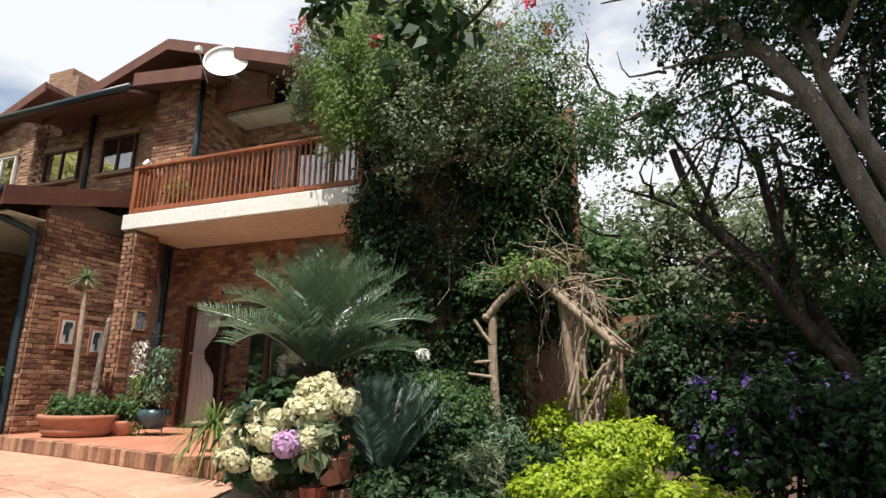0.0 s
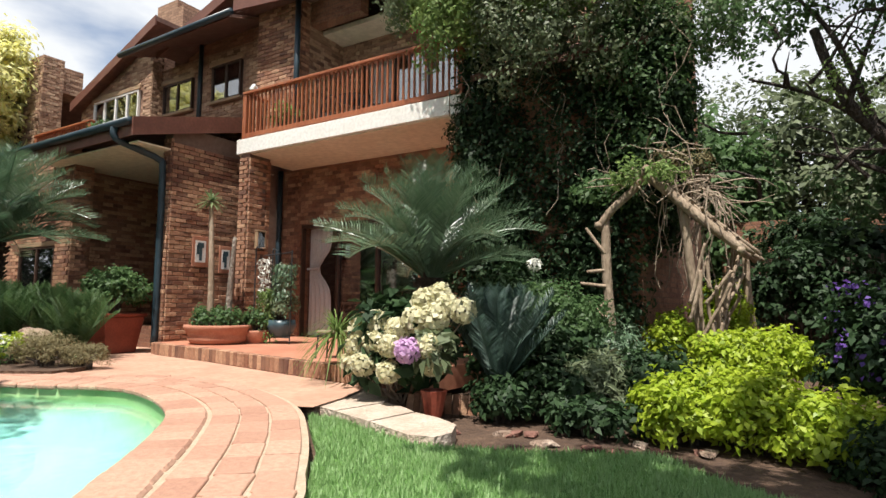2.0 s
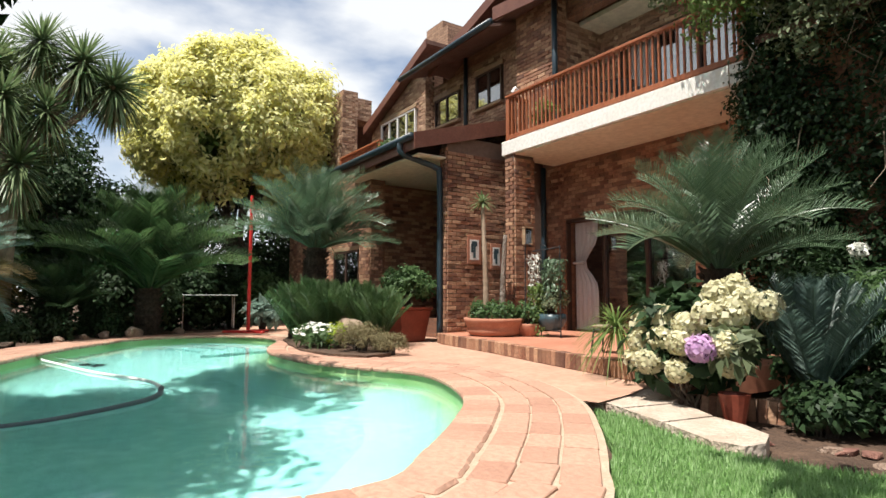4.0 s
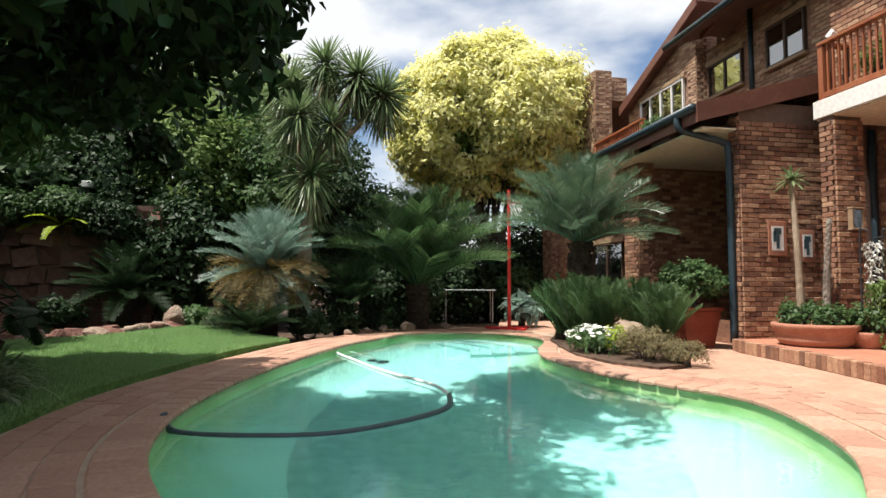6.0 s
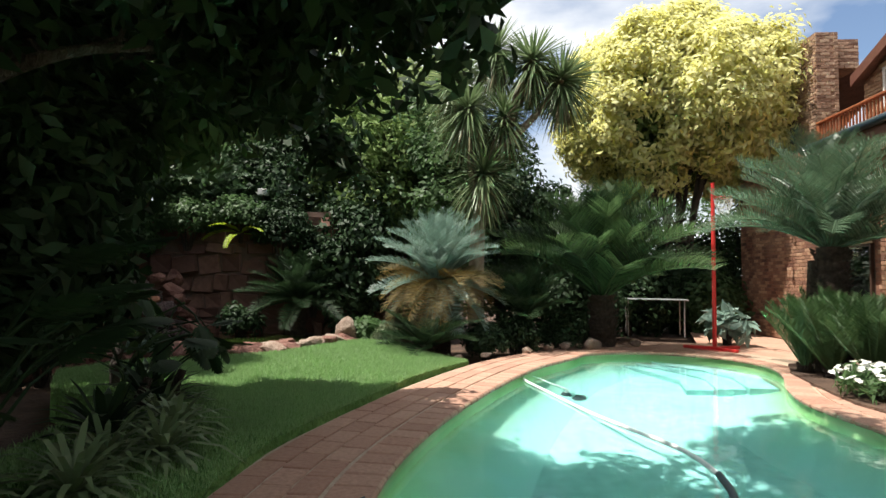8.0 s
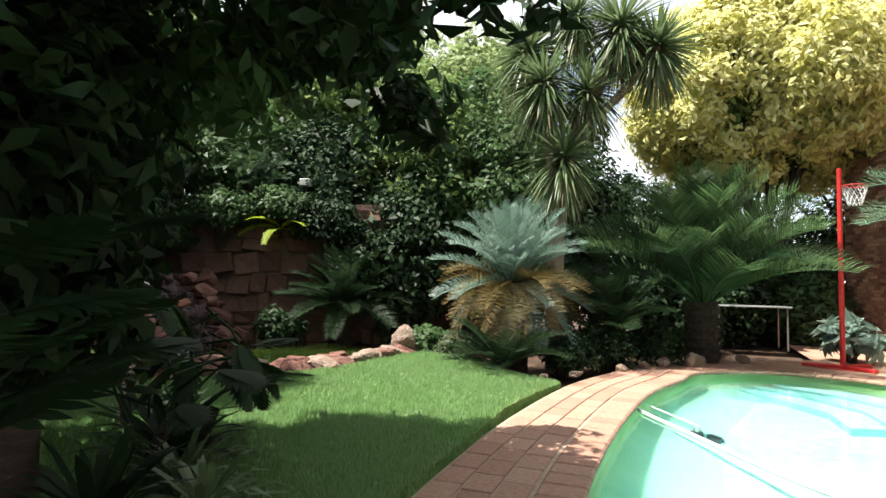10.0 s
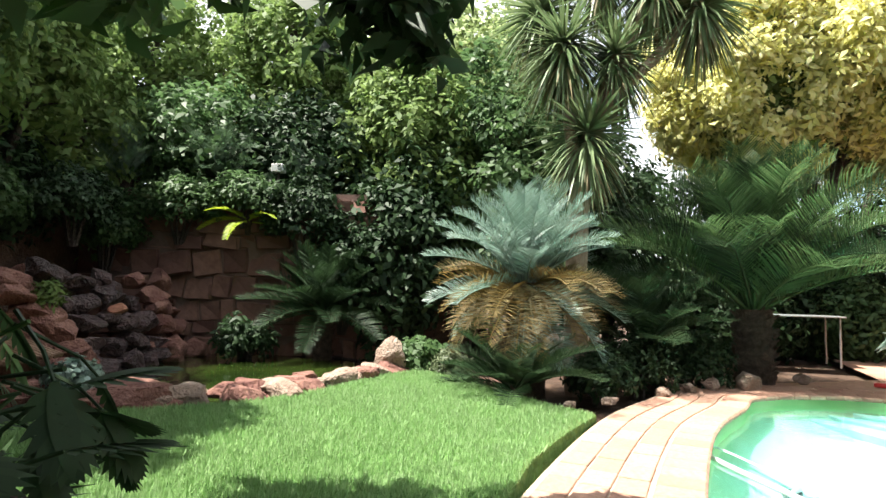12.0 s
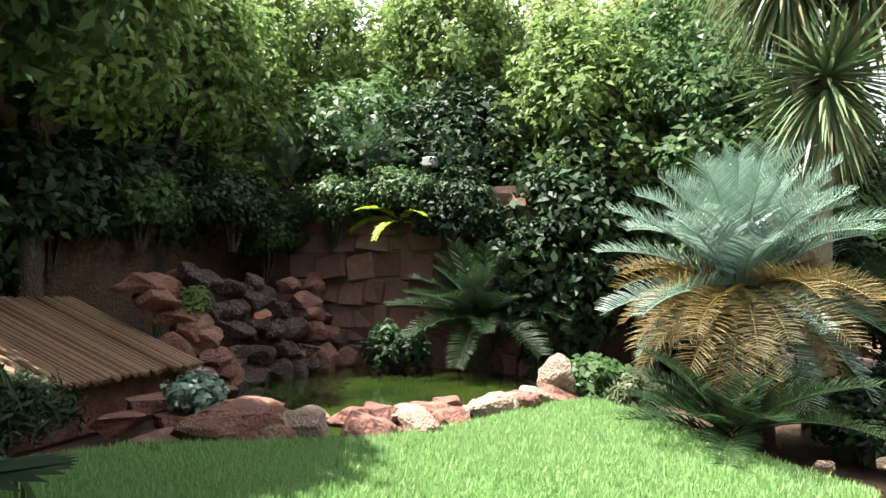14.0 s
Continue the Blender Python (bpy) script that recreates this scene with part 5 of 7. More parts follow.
for k, (x, y, s) in enumerate(((-12.1, 2.95, 1.2), (-11.6, 3.2, 1.15), (-12.6, 2.85, 1.1), (-11.1, 3.75, 1.1), (-10.7, 3.9, 0.95))):
    cycad("small_cycad", "young cycad with upright feathery fronds at the pool edge", (x, y, -0.05), 0.18, 0.1, thin_fr, 44, (46, 88), s * 0.95, seed=10 + k, group="young cycads")
bush("shrub", "yellow-green leafy shrub behind the planter", (-12.0, 4.1, 0.62), (0.45, 0.4, 0.4), L_light, 80, 16, 0.1, 0.08, 0.5, "shrub")

bedm = slab_poly("planting_bed", [(-13.6, 3.1), (-12.6, 2.62), (-11.4, 2.35), (-10.3, 2.15), (-9.3, 2.25), (-8.7, 2.6), (-8.9, 3.1), (-9.7, 3.6), (-10.6, 3.9), (-12.0, 4.4), (-13.6, 4.2)], -0.1, 0.03, soil_m)
tagged(bedm, "raised soil bed at the pool edge", "bed", kind="structure")
rock("boulder", "rounded brown boulder in the poolside bed", (-10.75, 3.3, 0.22), (0.42, 0.34, 0.34), pale_rock_m, 4)
jar = thing("broken_jar", "tipped clay jar with a dark mouth in the bed", "jar", (-10.25, 3.25, 0.26), 200)
v, f = lathe([(0.001, 0), (0.12, 0.02), (0.2, 0.14), (0.2, 0.26), (0.12, 0.36), (0.15, 0.42), (0.13, 0.42), (0.10, 0.36), (0.17, 0.25)], 18)
jm = mesh_ob("body", v, f, pole_m, jar, smooth=True)
jm.matrix_basis = pose(0, 0, 0, 0, 78, 0)


def daisy_patch(at, r, n, m, label, zz=0.33):
    ob = thing("daisy_clump", label, "flowers", at)
    rng = np.random.default_rng(3)
    P, N = clumps((0, 0, 0.14), (r[0], r[1], 0.17), 90, 16, 0.10, rng, 0.3, -0.2)
    leaves("foliage", P, N, L_mid, 0.12, 0.22, ob, rng=rng, droop=-0.6)
    verts, faces = [(0, 0, 0)], []
    for j in range(14):
        b = j * math.pi / 7
        q = 0.055 if j % 2 == 0 else 0.036
        verts.append((q * math.cos(b), q * math.sin(b), 0.012))
    faces = [(0, 1 + j, 1 + (j + 1) % 14) for j in range(14)]
    first = mesh_ob("bloom", verts, faces, m, ob)
    for k in range(n):
        a, q = rng.uniform(0, 6.283), math.sqrt(rng.uniform())
        mm = pose(r[0] * q * math.cos(a), r[1] * q * math.sin(a), zz * (1.15 - 0.4 * q * q) + rng.uniform(-0.04, 0.05), 20 + rng.normal() * 18, rng.normal() * 18, rng.uniform(0, 90))
        if k == 0:
            first.matrix_basis = mm
        else:
            share("bloom", first.data, ob, mm)


daisy_patch((-10.55, 2.55, 0.02), (0.62, 0.42), 60, P_white, "white daisy-like lilies over green leaves")
bush("heather", "dry brown-green heather mound at the pool coping", (-9.45, 2.85, 0.22), (0.52, 0.42, 0.26), L_heather, 200, 26, 0.07, 0.05, 0.2, "bush")
bush("heather", "small heather mound beside the lilies", (-9.1, 3.2, 0.16), (0.35, 0.3, 0.2), L_heather, 110, 24, 0.07, 0.05, 0.2, "bush")
bush("lime_plant", "yellow-green plant among the lilies", (-10.15, 2.75, 0.25), (0.22, 0.2, 0.2), L_lime, 40, 12, 0.07, 0.06, 0.4, "plant")

# ---- right-hand garden ----
hy = thing("hydrangea", "hydrangea bush with large cream pompom heads and one pink", "hydrangea", (-4.22, 3.78, -0.16))
rng = np.random.default_rng(17)
P, N = clumps((0, 0, 0.65), (0.62, 0.5, 0.55), 120, 14, 0.13, rng, 0.3, -0.7)
leaves("foliage", P, N, L_dark, 0.16, 0.6, hy, rng=rng)


def pompom(mat, name):
    r = np.random.default_rng(5)
    d = r.normal(size=(340, 3))
    d /= np.linalg.norm(d, axis=1, keepdims=True)
    return leaves(name, d * 0.105, d + r.normal(scale=0.25, size=d.shape), mat, 0.05, 0.9, hy, rng=r, droop=0.0, fold=0.1)


heads = [(-0.03, -0.5, 0.48), (0.29, -0.53, 0.43), (0.03, -0.43, 0.68), (-0.21, -0.38, 0.64), (0.27, -0.38, 0.81), (0.45, -0.33, 0.91), (0.64, -0.28, 0.94), (0.72, -0.18, 1.06), (0.67, -0.43, 0.68), (0.9, -0.18, 1.0), (0.43, -0.13, 1.1), (-0.05, -0.28, 0.87), (-0.24, -0.28, 0.82), (0.3, -0.53, 0.67), (0.55, -0.03, 1.17), (-0.26, -0.38, 0.48)]
p0 = pompom(P_cream, "flower_head")
p0.matrix_basis = pose(*heads[0])
for k, h in enumerate(heads[1:]):
    share("flower_head", p0.data, hy, pose(*h, k * 50, k * 80, k * 37) @ Matrix.Scale(0.92 + 0.05 * (k % 6), 4))
pk = pompom(P_pink, "flower_head")
pk.matrix_basis = pose(0.53, -0.56, 0.64)
pk["label"] = "lilac-pink flower head"
for k, h in enumerate(heads):
    mesh_ob("stem", *tube_data([(0.1 * math.cos(k), 0.1 * math.sin(k), 0), (h[0] * 0.6, h[1] * 0.6, h[2] * 0.55), (h[0], h[1], h[2] - 0.08)], [0.014, 0.011, 0.006], 5), twig_m, hy)

sh_spider = strap_head("spider_leaves", 150, 0.62, 0.02, L_light, 0.25, np.random.default_rng(4), 0.7)
so = thing("grass_tuft", "pale green arching grass tuft behind the hydrangea", "grass", (-5.35, 4.15, 0.30))
share("foliage", sh_spider, so, pose(0, 0, 0.25))
bpx = thing("potted_hydrangea", "cream hydrangea head in a small red pot", "plant", (-3.55, 3.45, -0.13))
mesh_ob("body", *lathe([(0.08, 0), (0.12, 0.2), (0.13, 0.24), (0.10, 0.24)], 16), redpot_m, bpx)
share("flower_head", p0.data, bpx, pose(0, 0, 0.48))
P, N = clumps((0, 0, 0.55), (0.17, 0.17, 0.2), 14, 8, 0.08, rng, 0.5, -0.3)
leaves("foliage", P, N, L_olive, 0.16, 0.5, bpx, rng=rng)
ag = thing("white_agapanthus", "single white agapanthus bloom on a tall stem", "flower", (-3.15, 4.95, -0.16))
mesh_ob("stem", *tube_data([(0, 0, 0), (0.02, 0, 0.8), (0, 0, 1.5)], [0.012, 0.01, 0.008], 5), L_mid, ag)
rr = np.random.default_rng(8)
d = rr.normal(size=(90, 3))
d /= np.linalg.norm(d, axis=1, keepdims=True)
leaves("bloom", d * 0.05 + np.array([0, 0, 1.52]), d, P_white, 0.07, 0.4, ag, rng=rr)

bush("round_shrub", "clipped round green shrub beside the arbour", (-2.95, 5.05, 0.72), (0.55, 0.5, 0.42), L_mid, 420, 22, 0.09, 0.05, 0.6, "shrub")
bush("dark_shrub", "dark shrub under the cycads", (-3.1, 4.6, 0.3), (0.7, 0.5, 0.5), L_dark, 200, 18, 0.13, 0.09, 0.5, "shrub")
bush("dark_shrub", "dark shrub against the house wall", (-3.9, 5.9, 0.6), (0.9, 0.5, 0.8), L_dark, 220, 18, 0.15, 0.09, 0.5, "shrub")
for x, y, z, r in ((-3.0, 3.75, 0.02, (0.35, 0.28, 0.2)), (-2.55, 3.95, 0.08, (0.35, 0.3, 0.26)), (-1.8, 4.55, 0.2, (0.4, 0.35, 0.35)), (-2.1, 3.6, -0.02, (0.4, 0.22, 0.14))):
    bush("ground_cover", "low dark leafy ground cover in the flower bed", (x, y, z), r, L_dark, 70, 16, 0.1, 0.075, 0.5, "plant", group="ground cover plants")
bush("grey_plant", "grey-green spiky plant at the arbour foot", (-2.25, 4.35, 0.12), (0.4, 0.35, 0.3), L_olive, 90, 18, 0.12, 0.14, 0.15, "plant")
bush("grey_plant", "grey-green spiky plant at the arbour foot", (-2.35, 5.2, 0.35), (0.3, 0.3, 0.45), L_sago, 80, 18, 0.12, 0.12, 0.15, "plant")
# L_dark puts the shade at the bed's right end into one shrub's colour
for k, (x, y, z, rx, ry, rz, m) in enumerate(((-1.42, 3.75, 0.05, 0.42, 0.4, 0.32, L_lime), (-1.0, 3.9, 0.10, 0.5, 0.45, 0.32, L_lime), (-0.45, 3.7, 0.02, 0.55, 0.5, 0.30, L_lime), (0.1, 3.2, -0.02, 0.6, 0.5, 0.24, L_dark), (0.65, 2.8, -0.05, 0.6, 0.5, 0.26, L_light),
                                          (-1.25, 5.2, 0.32, 0.38, 0.4, 0.35, L_lime), (-0.85, 5.35, 0.36, 0.45, 0.4, 0.32, L_lime), (-1.95, 6.6, 0.35, 0.4, 0.35, 0.5, L_lime), (-1.5, 7.4, 0.7, 0.4, 0.35, 0.5, L_lime))):
    bush("lime_shrub", "bright yellow-green clipped duranta shrub", (x, y, z), (rx, ry, rz), m, 230, 20, 0.085, 0.06, 0.55, "shrub", group="lime shrubs")
pb = bush("purple_shrub", "dark leafy shrub dotted with purple flowers", (0.35, 4.65, 0.45), (0.85, 0.7, 0.75), L_dark, 420, 20, 0.13, 0.08, 0.5, "shrub")
bush("purple_shrub", "dark leafy shrub dotted with purple flowers", (1.3, 4.2, 0.5), (0.9, 0.8, 0.85), L_dark, 420, 20, 0.13, 0.08, 0.5, "shrub")
rng = np.random.default_rng(23)
P, N = clumps((0, 0, 0.6), (0.9, 0.75, 0.8), 60, 14, 0.06, rng, 0.95, -0.2)
leaves("flowers", P[::2], N[::2], P_purple, 0.045, 0.8, pb, "small purple flowers", rng=rng)


def arbour():
    ob = thing("arbour", "rustic arbour of weathered poles with a lattice roof", "arbour", (0, 0, -0.16))
    rnd = random.Random(6)

    def pole(name, a, b, r, wob=0.05):
        a, b = Vector(a), Vector(b)
        m1 = a.lerp(b, 0.35) + Vector((rnd.uniform(-wob, wob) * 0.6, rnd.uniform(-wob, wob) * 0.6, 0))
        m2 = a.lerp(b, 0.7) + Vector((rnd.uniform(-wob, wob) * 0.6, rnd.uniform(-wob, wob) * 0.6, 0))
        pts = curve_pts([a, m1, m2, b], 4)
        n = len(pts)
        return mesh_ob(name, *tube_data(pts, [r * (1 - 0.12 * i / (n - 1)) for i in range(n)], 8, wob=0.06, rng=rnd), pole_m, ob, smooth=True)

    Y0, Y1 = 6.0, 7.5
    pole("post", (-2.60, Y0, 0), (-2.63, Y0, 2.12), 0.065)
    pole("post", (-2.55, Y1, 0), (-2.6, Y1, 2.12), 0.06)
    pole("post", (-1.50, Y0 + 0.15, 0), (-1.72, Y0, 2.3), 0.055)
    pole("post", (-1.15, Y1, 0), (-1.18, Y1, 1.75), 0.055)
    pole("rafter", (-2.72, Y0 - 0.02, 2.02), (-2.10, Y0 - 0.02, 2.68), 0.055)
    pole("rafter", (-2.16, Y0 - 0.04, 2.70), (-1.12, Y0 - 0.04, 1.70), 0.06)
    pole("rafter", (-2.72, Y1, 2.02), (-2.10, Y1, 2.68), 0.05)
    pole("rafter", (-2.14, Y1, 2.70), (-1.08, Y1, 1.70), 0.05)
    pole("ridge_pole", (-2.10, Y0 - 0.15, 2.70), (-2.10, Y1 + 0.15, 2.72), 0.05)
    pole("eave_pole", (-1.12, Y0 - 0.1, 1.68), (-1.10, Y1 + 0.45, 1.70), 0.045)
    pole("eave_pole", (-2.70, Y0 - 0.1, 2.06), (-2.70, Y1 + 0.1, 2.06), 0.045)
    for k in range(9):
        y = Y0 + 0.12 + 0.19 * k
        pole("slat", (-2.08, y, 2.70), (-1.02 + rnd.uniform(-.05, .06), y, 1.68), 0.024, 0.02)
    for k in range(8):
        t = 0.1 + k * 0.115
        pole("lath", (-2.08 + t * 1.02, Y0 - 0.08, 2.74 - t * 1.0), (-2.08 + t * 1.02, Y1 + 0.3 + rnd.uniform(-0.1, 0.15), 2.74 - t * 1.0), 0.018, 0.02)
    # side lattice of crossed sticks
    for k in range(16):
        y = Y0 + rnd.uniform(-0.05, 1.4)
        z = rnd.uniform(0.1, 1.3)
        s = rnd.choice((-1, 1))
        pole("stick", (-1.42 + rnd.uniform(-.1, .1), y, z), (-1.30 + rnd.uniform(-.12, .12), y + s * rnd.uniform(0.15, 0.45), z + rnd.uniform(0.4, 0.9)), 0.024, 0.03)
    for k in range(10):
        z = rnd.uniform(0.0, 1.4)
        a = rnd.uniform(-0.22, 0.22)
        pole("stick", (-1.5 + rnd.uniform(-.2, .2), Y0 - 0.06, z), (-1.5 + a + rnd.uniform(-.1, .2), Y0 - 0.05, z + rnd.uniform(0.35, 0.8)), 0.022, 0.03)
    for k in range(5):
        z = 0.9 + 0.2 * k
        pole("stick", (-2.62, Y0 - 0.05, z), (-2.9 + rnd.uniform(-.05, .1), Y0 - 0.08, z + rnd.uniform(-0.3, 0.4)), 0.024, 0.03)
    return ob


arbour()
vine = thing("dry_vine", "tangle of bare dry vine stems over the arbour", "vine", (-1.9, 6.7, 2.5))
rnd = random.Random(12)
ch = []
for k in range(120):
    p = Vector((rnd.uniform(-0.55, 0.55), rnd.uniform(-0.8, 0.8), 0))
    p.z = 0.22 - abs(p.x + 0.15) * 0.9 + rnd.uniform(0, 0.22)
    pts = [p]
    d = Vector((rnd.uniform(-1, 1), rnd.uniform(-1, 1), rnd.uniform(-0.3, 0.4)))
    for j in range(4):
        d = (d + Vector((rnd.uniform(-.8, .8), rnd.uniform(-.8, .8), rnd.uniform(-.7, .3)))).normalized()
        pts.append(pts[-1] + d * rnd.uniform(0.1, 0.22))
    ch.append(tube_data(pts, [0.010, 0.009, 0.008, 0.006, 0.003], 4))
for k in range(22):
    x, y = rnd.uniform(-0.1, 0.6), rnd.uniform(-0.8, 0.7)
    pts = [(x, y, 0.1 - max(0, x) * 0.7)]
    for j in range(5):
        pts.append((pts[-1][0] + rnd.uniform(-.1, .1), pts[-1][1] + rnd.uniform(-.1, .1), pts[-1][2] - rnd.uniform(0.1, 0.4)))
    ch.append(tube_data(pts, [0.010, 0.009, 0.008, 0.007, 0.006, 0.004], 4))
mesh_ob("twig_mass", *join_data(ch), twig_m, vine)
bush("arbour_creeper", "bright green creeper on the arbour's house side", (-2.75, 6.5, 2.35), (0.5, 0.6, 0.3), L_mid, 90, 16, 0.12, 0.08, 0.5, "creeper", stems=False)
bush("arbour_creeper", "dry olive creeper over the arbour ridge", (-1.9, 6.9, 2.75), (0.5, 0.6, 0.22), L_heather, 60, 16, 0.12, 0.07, 0.4, "creeper", stems=False)

bush("arbour_creeper", "yellow-green creeper sprawling over the arbour roof", (-2.15, 6.0, 2.45), (0.5, 0.4, 0.2), L_light, 40, 16, 0.12, 0.07, 0.5, "creeper", stems=False)

# bougainvillea and creeper over the house corner
bo = thing("bougainvillea", "huge bougainvillea creeper covering the house corner with red sprays", "creeper", (-4.0, 7.2, -0.16))
rng = np.random.default_rng(31)
# upper leaves pale, lower and inner ones dark: sun and shade in the colour
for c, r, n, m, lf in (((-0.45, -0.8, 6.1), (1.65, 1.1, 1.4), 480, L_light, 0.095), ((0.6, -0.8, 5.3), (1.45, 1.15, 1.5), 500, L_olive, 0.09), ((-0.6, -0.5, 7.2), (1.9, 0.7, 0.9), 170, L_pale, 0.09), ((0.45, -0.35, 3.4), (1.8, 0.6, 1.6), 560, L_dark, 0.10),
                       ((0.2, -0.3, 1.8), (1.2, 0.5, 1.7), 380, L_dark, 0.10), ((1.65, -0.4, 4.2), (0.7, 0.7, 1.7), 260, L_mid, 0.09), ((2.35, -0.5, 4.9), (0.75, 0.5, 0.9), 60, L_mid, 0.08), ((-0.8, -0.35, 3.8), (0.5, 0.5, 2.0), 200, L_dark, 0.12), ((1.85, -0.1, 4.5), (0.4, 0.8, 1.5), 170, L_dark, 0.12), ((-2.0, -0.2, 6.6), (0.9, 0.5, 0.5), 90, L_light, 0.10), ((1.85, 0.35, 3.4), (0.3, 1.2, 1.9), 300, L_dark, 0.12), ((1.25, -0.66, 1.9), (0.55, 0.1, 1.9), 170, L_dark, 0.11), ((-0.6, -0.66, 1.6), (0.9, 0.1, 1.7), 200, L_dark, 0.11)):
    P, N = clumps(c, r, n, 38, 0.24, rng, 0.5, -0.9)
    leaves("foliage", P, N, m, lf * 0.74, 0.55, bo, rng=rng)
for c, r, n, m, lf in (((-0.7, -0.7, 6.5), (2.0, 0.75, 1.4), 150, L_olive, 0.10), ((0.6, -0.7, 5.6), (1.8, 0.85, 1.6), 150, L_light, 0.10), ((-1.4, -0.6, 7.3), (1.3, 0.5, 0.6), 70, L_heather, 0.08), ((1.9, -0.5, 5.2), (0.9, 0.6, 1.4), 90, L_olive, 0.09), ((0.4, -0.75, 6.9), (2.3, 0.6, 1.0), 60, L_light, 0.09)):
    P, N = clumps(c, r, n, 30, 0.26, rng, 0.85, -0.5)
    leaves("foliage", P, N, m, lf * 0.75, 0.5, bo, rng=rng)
P, N = clumps((0.2, -0.5, 6.0), (2.3, 1.0, 1.7), 14, 26, 0.12, rng, 0.98, -0.1)
leaves("red_sprays", P, N, P_red, 0.075, 0.8, bo, "crimson flower sprays", rng=rng)
P, N = clumps((-2.4, -0.4, 7.6), (0.5, 0.3, 0.4), 5, 24, 0.10, rng, 0.9, -0.9)
leaves("red_sprays", P, N, P_red, 0.075, 0.8, bo, "magenta flower sprays", rng=rng)
ch = []
rnd = random.Random(2)
for k in range(60):
    x, z = rnd.uniform(-1.4, 2.2), rnd.uniform(3.0, 7.4)
    pts = [(x, -0.7, z)]
    for j in range(5):
        pts.append((pts[-1][0] + rnd.uniform(-.2, .2), pts[-1][1] + rnd.uniform(-.12, .05), pts[-1][2] - rnd.uniform(0.05, 0.4)))
    ch.append(tube_data(pts, [0.011, 0.010, 0.009, 0.008, 0.006, 0.003], 4))
for k in range(40):
    x = rnd.uniform(-2.2, 1.8)
    z = 7.0 + rnd.uniform(-0.3, 0.7)
    pts = [(x, -0.3, z)]
    for j in range(4):
        pts.append((pts[-1][0] + rnd.uniform(-.12, .18), pts[-1][1] + rnd.uniform(-.1, .1), pts[-1][2] + rnd.uniform(0.05, 0.3)))
    ch.append(tube_data(pts, [0.010, 0.009, 0.007, 0.005, 0.003], 4))
for k in range(4):
    ch.append(tube_data(curve_pts([(-0.3 + 0.3 * k, -0.35, 0), (-0.2 + 0.3 * k, -0.4, 2.5), (0.3 * k - 0.5, -0.5, 5.5)], 5), [0.05 - 0.003 * j for j in range(11)], 6))
mesh_ob("twig_mass", *join_data(ch), twig_m, bo)


# ---- trees ----
def tree(name, label, at, chunks, bark, crowns, category="tree", seed=1):
    ob = thing(name, label, category, at)
    mesh_ob("trunk", *chunks, bark, ob, smooth=True)
    rng = np.random.default_rng(seed)
    for c, r, n, per, cr, m, lf, asp, sh in crowns:
        P, N = clumps(c, r, n, per, cr, rng, sh, -0.9)
        leaves("crown", P, N, m, lf, asp, ob, rng=rng)
    return ob


# the leaning tree with pale mottled trunks
ch = join_data([
    branch_tree([(2.6, 0.3, -0.2), (2.5, 0.1, 2.2), (2.0, 0, 4.0), (1.4, 0, 5.9), (0.4, 0, 7.3), (-0.6, 0, 8.6)], 0.22, [(0.55, (0.6, 0.8, 6.6), 0.09), (0.7, (-0.6, 0.5, 6.9), 0.08), (0.85, (-0.2, -1.0, 8.6), 0.07), (0.9, (-1.6, 0.3, 8.4), 0.06)], seed=1),
    branch_tree([(2.7, 0.2, -0.2), (2.75, 0.2, 2.5), (2.3, 0, 4.3), (1.7, 0, 6.0), (1.5, 0, 8.5)], 0.19, [(0.6, (2.6, 0.6, 7.2), 0.09), (0.8, (0.9, 0.7, 8.4), 0.07), (0.75, (2.4, -1.2, 7.8), 0.07)], seed=2)])
# lower limbs get dark bark: shade under the crown put into the colour
low_limbs = join_data([
    branch_tree([(2.6, 0.3, -0.2), (1.9, 0.7, 1.2), (1.2, 1.0, 2.2), (0.6, 1.0, 3.2), (-0.15, 1.0, 4.2), (-0.55, 1.0, 5.5)], 0.17, [(0.5, (-0.9, 1.2, 3.6), 0.06), (0.6, (-1.5, 1.1, 4.9), 0.07), (0.7, (-0.9, 1.0, 6.3), 0.07), (0.8, (0.5, 1.3, 6.0), 0.06), (0.4, (1.4, 1.3, 4.4), 0.08), (0.55, (1.0, 0.8, 5.6), 0.07)], seed=3),
    branch_tree([(2.7, 0.5, -0.2), (1.7, 1.3, 1.8), (1.1, 1.2, 3.4), (0.8, 1.1, 5.4)], 0.15, [(0.6, (2.4, 1.0, 3.6), 0.09), (0.5, (0.2, 1.3, 4.0), 0.07), (0.9, (0.3, 1.0, 6.9), 0.05)], seed=4)])
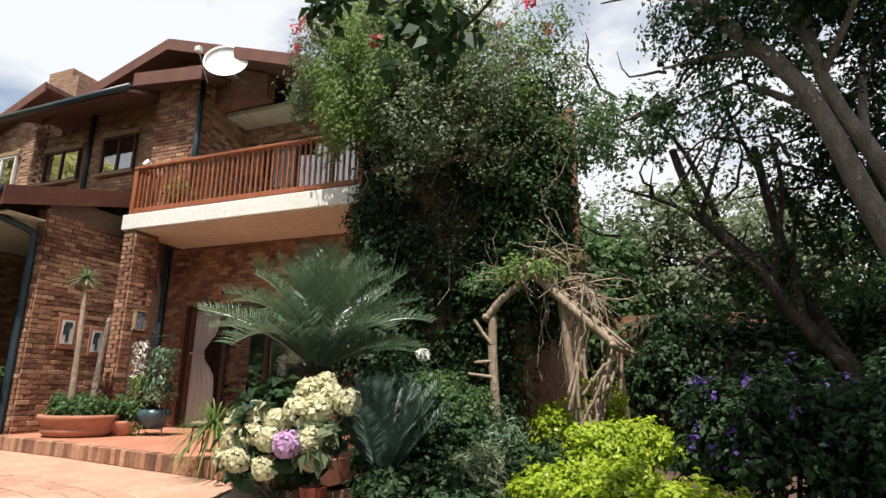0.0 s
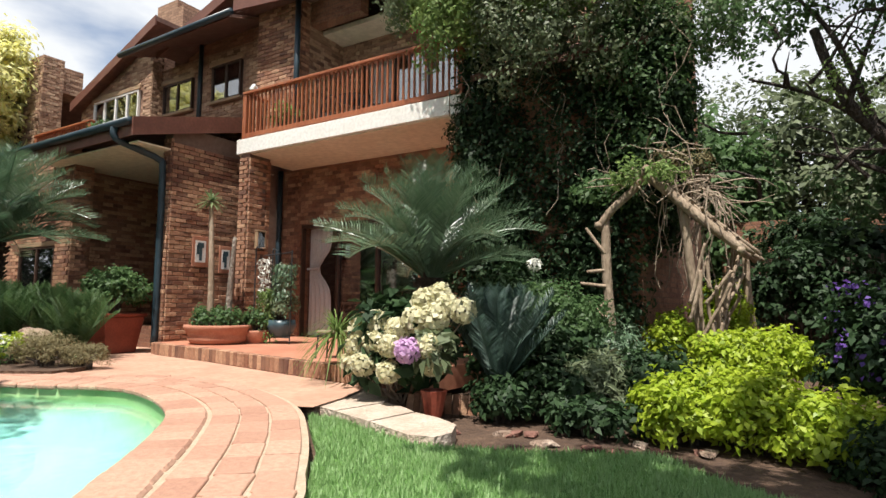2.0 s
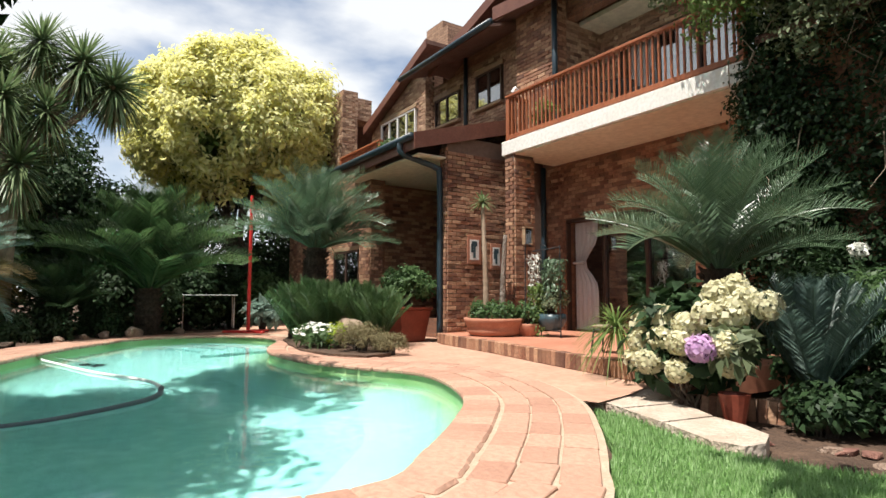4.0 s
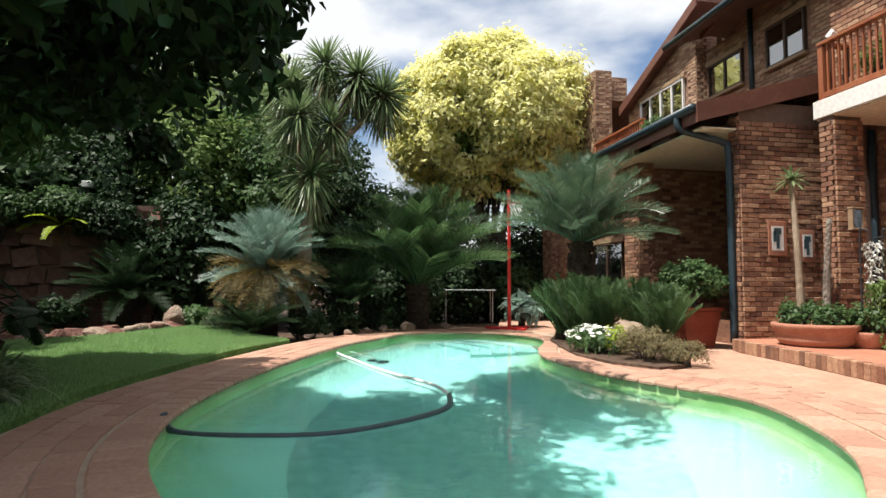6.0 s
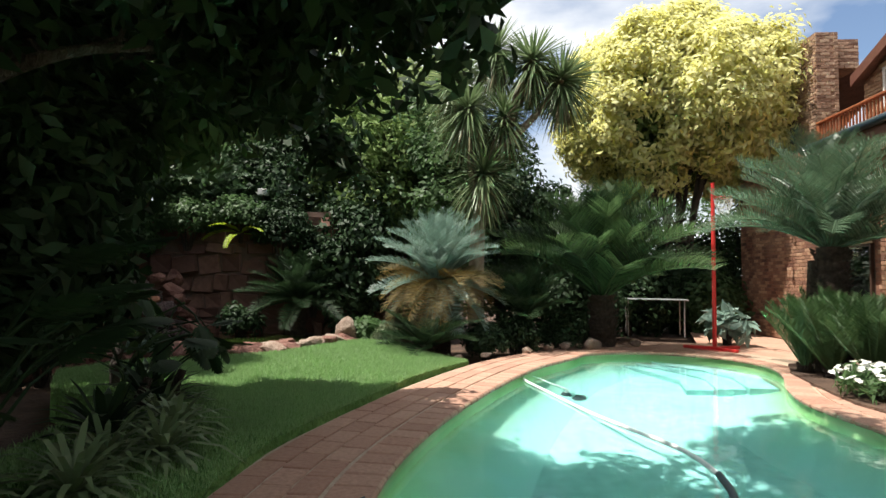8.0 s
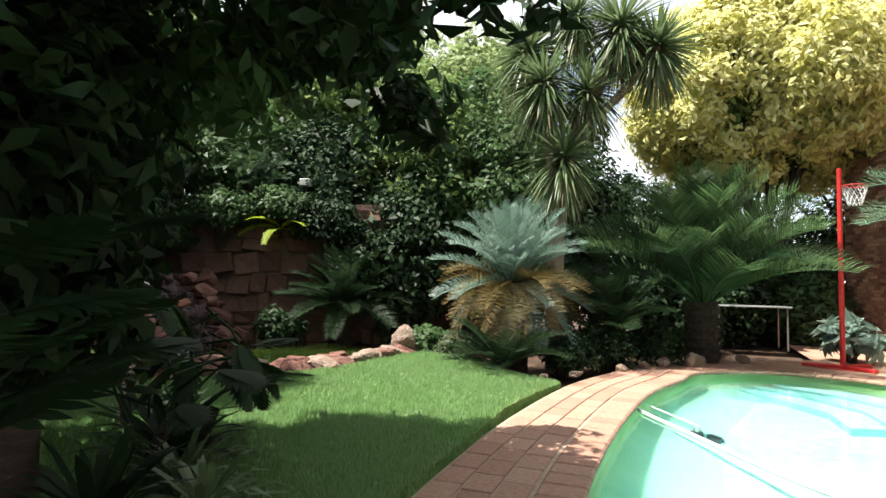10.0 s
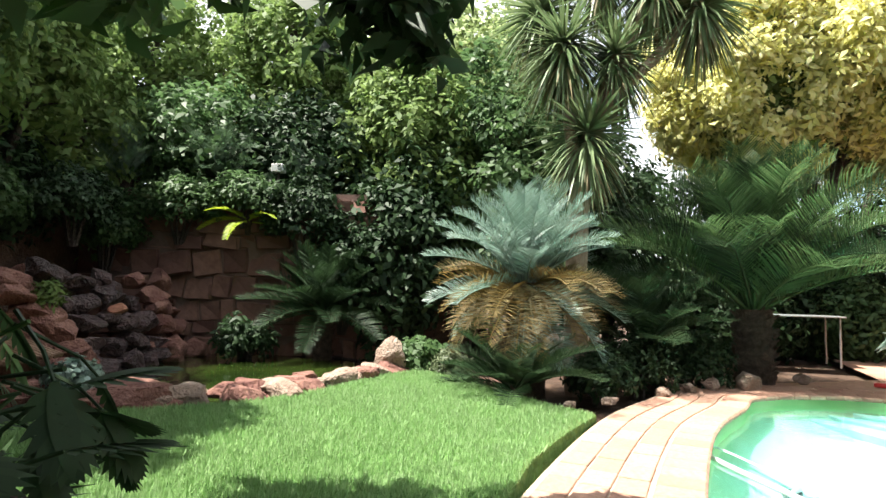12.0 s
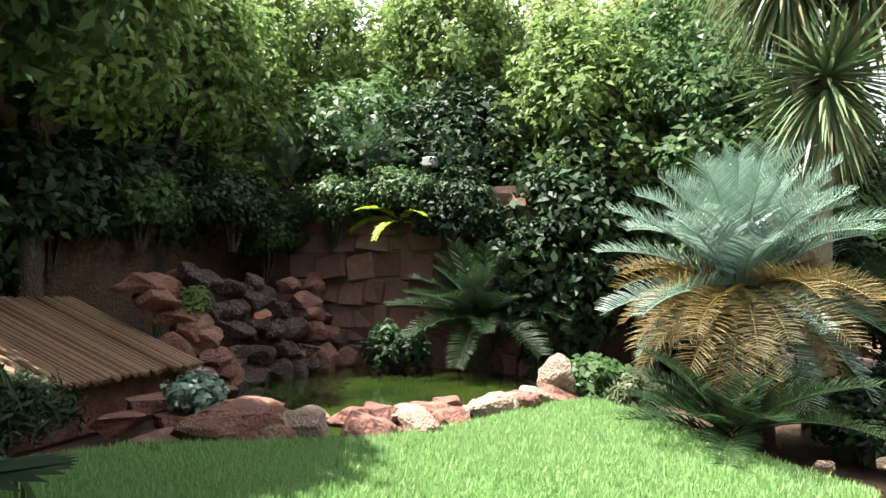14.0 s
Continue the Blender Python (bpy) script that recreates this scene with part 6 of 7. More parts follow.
# lighter leaf clumps among the dark ones: sunlit leaves given by colour
gt = tree("garden_tree", "old leaning garden tree with pale mottled trunks and sparse leaves", (0.35, 8.5, -0.16), ch, bark_m,
     [((1.6, 0.3, 8.0), (2.4, 1.6, 1.6), 380, 24, 0.3, L_dark, 0.13, 0.5, 0.3), ((-1.3, 1.0, 6.0), (1.2, 1.0, 0.9), 110, 20, 0.22, L_mid, 0.11, 0.5, 0.5), ((2.2, 1.2, 4.6), (1.4, 0.8, 1.6), 170, 22, 0.25, L_dark, 0.12, 0.5, 0.3), ((0.9, 1.4, 3.0), (1.6, 0.7, 0.8), 110, 22, 0.22, L_mid, 0.11, 0.5, 0.3), ((0.6, 1.0, 5.2), (1.3, 0.9, 0.7), 60, 18, 0.22, L_mid, 0.085, 0.5, 0.5),
      ((-0.1, -0.2, 7.6), (1.2, 1.0, 0.9), 70, 18, 0.25, L_dark, 0.09, 0.5, 0.4), ((2.8, 0.4, 6.8), (1.0, 1.0, 1.4), 110, 20, 0.25, L_dark, 0.09, 0.5, 0.3), ((2.2, -0.2, 3.0), (0.8, 0.7, 0.7), 30, 16, 0.18, L_light, 0.08, 0.5, 0.6),
      ((-0.3, 0.8, 4.3), (0.6, 0.6, 0.5), 22, 16, 0.18, L_light, 0.08, 0.5, 0.6), ((1.0, 0.8, 6.4), (1.9, 1.0, 1.1), 170, 20, 0.24, L_mid, 0.10, 0.5, 0.5), ((2.9, 0.9, 5.4), (1.0, 0.9, 1.6), 150, 20, 0.24, L_dark, 0.11, 0.5, 0.4), ((2.4, -1.5, 7.9), (2.5, 1.5, 1.1), 280, 26, 0.3, L_dark, 0.14, 0.5, 0.2)], seed=41)
mesh_ob("lower_limb", *low_limbs, darkbark_m, gt, "dark twisting lower limbs", smooth=True)
rnd = random.Random(77)
ch = []
for k in range(46):
    p = Vector((rnd.uniform(-1.6, 3.2), rnd.uniform(0.2, 1.6), rnd.uniform(2.6, 7.2)))
    pts = [p]
    d = Vector((rnd.uniform(-1, 1), rnd.uniform(-.4, .4), rnd.uniform(-.2, 1)))
    for j in range(5):
        d = (d + Vector((rnd.uniform(-.7, .7), rnd.uniform(-.4, .4), rnd.uniform(-.6, .6)))).normalized()
        pts.append(pts[-1] + d * rnd.uniform(0.15, 0.4))
    ch.append(tube_data(pts, [0.035, 0.03, 0.026, 0.02, 0.014, 0.006], 5))
mesh_ob("branch_mass", *join_data(ch), darkbark_m, gt, "thin dark twisting branches")

# overhanging sprig near the start of the walk
ch = branch_tree([(6.5, 0.5, -0.2), (6.2, 0.4, 3.0), (4.0, 0.2, 5.0), (1.0, 0, 4.9), (-1.6, 0, 4.3)], 0.2, [(0.75, (-0.2, 0.3, 5.6), 0.05), (0.85, (-1.2, -0.2, 5.2), 0.04), (0.95, (-2.6, 0.1, 4.35), 0.03), (0.98, (-2.1, 0.1, 3.75), 0.02), (0.6, (0.6, -2.4, 6.0), 0.06)], seed=7)
tree("overhanging_tree", "tree whose leafy branch hangs over the lawn", (0, 2.5, -0.16), ch, darkbark_m,
     [((-2.15, 0, 4.0), (0.42, 0.25, 0.42), 16, 12, 0.13, L_dark, 0.14, 0.6, 0.2), ((-2.9, 0, 4.42), (0.35, 0.25, 0.25), 8, 12, 0.13, L_dark, 0.14, 0.6, 0.2), ((1.6, -1.8, 6.4), (1.9, 1.5, 1.0), 260, 20, 0.3, L_dark, 0.2, 0.6, 0.2), ((4.0, -0.5, 6.0), (2.4, 2.0, 1.5), 240, 20, 0.3, L_dark, 0.2, 0.6, 0.3), ((0.0, -2.9, 6.3), (2.4, 1.3, 0.8), 190, 24, 0.3, L_dark, 0.2, 0.6, 0.2)], seed=43)


def wood_mass(name, label, c, r, mat, n, seed, leaf=0.16, cr=0.45, per=26):
    """A background tree: trunk, limbs and clumped crown."""
    rnd = random.Random(seed)
    base = (c[0], c[1], -0.16)
    h = c[2]
    ch = branch_tree([(0, 0, -0.3), (rnd.uniform(-.3, .3), 0, h * 0.5), (rnd.uniform(-.4, .4), 0, h + r[2] * 0.4)], 0.16 + 0.02 * r[0],
                     [(0.5 + 0.08 * k, (r[0] * 0.6 * math.cos(k * 1.3), r[1] * 0.6 * math.sin(k * 1.3), h + r[2] * 0.3), 0.07) for k in range(5)], seed=seed)
    return tree(name, label, base, ch, darkbark_m, [((0, 0, h), r, n, per, cr, mat, leaf, 0.5, 0.5)], seed=seed)


# wooded slope behind the arbour
for k, (x, y, z, r, m) in enumerate(((-2.2, 14.0, 3.2, (1.5, 1.3, 2.6), L_mid), (-0.2, 15.0, 3.6, (1.8, 1.4, 3.2), L_olive), (2.4, 15.5, 3.2, (2.0, 1.5, 3.0), L_olive), (5.2, 14.5, 3.4, (2.2, 1.6, 3.4), L_dark), (7.5, 12.0, 3.2, (2.2, 1.8, 3.4), L_dark), (0.8, 12.0, 1.2, (1.8, 0.8, 1.4), L_dark),
                                     (3.4, 11.5, 1.4, (1.8, 0.8, 1.6), L_dark), (5.2, 7.5, 1.5, (1.6, 1.5, 2.2), L_dark), (4.4, 5.5, 1.2, (1.3, 1.3, 1.8), L_dark), (-3.5, 22.0, 5.0, (3.0, 2.0, 4.0), L_olive), (2.5, 22.0, 5.0, (3.5, 2.0, 4.5), L_olive), (9.0, 20.0, 5.5, (3.5, 2.5, 5.0), L_mid), (9, 5, 3, (2, 2, 3.5), L_dark))):
    wood_mass("background_tree", "leafy tree on the slope behind the garden", (x, y, z), r, m, 330, 100 + k, leaf=0.2)
tagged(box("wall_boundary_right", (-2.0, 9.0, 13.0, 13.25, -0.2, 2.75), brick_x), "low brick boundary wall behind the arbour", "wall", kind="structure")
fence = thing("reed_fence", "reed screen behind the arbour, darkened for shade", "fence", (-1.6, 9.9, -0.16))
sl = part("reed", add_box(bmesh.new(), -0.02, 0.02, -0.012, 0.012, 0, 1.9), darkreed_m, fence)
for k in range(1, 70):
    share("reed", sl.data, fence, pose(k * 0.055, 0.02 * (k % 2), -0.03 * (k % 3)))

# creeper on screen and wall; its dark leaves also stand in for shade
for x, y, z, r in ((-0.5, 9.55, 1.0, (1.2, 0.35, 1.0)), (1.3, 9.5, 0.9, (1.1, 0.35, 0.9)), (3.0, 9.3, 1.0, (1.0, 0.5, 1.1)), (-0.2, 12.5, 2.2, (1.2, 0.4, 0.6)), (2.4, 12.5, 2.3, (1.4, 0.4, 0.7)), (5.2, 12.4, 2.2, (1.5, 0.4, 0.8))):
    bush("screen_creeper", "dark creeper tangled over the screen and wall", (x, y, z), r, L_dark, 190, 20, 0.16, 0.11, 0.5, "creeper", group="screen creepers")

# golden tree
ch = join_data([branch_tree([(0.2 * k, 0.15 * k, -0.2), (0.3 * k, 0.2 * k, 2.6), (0.7 * k, 0.5 * k, 5.6)], 0.16, [(0.6, (1.4 * k, 0.6, 6.0), 0.08), (0.7, (0.3, 1.3 * k, 6.2), 0.08), (0.5, (0.8 * k, -1.4, 5.0), 0.07)], seed=50 + k) for k in (-1, 0, 1)])
tree("golden_tree", "rounded golden-yellow privet tree above the pool end", (-21.6, 4.0, -0.16), ch, darkbark_m,
     [((0, 0, 6.9), (3.25, 3.35, 2.75), 640, 150, 0.50, L_gold, 0.19, 0.40, 0.84), ((0, 0, 6.4), (2.7, 2.8, 2.0), 260, 34, 0.4, L_light, 0.22, 0.45, 0.5)], seed=61)

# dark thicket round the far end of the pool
# low trees mostly get dark leaves, tall ones pale: sun and shade in colour
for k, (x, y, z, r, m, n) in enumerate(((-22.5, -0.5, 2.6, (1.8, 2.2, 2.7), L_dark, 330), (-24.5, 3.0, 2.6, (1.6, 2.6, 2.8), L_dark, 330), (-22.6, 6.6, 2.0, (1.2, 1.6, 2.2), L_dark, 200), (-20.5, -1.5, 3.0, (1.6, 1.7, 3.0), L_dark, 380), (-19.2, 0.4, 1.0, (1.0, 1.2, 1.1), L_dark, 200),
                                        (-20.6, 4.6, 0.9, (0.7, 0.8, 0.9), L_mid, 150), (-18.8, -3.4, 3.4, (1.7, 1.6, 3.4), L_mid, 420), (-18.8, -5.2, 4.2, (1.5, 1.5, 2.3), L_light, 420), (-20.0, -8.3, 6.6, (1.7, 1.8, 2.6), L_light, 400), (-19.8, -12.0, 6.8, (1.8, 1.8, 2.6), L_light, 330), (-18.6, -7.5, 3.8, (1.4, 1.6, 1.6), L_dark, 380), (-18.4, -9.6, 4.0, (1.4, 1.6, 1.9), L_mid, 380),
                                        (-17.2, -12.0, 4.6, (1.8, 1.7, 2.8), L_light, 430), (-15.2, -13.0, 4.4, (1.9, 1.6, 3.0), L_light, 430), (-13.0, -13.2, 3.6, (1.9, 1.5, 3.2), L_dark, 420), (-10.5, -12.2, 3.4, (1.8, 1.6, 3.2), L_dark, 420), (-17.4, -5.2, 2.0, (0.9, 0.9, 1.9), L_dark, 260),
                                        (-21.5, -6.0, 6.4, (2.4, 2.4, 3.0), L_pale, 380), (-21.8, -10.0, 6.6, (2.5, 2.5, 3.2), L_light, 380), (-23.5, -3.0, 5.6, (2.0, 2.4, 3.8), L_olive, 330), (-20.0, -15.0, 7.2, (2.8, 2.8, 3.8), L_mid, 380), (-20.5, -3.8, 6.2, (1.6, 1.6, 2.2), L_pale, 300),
                                        # (-20.9, 2.2) and (-21.6, 4.4) are added to darken the view behind the table
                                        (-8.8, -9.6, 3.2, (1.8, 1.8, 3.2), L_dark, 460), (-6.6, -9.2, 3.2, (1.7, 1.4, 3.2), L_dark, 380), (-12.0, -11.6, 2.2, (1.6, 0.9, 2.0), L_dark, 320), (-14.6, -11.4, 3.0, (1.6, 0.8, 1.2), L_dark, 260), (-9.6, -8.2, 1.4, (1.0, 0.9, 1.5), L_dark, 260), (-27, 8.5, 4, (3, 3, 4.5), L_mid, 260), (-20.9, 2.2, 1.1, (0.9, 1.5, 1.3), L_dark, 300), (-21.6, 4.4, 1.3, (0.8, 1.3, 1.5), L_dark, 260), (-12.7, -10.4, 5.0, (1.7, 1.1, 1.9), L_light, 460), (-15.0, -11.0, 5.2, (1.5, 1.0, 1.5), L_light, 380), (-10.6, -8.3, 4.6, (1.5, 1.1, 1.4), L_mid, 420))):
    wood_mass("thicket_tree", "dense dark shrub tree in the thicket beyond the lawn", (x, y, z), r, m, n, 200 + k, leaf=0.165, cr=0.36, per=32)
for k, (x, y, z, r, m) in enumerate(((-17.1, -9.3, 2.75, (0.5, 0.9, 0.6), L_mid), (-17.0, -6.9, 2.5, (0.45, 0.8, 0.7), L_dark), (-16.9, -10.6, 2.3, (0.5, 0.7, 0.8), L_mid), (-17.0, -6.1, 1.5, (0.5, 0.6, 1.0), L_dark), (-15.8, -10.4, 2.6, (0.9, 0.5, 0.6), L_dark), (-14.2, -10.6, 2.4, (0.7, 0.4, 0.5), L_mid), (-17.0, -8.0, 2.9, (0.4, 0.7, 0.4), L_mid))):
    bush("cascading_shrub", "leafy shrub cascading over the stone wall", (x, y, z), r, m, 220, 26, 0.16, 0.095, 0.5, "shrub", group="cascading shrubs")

# big cycads round the far lawn
cycad("dark_cycad", "large dark cycad with long arching fronds", (-16.2, 0.55, -0.16), 1.25, 0.28, mid_fr, 72, (6, 86), 1.4, seed=21)
cycad("blue_cycad", "blue-green cycad with a skirt of browning fronds", (-14.75, -2.95, -0.1), 1.5, 0.26, blue_fr, 60, (10, 88), 1.14, seed=22, skirt=((brown_fr, dull_fr, brown_fr, blue_fr[0], dull_fr), 72))
cycad("low_cycad", "low dark cycad at the lawn edge", (-13.95, -3.1, 0.0), 0.12, 0.12, dark_fr, 22, (-2, 40), 0.62, seed=23)
cycad("pond_cycad", "dark cycad drooping over the pond", (-16.75, -6.35, -0.1), 1.0, 0.16, dark_fr, 44, (-35, 75), 0.72, seed=24)
cycad("thicket_cycad", "dark green cycad in the thicket", (-15.6, -1.2, -0.1), 0.7, 0.18, dark_fr, 30, (0, 70), 0.7, seed=25)
cycad("bank_cycad", "cycad leaning from the rock bank", (-17.6, -8.8, 3.1), 0.3, 0.14, sago_fr, 26, (-10, 70), 0.75, seed=26)
cycad("bank_cycad", "feathery cycad on the rock bank", (-17.3, -10.6, 3.0), 0.3, 0.14, sago_fr, 22, (10, 80), 0.8, seed=27)
fern_fr = frond_mesh("fern_frond", 0.95, 30, 0.13, L_lime, 0.9, 0.03, 0.2, np.random.default_rng(60))
cycad("bank_fern", "yellow-green fern hanging from the rock wall", (-16.95, -7.9, 2.35), 0.1, 0.05, [fern_fr], 7, (-35, 20), 1.0, seed=28, category="fern")

# tree yucca
yu = thing("tree_yucca", "many-headed tree yucca with drooping strap leaves", "yucca", (-15.4, -2.2, -0.16))
yh = [strap_head("yucca_head", 170, 0.95, 0.05, L_strap, 0.12, np.random.default_rng(70 + k), 0.22) for k in range(2)]
ysk = strap_head("yucca_skirt", 150, 1.0, 0.045, L_strap, -0.75, np.random.default_rng(75), 0.55)
ydr = strap_head("yucca_dead_skirt", 70, 0.85, 0.04, L_heather, -0.95, np.random.default_rng(76), 0.6)
ych = []
for k, (pts, r, sc) in enumerate((([(0, 0, -0.1), (-0.05, 0.0, 2.2), (0.0, 0.2, 3.8), (-0.1, 0.7, 5.0), (-0.1, 1.15, 6.2)], 0.17, 1.0), ([(0, 0.0, 3.0), (0.05, -0.15, 4.2), (0.0, -0.2, 5.15)], 0.11, 1.0),
                                 ([(-0.1, 0.0, 2.0), (-0.05, 0.1, 2.9), (0.1, 0.12, 3.75)], 0.09, 0.95), ([(0, 0.2, 3.6), (-0.1, 0.5, 4.4), (-0.1, 0.55, 5.0)], 0.09, 0.9), ([(0, 0.4, 4.2), (0, 1.2, 5.0), (0, 1.75, 5.75)], 0.09, 0.95),
                                 ([(0, 0.1, 3.4), (-0.5, -0.3, 4.8), (-0.7, -0.5, 6.0)], 0.09, 1.0), ([(0, 0.6, 4.6), (-0.4, 0.5, 5.6), (-0.5, 0.4, 6.6)], 0.08, 0.95))):
    cp = curve_pts(pts, 5)
    ych.append(tube_data(cp, [r * (1 - 0.35 * i / (len(cp) - 1)) for i in range(len(cp))], 9, wob=0.08, rng=random.Random(k)))
    x, y, z = pts[-1]
    share("leaf_head", yh[k % 2], yu, pose(x, y, z, 10 * k % 20, 8 * k % 18, 50 * k) @ Matrix.Scale(sc, 4))
    share("leaf_skirt", ysk, yu, pose(x, y, z - 0.12, 0, 0, 70 * k) @ Matrix.Scale(sc * 0.92, 4))
    share("dead_leaf_skirt", ydr, yu, pose(x, y, z - 0.3, 0, 0, 20 * k) @ Matrix.Scale(sc * 0.9, 4))
mesh_ob("trunk", *join_data(ych), pole_m, yu, smooth=True)

# ---- pond, rocks, reed roof ----
edge = [(-12.35, -6.85), (-12.05, -6.7), (-12.15, -6.25), (-12.25, -5.75), (-12.7, -5.5), (-13.05, -5.35), (-13.5, -5.15), (-13.9, -4.95), (-14.25, -4.9), (-14.6, -4.75), (-12.0, -6.5), (-12.9, -5.6), (-13.7, -5.2), (-11.75, -6.6)]
for k, (x, y) in enumerate(edge):
    big = k in (0, 1, 13)
    rock("edge_rock", "jagged red-brown rock on the pond edge" if big or k % 2 else "pale weathered rock on the pond edge", (x, y, left_h(x, y) + 0.0), (0.56 if big else 0.36, 0.36 if big else 0.26, 0.21 if big else 0.17), rock_m if big or k % 2 else pale_rock_m, 20 + k, group="pond edge rocks", flat=0.75)
rock("edge_rock", "tall pale rock at the pond corner", (-14.75, -4.75, 0.28), (0.26, 0.22, 0.32), pale_rock_m, 40, group="pond edge rocks")
rnd = random.Random(33)
for k in range(34):
    row = k // 7
    x = -13.75 - 0.32 * (k % 7) - 0.05 * row + rnd.uniform(-.12, .12)
    rock("waterfall_rock", "wet dark rock of the pond waterfall", (x, -8.75 - 0.16 * row + rnd.uniform(-.1, .1), 0.1 + 0.3 * row + rnd.uniform(-.08, .08)), (rnd.uniform(0.2, 0.36), 0.28, rnd.uniform(0.14, 0.24)), dark_rock_m, 50 + k, group="waterfall rocks")
for k in range(30):
    row = k // 5
    left = k % 5 < 3
    x = (-13.4 - 0.22 * (k % 5) if left else -16.05 - 0.4 * (k % 5 - 3)) + rnd.uniform(-.2, .2)
    rock("bank_rock", "red-brown rock stacked beside the waterfall", (x, -8.6 - 0.16 * row + rnd.uniform(-.1, .1), 0.08 + 0.25 * row + rnd.uniform(-.09, .09)), (rnd.uniform(0.2, 0.38), 0.3, rnd.uniform(0.13, 0.27)), rock_m, 300 + k, group="bank rocks")
for k in range(18):
    t = k / 17
    x, y = -12.0 - 2.6 * t, -6.75 + 2.0 * min(1, t * 1.35) ** 0.8
    rock("edge_rock", "small broken rock on the pond edge", (x + rnd.uniform(-.12, .12), y - 0.12 + rnd.uniform(-.12, .12), left_h(x, y) + rnd.uniform(-0.03, 0.05)), (rnd.uniform(0.18, 0.32), rnd.uniform(0.15, 0.26), rnd.uniform(0.09, 0.16)), pale_rock_m if k % 3 == 0 else rock_m, 340 + k, group="pond edge rocks", flat=0.6)
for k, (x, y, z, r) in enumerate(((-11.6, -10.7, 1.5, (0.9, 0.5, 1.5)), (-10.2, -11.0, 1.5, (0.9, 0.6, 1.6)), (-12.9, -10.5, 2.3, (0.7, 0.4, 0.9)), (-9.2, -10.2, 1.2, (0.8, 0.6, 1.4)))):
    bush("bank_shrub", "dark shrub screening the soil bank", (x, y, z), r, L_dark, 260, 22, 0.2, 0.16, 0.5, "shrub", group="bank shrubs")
fishy = tagged(rock("orange_rock", "", (-14.45, -8.55, 0.92), (0.17, 0.1, 0.09), terracotta_m, 71), "small orange ornament on the waterfall ledge", "ornament")
koi = mesh_ob("pond_float", *tube_data([(-14.05, -6.2, 0.05), (-13.85, -6.05, 0.055), (-13.65, -5.95, 0.05)], [0.02, 0.05, 0.015], 8), L_gold)
tagged(koi, "yellow float lying in the pond water", "float")
bush("pale_succulent", "pale blue-green succulent on the pond rocks", (-12.35, -7.55, 0.28), (0.24, 0.3, 0.22), L_blue, 60, 14, 0.08, 0.07, 0.7, "plant", stems=False)
bush("pond_plant", "bright green leafy plant at the pond corner", (-15.0, -4.35, 0.32), (0.42, 0.34, 0.25), L_mid, 90, 16, 0.1, 0.11, 0.5, "plant")
bush("pond_plant", "pale striped grass at the lawn corner", (-14.55, -3.9, 0.25), (0.32, 0.26, 0.2), L_olive, 60, 16, 0.1, 0.12, 0.2, "plant")
bush("pond_plant", "dark fern at the pond back wall", (-16.4, -7.6, 0.35), (0.5, 0.5, 0.45), L_dark, 90, 16, 0.12, 0.12, 0.4, "plant")
bush("pond_plant", "green fern on the waterfall rocks", (-13.75, -9.05, 1.05), (0.18, 0.16, 0.3), L_light, 30, 14, 0.08, 0.1, 0.3, "plant", stems=False)

# stone wall at the back of the pond, stone by stone
swl = thing("wall_pond", "red-brown dry stone wall behind the pond", "wall", kind="structure")
box("backing", (-18.2, -17.19, -11.5, -5.5, -0.6, 3.0), mortar_m, swl)
bpst = []
for k in range(3):
    bm = bmesh.new()
    add_box(bm, -0.10, 0.10, -0.5, 0.5, -0.5, 0.5, 0.06)
    for v in bm.verts:
        v.co += Vector((noise.noise(v.co * 2 + Vector((k, 0, 0))), noise.noise(v.co * 2 + Vector((0, k, 5))), noise.noise(v.co * 2 + Vector((9, 0, k))))) * 0.17
    me = bpy.data.meshes.new("stone")
    bm.to_mesh(me)
    bm.free()
    me.materials.append(piece_mat("wall_stone_%d" % k, (0.10, 0.043, 0.032), (0.17, 0.08, 0.056), (0.25, 0.135, 0.095), 0.9, 9))
    bpst.append(me)
rnd = random.Random(9)
z = 0.0
while z < 2.7:
    h = rnd.uniform(0.24, 0.5)
    y = -11.4
    while y < -5.6:
        w = rnd.uniform(0.22, 0.7)
        share("stone", rnd.choice(bpst), swl, pose(-17.22 + rnd.uniform(-.06, .05), y + w / 2, z + h / 2 + rnd.uniform(-.03, .03), rnd.uniform(-9, 9), rnd.uniform(-5, 5), rnd.uniform(-6, 6)) @ Matrix.Diagonal((1, w - 0.03, h - 0.03, 1)))
        y += w
    z += h
slab_poly("bank_soil", [(-28, -18), (-9, -18), (-9, -12.0), (-13.0, -10.6), (-17.3, -11.4), (-17.3, -5.5), (-19, -4.0), (-28, -4)], -0.17, 2.9, soil_m)
tagged(bpy.data.objects["bank_soil"], "raised soil bank behind the stone wall", "ground", kind="structure")
whb = tagged(box("white_box", (-17.35, -17.15, -7.6, -7.38, 3.42, 3.57), whitepaint_m, bev=0.01), "small white electrical box on the bank", "box")
mesh_ob("post", *tube_data([(-17.25, -7.49, 2.5), (-17.25, -7.49, 3.42)], [0.03, 0.03], 6), darkbark_m, whb)

rr_ = thing("reed_shelter", "low shelter with a sloping brown reed roof on stone", "shelter", (-12.45, -9.65, -0.06), 8)
box("stone_base", (-0.7, 1.6, -0.8, 1.0, -0.1, 0.48), rock_m, rr_, 0.04)
rm = mesh_ob("reed", *tube_data([(0, 1.3, 0.46), (0, -0.6, 1.15)], [0.028, 0.024], 6), reed_m, rr_)
rm.matrix_basis = pose(-0.72, 0, 0)
rnd = random.Random(5)
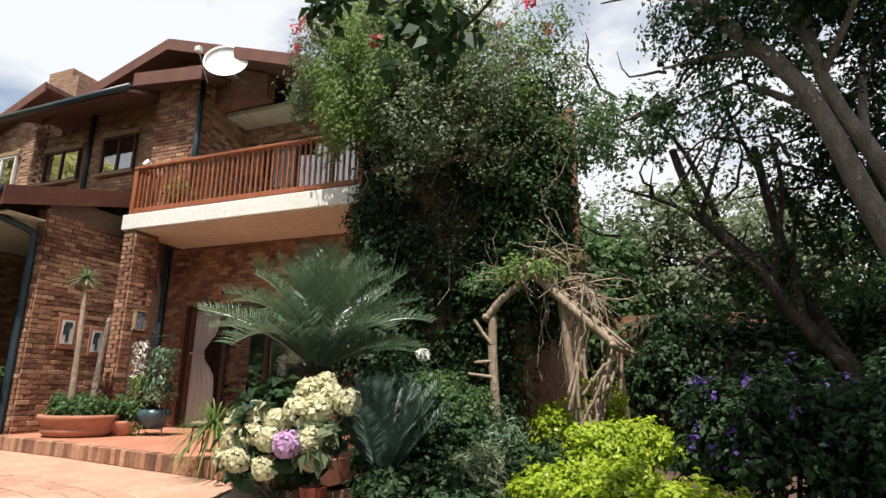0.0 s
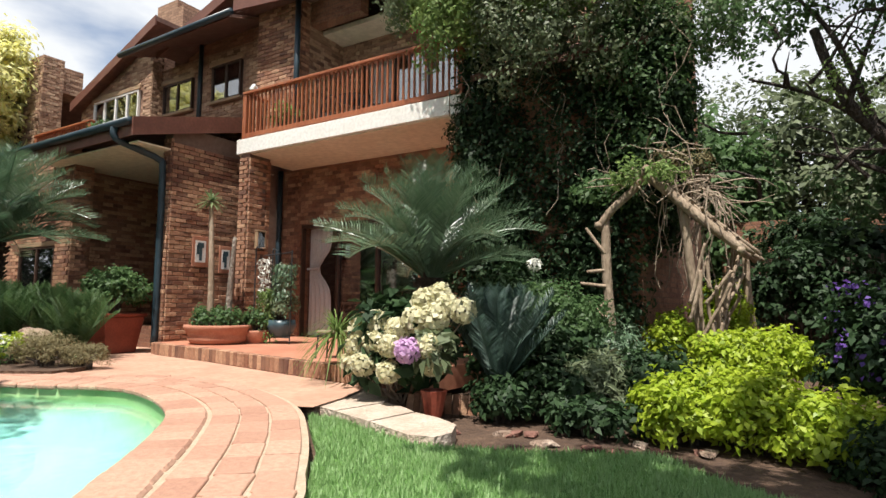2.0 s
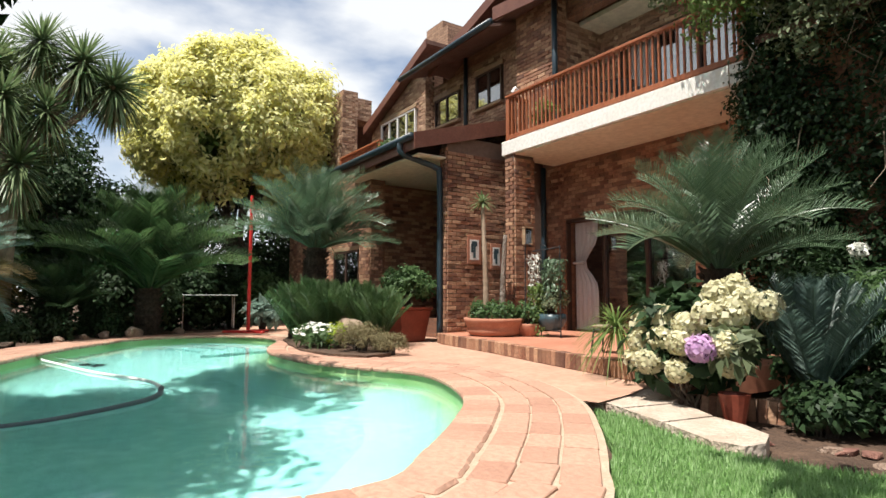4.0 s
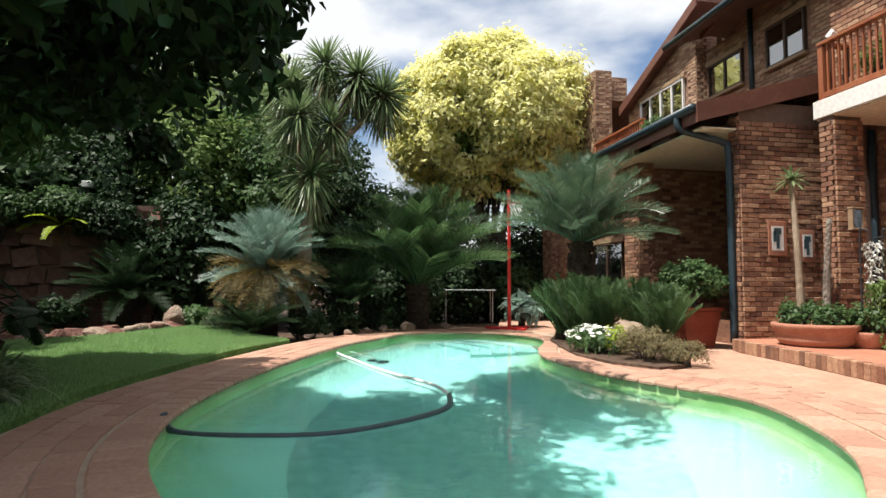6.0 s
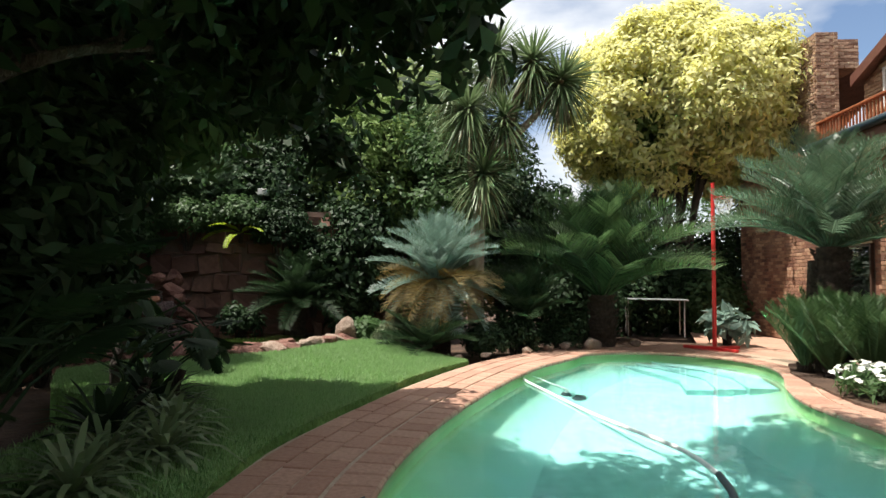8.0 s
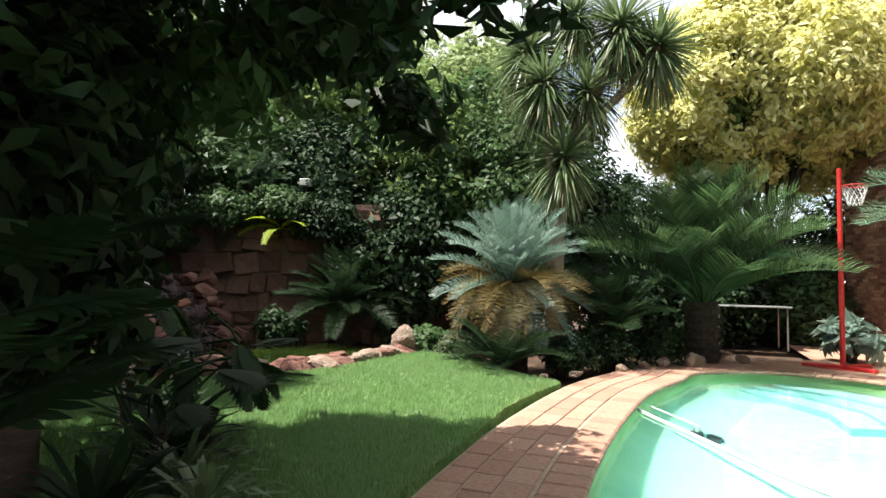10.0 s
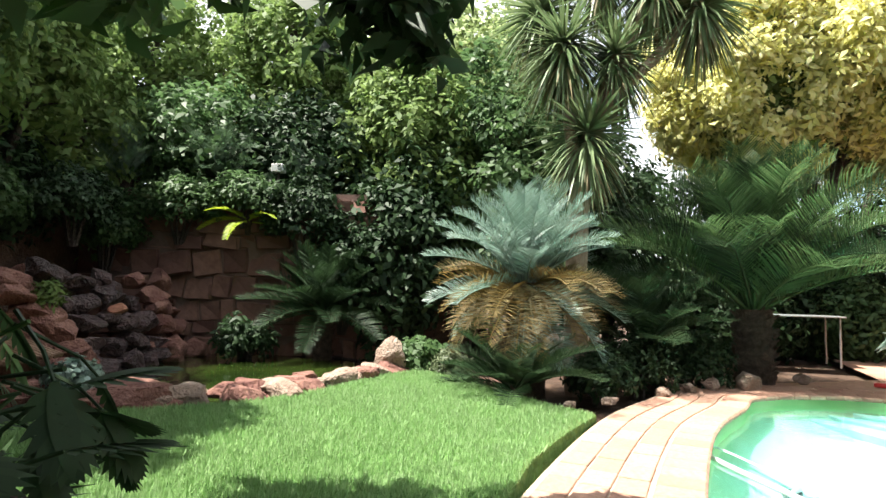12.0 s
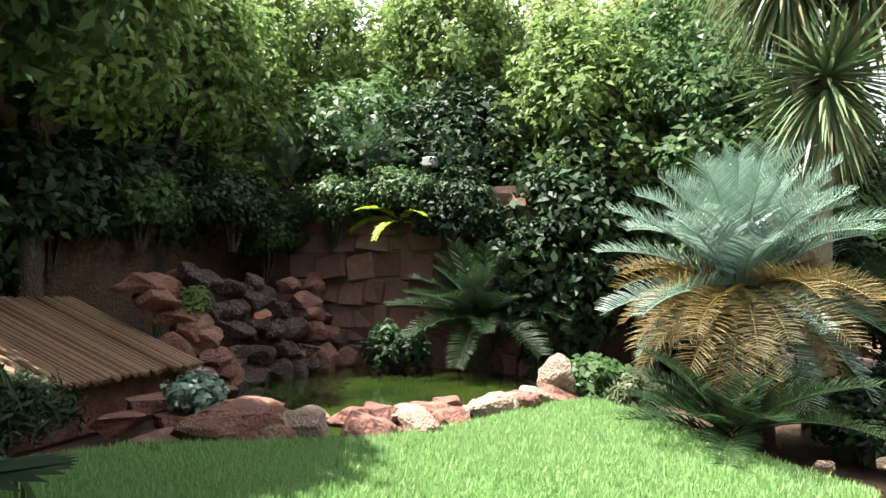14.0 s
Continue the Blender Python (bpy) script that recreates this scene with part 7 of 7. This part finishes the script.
for k in range(1, 56):
    share("reed", rm.data, rr_, pose(-0.72 + k * 0.043, rnd.uniform(-0.06, 0.04), 0.012 * (k % 2)))
box("beam", (-0.7, 1.6, 1.0, 1.08, 0.42, 0.50), darkbark_m, rr_, 0.01)
bush("dark_shrub", "dark feathery shrub below the reed shelter", (-11.0, -8.1, 0.3), (0.55, 0.45, 0.32), L_dark, 160, 22, 0.1, 0.1, 0.2, "shrub")
for k, (x, y) in enumerate(((-11.75, -7.25), (-12.25, -7.5), (-11.85, -7.85), (-12.4, -8.05))):
    rock("ramp_stone", "flat red-brown stone of the ramp to the shelter", (x, y, 0.05 + 0.04 * k), (0.36, 0.3, 0.16), rock_m, 400 + k, group="ramp stones", flat=0.35)
rock("bank_ball", "round grey stone ball on the bank", (-13.6, -10.9, 1.9), (0.15, 0.15, 0.15), pale_rock_m, 80)

# rocks and plants along the pool's far edge
for k, (x, y, r) in enumerate(((-15.55, 0.2, 0.26), (-15.3, -0.4, 0.16), (-15.0, -0.75, 0.13), (-14.6, -1.2, 0.12), (-16.3, 1.3, 0.15), (-13.6, -2.5, 0.1), (-13.9, -2.0, 0.12))):
    rock("border_stone", "rounded tan stone along the paving edge", (x, y, -0.02 + r * 0.4), (r, r, r * 0.75), pale_rock_m, 90 + k, group="border stones")
for k, (x, y, z, r) in enumerate(((-15.2, -1.4, 0.25, (0.5, 0.5, 0.45)), (-15.9, -0.4, 0.25, (0.6, 0.5, 0.5)), (-14.6, -2.0, 0.2, (0.45, 0.4, 0.35)))):
    bush("border_shrub", "dark low shrub along the paving edge", (x, y, z), r, L_dark, 150, 18, 0.12, 0.09, 0.4, "shrub", group="border shrubs")
bush("variegated_plant", "white-variegated broad-leaved plant by the post", (-17.0, 3.5, 0.4), (0.5, 0.4, 0.4), L_blue, 36, 8, 0.15, 0.28, 0.45, "plant")

# agapanthus clump and split-leaf plants on the path's shady side
aga = strap_head("agapanthus_leaves", 90, 0.55, 0.035, L_strap, 0.3, np.random.default_rng(81), 0.75)
agd = strap_head("agapanthus_dark", 60, 0.6, 0.06, L_dark, 0.3, np.random.default_rng(82), 0.5)
for k, (x, y) in enumerate(((-7.35, -4.35), (-7.9, -4.55), (-8.3, -4.9), (-7.1, -4.6), (-8.7, -5.2), (-6.6, -4.45), (-7.7, -5.0), (-6.2, -4.9), (-9.1, -5.5), (-5.7, -4.5))):
    o = thing("agapanthus", "clump of drooping strap leaves beside the path", "plant", (x, y, 0.05), group="agapanthus clumps")
    share("leaves", agd if k in (4, 6, 8) else aga, o, pose(0, 0, 0.05, 0, 0, 40 * k) @ Matrix.Scale(1.3, 4))


def split_leaf_mesh(name, L, mat):
    """A broad leaf cut into fingers."""
    verts, faces = [], []
    n = 9
    verts += [(0, 0, 0), (L * 0.5, 0, 0.05 * L), (L, 0, -0.12 * L)]
    for s in (1, -1):
        for k in range(n):
            t = (k + 0.3) / n
            x0 = L * (0.06 + 0.86 * t)
            w = L * (0.50 * math.sin(math.pi * (0.18 + 0.75 * t)))
            a = radians(70 - 62 * t)
            d = Vector((math.cos(a), s * math.sin(a), -0.14))
            p = Vector((x0, 0, 0.05 * L * math.sin(math.pi * t)))
            side = Vector((-math.sin(a) * s * s, s * math.cos(a) * 1.0, 0)) * (L * 0.05)
            o = len(verts)
            verts += [p - side, p + side, p + d * w * 0.6 + side * 1.15, p + d * w, p + d * w * 0.6 - side * 1.15]
            faces.append((o, o + 1, o + 2, o + 3, o + 4))
    o = len(verts)
    for k in range(8):
        t = k / 7
        hw = L * 0.13 * math.sin(math.pi * (0.1 + 0.85 * t))
        verts += [(L * t, hw, 0.05 * L * math.sin(math.pi * t)), (L * t, -hw, 0.05 * L * math.sin(math.pi * t))]
    for k in range(7):
        a = o + 2 * k
        faces.append((a, a + 2, a + 3, a + 1))
    v, f = tube_data([(-L * 1.2, 0, -L * 0.7), (-L * 0.4, 0, -0.12 * L), (0, 0, 0)], [0.014, 0.011, 0.009], 5)
    oo = len(verts)
    verts += [tuple(q) for q in v]
    faces += [tuple(i + oo for i in q) for q in f]
    me = bpy.data.meshes.new(name)
    me.from_pydata([tuple(v) for v in verts[0:]], [], faces)
    me.materials.append(mat)
    return me


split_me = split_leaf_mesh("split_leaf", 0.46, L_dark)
# lighter green for every few leaves: sunlight put into the colour
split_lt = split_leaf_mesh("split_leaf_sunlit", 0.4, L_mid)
rnd = random.Random(15)
for k, (x, y, n, h, s) in enumerate(((-6.3, -5.2, 16, 0.9, 1.0), (-7.2, -5.6, 16, 1.2, 1.0), (-8.45, -5.15, 16, 0.55, 0.75), (-5.2, -5.3, 16, 1.0, 1.1), (-6.6, -6.4, 18, 1.9, 1.1), (-4.2, -5.4, 12, 0.9, 1.0), (-8.0, -6.6, 16, 1.8, 1.0), (-8.95, -5.1, 12, 0.55, 0.7), (-9.3, -5.95, 12, 0.85, 0.7))):
    o = thing("split_leaf_philodendron", "split-leaf philodendron with broad dark fingered leaves", "philodendron", (x, y, 0.0), group="philodendrons")
    mesh_ob("stem", *tube_data([(0, 0, -0.1), (0.05, 0, h * 0.5), (0, 0.05, h * 0.8)], [0.06, 0.05, 0.04], 7), darkbark_m, o)
    for j in range(n):
        az = j * 137.5 + rnd.uniform(-15, 15)
        el = rnd.uniform(-25, 25) if k < 7 else rnd.uniform(35, 70)
        out = 0.75 * s if k < 7 else 0.32
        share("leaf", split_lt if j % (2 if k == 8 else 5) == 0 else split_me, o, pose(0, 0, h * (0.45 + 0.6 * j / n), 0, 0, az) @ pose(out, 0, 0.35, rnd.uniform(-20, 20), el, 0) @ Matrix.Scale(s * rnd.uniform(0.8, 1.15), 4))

# the shady tree over the path
ch = join_data([
    branch_tree([(0, 0, -0.3), (0.2, 0.3, 1.2), (-0.5, 0.5, 2.3), (-1.6, 0.6, 3.2), (-3.0, 0.8, 3.9)], 0.2, [(0.55, (-1.3, 1.5, 3.0), 0.07), (0.7, (-3.2, 1.6, 3.4), 0.06), (0.6, (-1.8, -0.8, 4.6), 0.08), (0.85, (-4.2, 1.9, 3.2), 0.04), (0.8, (-3.8, 0.7, 3.3), 0.04)], seed=91),
    branch_tree([(0, 0, -0.3), (0.6, 0.1, 1.5), (1.2, 0.3, 2.8), (1.6, 0.8, 4.2)], 0.17, [(0.6, (0.2, 1.4, 3.6), 0.07), (0.8, (2.8, 1.6, 4.2), 0.06), (0.7, (1.0, -1.0, 4.8), 0.07), (0.85, (-1.6, 3.4, 6.1), 0.07)], seed=92)])
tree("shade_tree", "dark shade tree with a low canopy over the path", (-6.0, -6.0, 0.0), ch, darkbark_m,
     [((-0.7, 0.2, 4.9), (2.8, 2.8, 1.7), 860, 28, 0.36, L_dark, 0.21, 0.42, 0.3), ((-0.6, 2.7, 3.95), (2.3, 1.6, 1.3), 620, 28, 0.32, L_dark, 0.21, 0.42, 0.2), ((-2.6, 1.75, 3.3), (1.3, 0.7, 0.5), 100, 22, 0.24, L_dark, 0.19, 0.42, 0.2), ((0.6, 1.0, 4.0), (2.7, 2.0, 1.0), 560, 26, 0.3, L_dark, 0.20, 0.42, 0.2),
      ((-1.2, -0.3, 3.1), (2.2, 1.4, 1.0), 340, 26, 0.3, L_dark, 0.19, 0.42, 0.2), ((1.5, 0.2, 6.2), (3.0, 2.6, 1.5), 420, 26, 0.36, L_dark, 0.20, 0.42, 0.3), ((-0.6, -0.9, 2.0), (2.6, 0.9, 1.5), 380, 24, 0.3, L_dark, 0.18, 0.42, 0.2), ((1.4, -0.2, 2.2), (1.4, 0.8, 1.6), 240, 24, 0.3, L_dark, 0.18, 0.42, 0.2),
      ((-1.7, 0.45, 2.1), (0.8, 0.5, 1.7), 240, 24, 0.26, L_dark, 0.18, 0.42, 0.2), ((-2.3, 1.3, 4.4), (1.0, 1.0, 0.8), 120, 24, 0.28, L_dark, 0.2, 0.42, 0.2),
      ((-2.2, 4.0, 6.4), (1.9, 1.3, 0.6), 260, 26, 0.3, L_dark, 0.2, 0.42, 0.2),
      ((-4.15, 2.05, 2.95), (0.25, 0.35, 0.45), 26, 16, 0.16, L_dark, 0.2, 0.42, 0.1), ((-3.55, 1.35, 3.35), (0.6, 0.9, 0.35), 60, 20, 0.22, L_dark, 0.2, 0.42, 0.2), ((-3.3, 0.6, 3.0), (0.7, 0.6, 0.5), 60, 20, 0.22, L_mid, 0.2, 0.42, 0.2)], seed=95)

# ---- edging, paver pieces ----
def bed_edge():
    ob = thing("edging_bricks", "row of upright edging bricks along the flower bed", "edging", (0, 0, 0))
    me = part("brick", add_box(bmesh.new(), -0.035, 0.035, -0.05, 0.05, -0.05, 0.16, 0.008), brick_piece, ob)
    me.matrix_basis = pose(-4.0, 3.72, -0.14, 5, 8, 30)
    rnd = random.Random(3)
    for k in range(1, 12):
        share("brick", me.data, ob, pose(-4.0 + 0.075 * k, 3.72 + 0.025 * k, -0.14, rnd.uniform(-10, 10), rnd.uniform(-14, 14), 20 + rnd.uniform(-20, 20)))


bed_edge()
rnd = random.Random(44)
for k in range(13):
    r = rnd.uniform(0.05, 0.13)
    rock("edging_stone", "flat stone sunk along the flower bed", (-3.4 + 0.19 * k + rnd.uniform(-.1, .1), 3.1 + 0.02 * k + rnd.uniform(-.12, .2), -0.155), (r * 1.5, r, 0.05), rock_m if k % 3 else pale_rock_m, 120 + k, group="edging stones", detail=1, flat=0.5)
flag_m = plain("pale_flagstone", (0.47, 0.37, 0.29), (0.60, 0.50, 0.41), 4.0, 0.85, 0.7, 0.02)
for lp in ([(-4.85, 3.0), (-5.0, 4.2), (-4.5, 4.15), (-4.1, 3.42), (-4.2, 2.82)], [(-4.17, 2.8), (-4.06, 3.4), (-3.82, 3.32), (-3.58, 3.17), (-3.62, 2.85), (-3.66, 2.62)], [(-3.62, 2.6), (-3.54, 3.14), (-3.25, 3.05), (-2.98, 2.88), (-2.86, 2.6), (-2.9, 2.42), (-3.1, 2.38)]):
    tagged(slab_poly("stone_slab", lp, -0.17, -0.045, flag_m), "flat pale stone slab beside the lawn", "paving slab")

# terrace edge: a row of upright bricks
terr = bpy.data.objects["terrace_floor"]
sb = bmesh.new()
add_box(sb, -0.052, 0.052, -0.02, 0.11, -0.115, 0.085, 0.008)
sold_me = bpy.data.meshes.new("edge_brick")
sb.to_mesh(sold_me)
sb.free()
sold_me.materials.append(brick_piece)
ep = [Vector((x, y, 0)) for x, y in terrace_loop[0:6]]
rnd = random.Random(8)
for i in range(len(ep) - 1):
    d = ep[i + 1] - ep[i]
    n = int(d.length / 0.113)
    for k in range(n):
        p = ep[i] + d * ((k + 0.5) / n)
        share("edge_brick", sold_me, terr, pose(p.x, p.y, 0.092, 0, 0, math.degrees(math.atan2(d.y, d.x))) @ pose(0, -0.03, rnd.uniform(-.003, .003), rnd.uniform(-2, 2), 0, 0))

# coping and paver rings round the pool
cb = bmesh.new()
add_box(cb, -0.118, 0.118, -0.15, 0.17, -0.06, 0.0, 0.018)
cope_me = bpy.data.meshes.new("coping_brick")
cb.to_mesh(cope_me)
cb.free()
cope_me.materials.append(paver_m)
rnd = random.Random(19)
lp = even_loop(offset_loop(POOL, 0.12), 0.243)
for k in range(len(lp)):
    a, b = lp[k - 1], lp[(k + 1) % len(lp)]
    share("coping_brick", cope_me, paving, pose(lp[k][0], lp[k][1], 0.004 + rnd.uniform(-.002, .002), 0, 0, math.degrees(math.atan2(b[1] - a[1], b[0] - a[0]))))
cb = bmesh.new()
add_box(cb, -0.168, 0.168, -0.105, 0.105, -0.03, 0.0, 0.006)
pav_me = bpy.data.meshes.new("paver")
cb.to_mesh(pav_me)
pav_data = ([v.co.copy() for v in cb.verts], [[v.index for v in f.verts] for f in cb.faces])
cb.free()
pav_me.materials.append(paver_m)
far_chunks, n_near = [], 0
for r in range(3):
    lp = even_loop(offset_loop(POOL, 0.41 + 0.228 * r), 0.352)
    sh = r % 2
    for k in range(len(lp)):
        a, b = lp[k - 1], lp[(k + 1) % len(lp)]
        x, y = lp[k]
        if sh:
            x, y = (x + b[0]) / 2, (y + b[1]) / 2
        if y > 2.9 and x < -8.6:
            continue
        m = pose(x, y, -0.003 + rnd.uniform(-.003, .002), 0, 0, math.degrees(math.atan2(b[1] - a[1], b[0] - a[0])) + rnd.uniform(-0.8, 0.8))
        if (y > 0.0 and x > -7.2) or (y < -2.2 and -12 < x < -6.5 and n_near < 150):
            share("paver", pav_me, paving, m)
            n_near += 1
        else:
            far_chunks.append(([m @ v for v in pav_data[0]], pav_data[1]))
if far_chunks:
    fo = mesh_ob("paver_field", *join_data(far_chunks), paver_m, paving)
    fo["kind"] = "stuff"
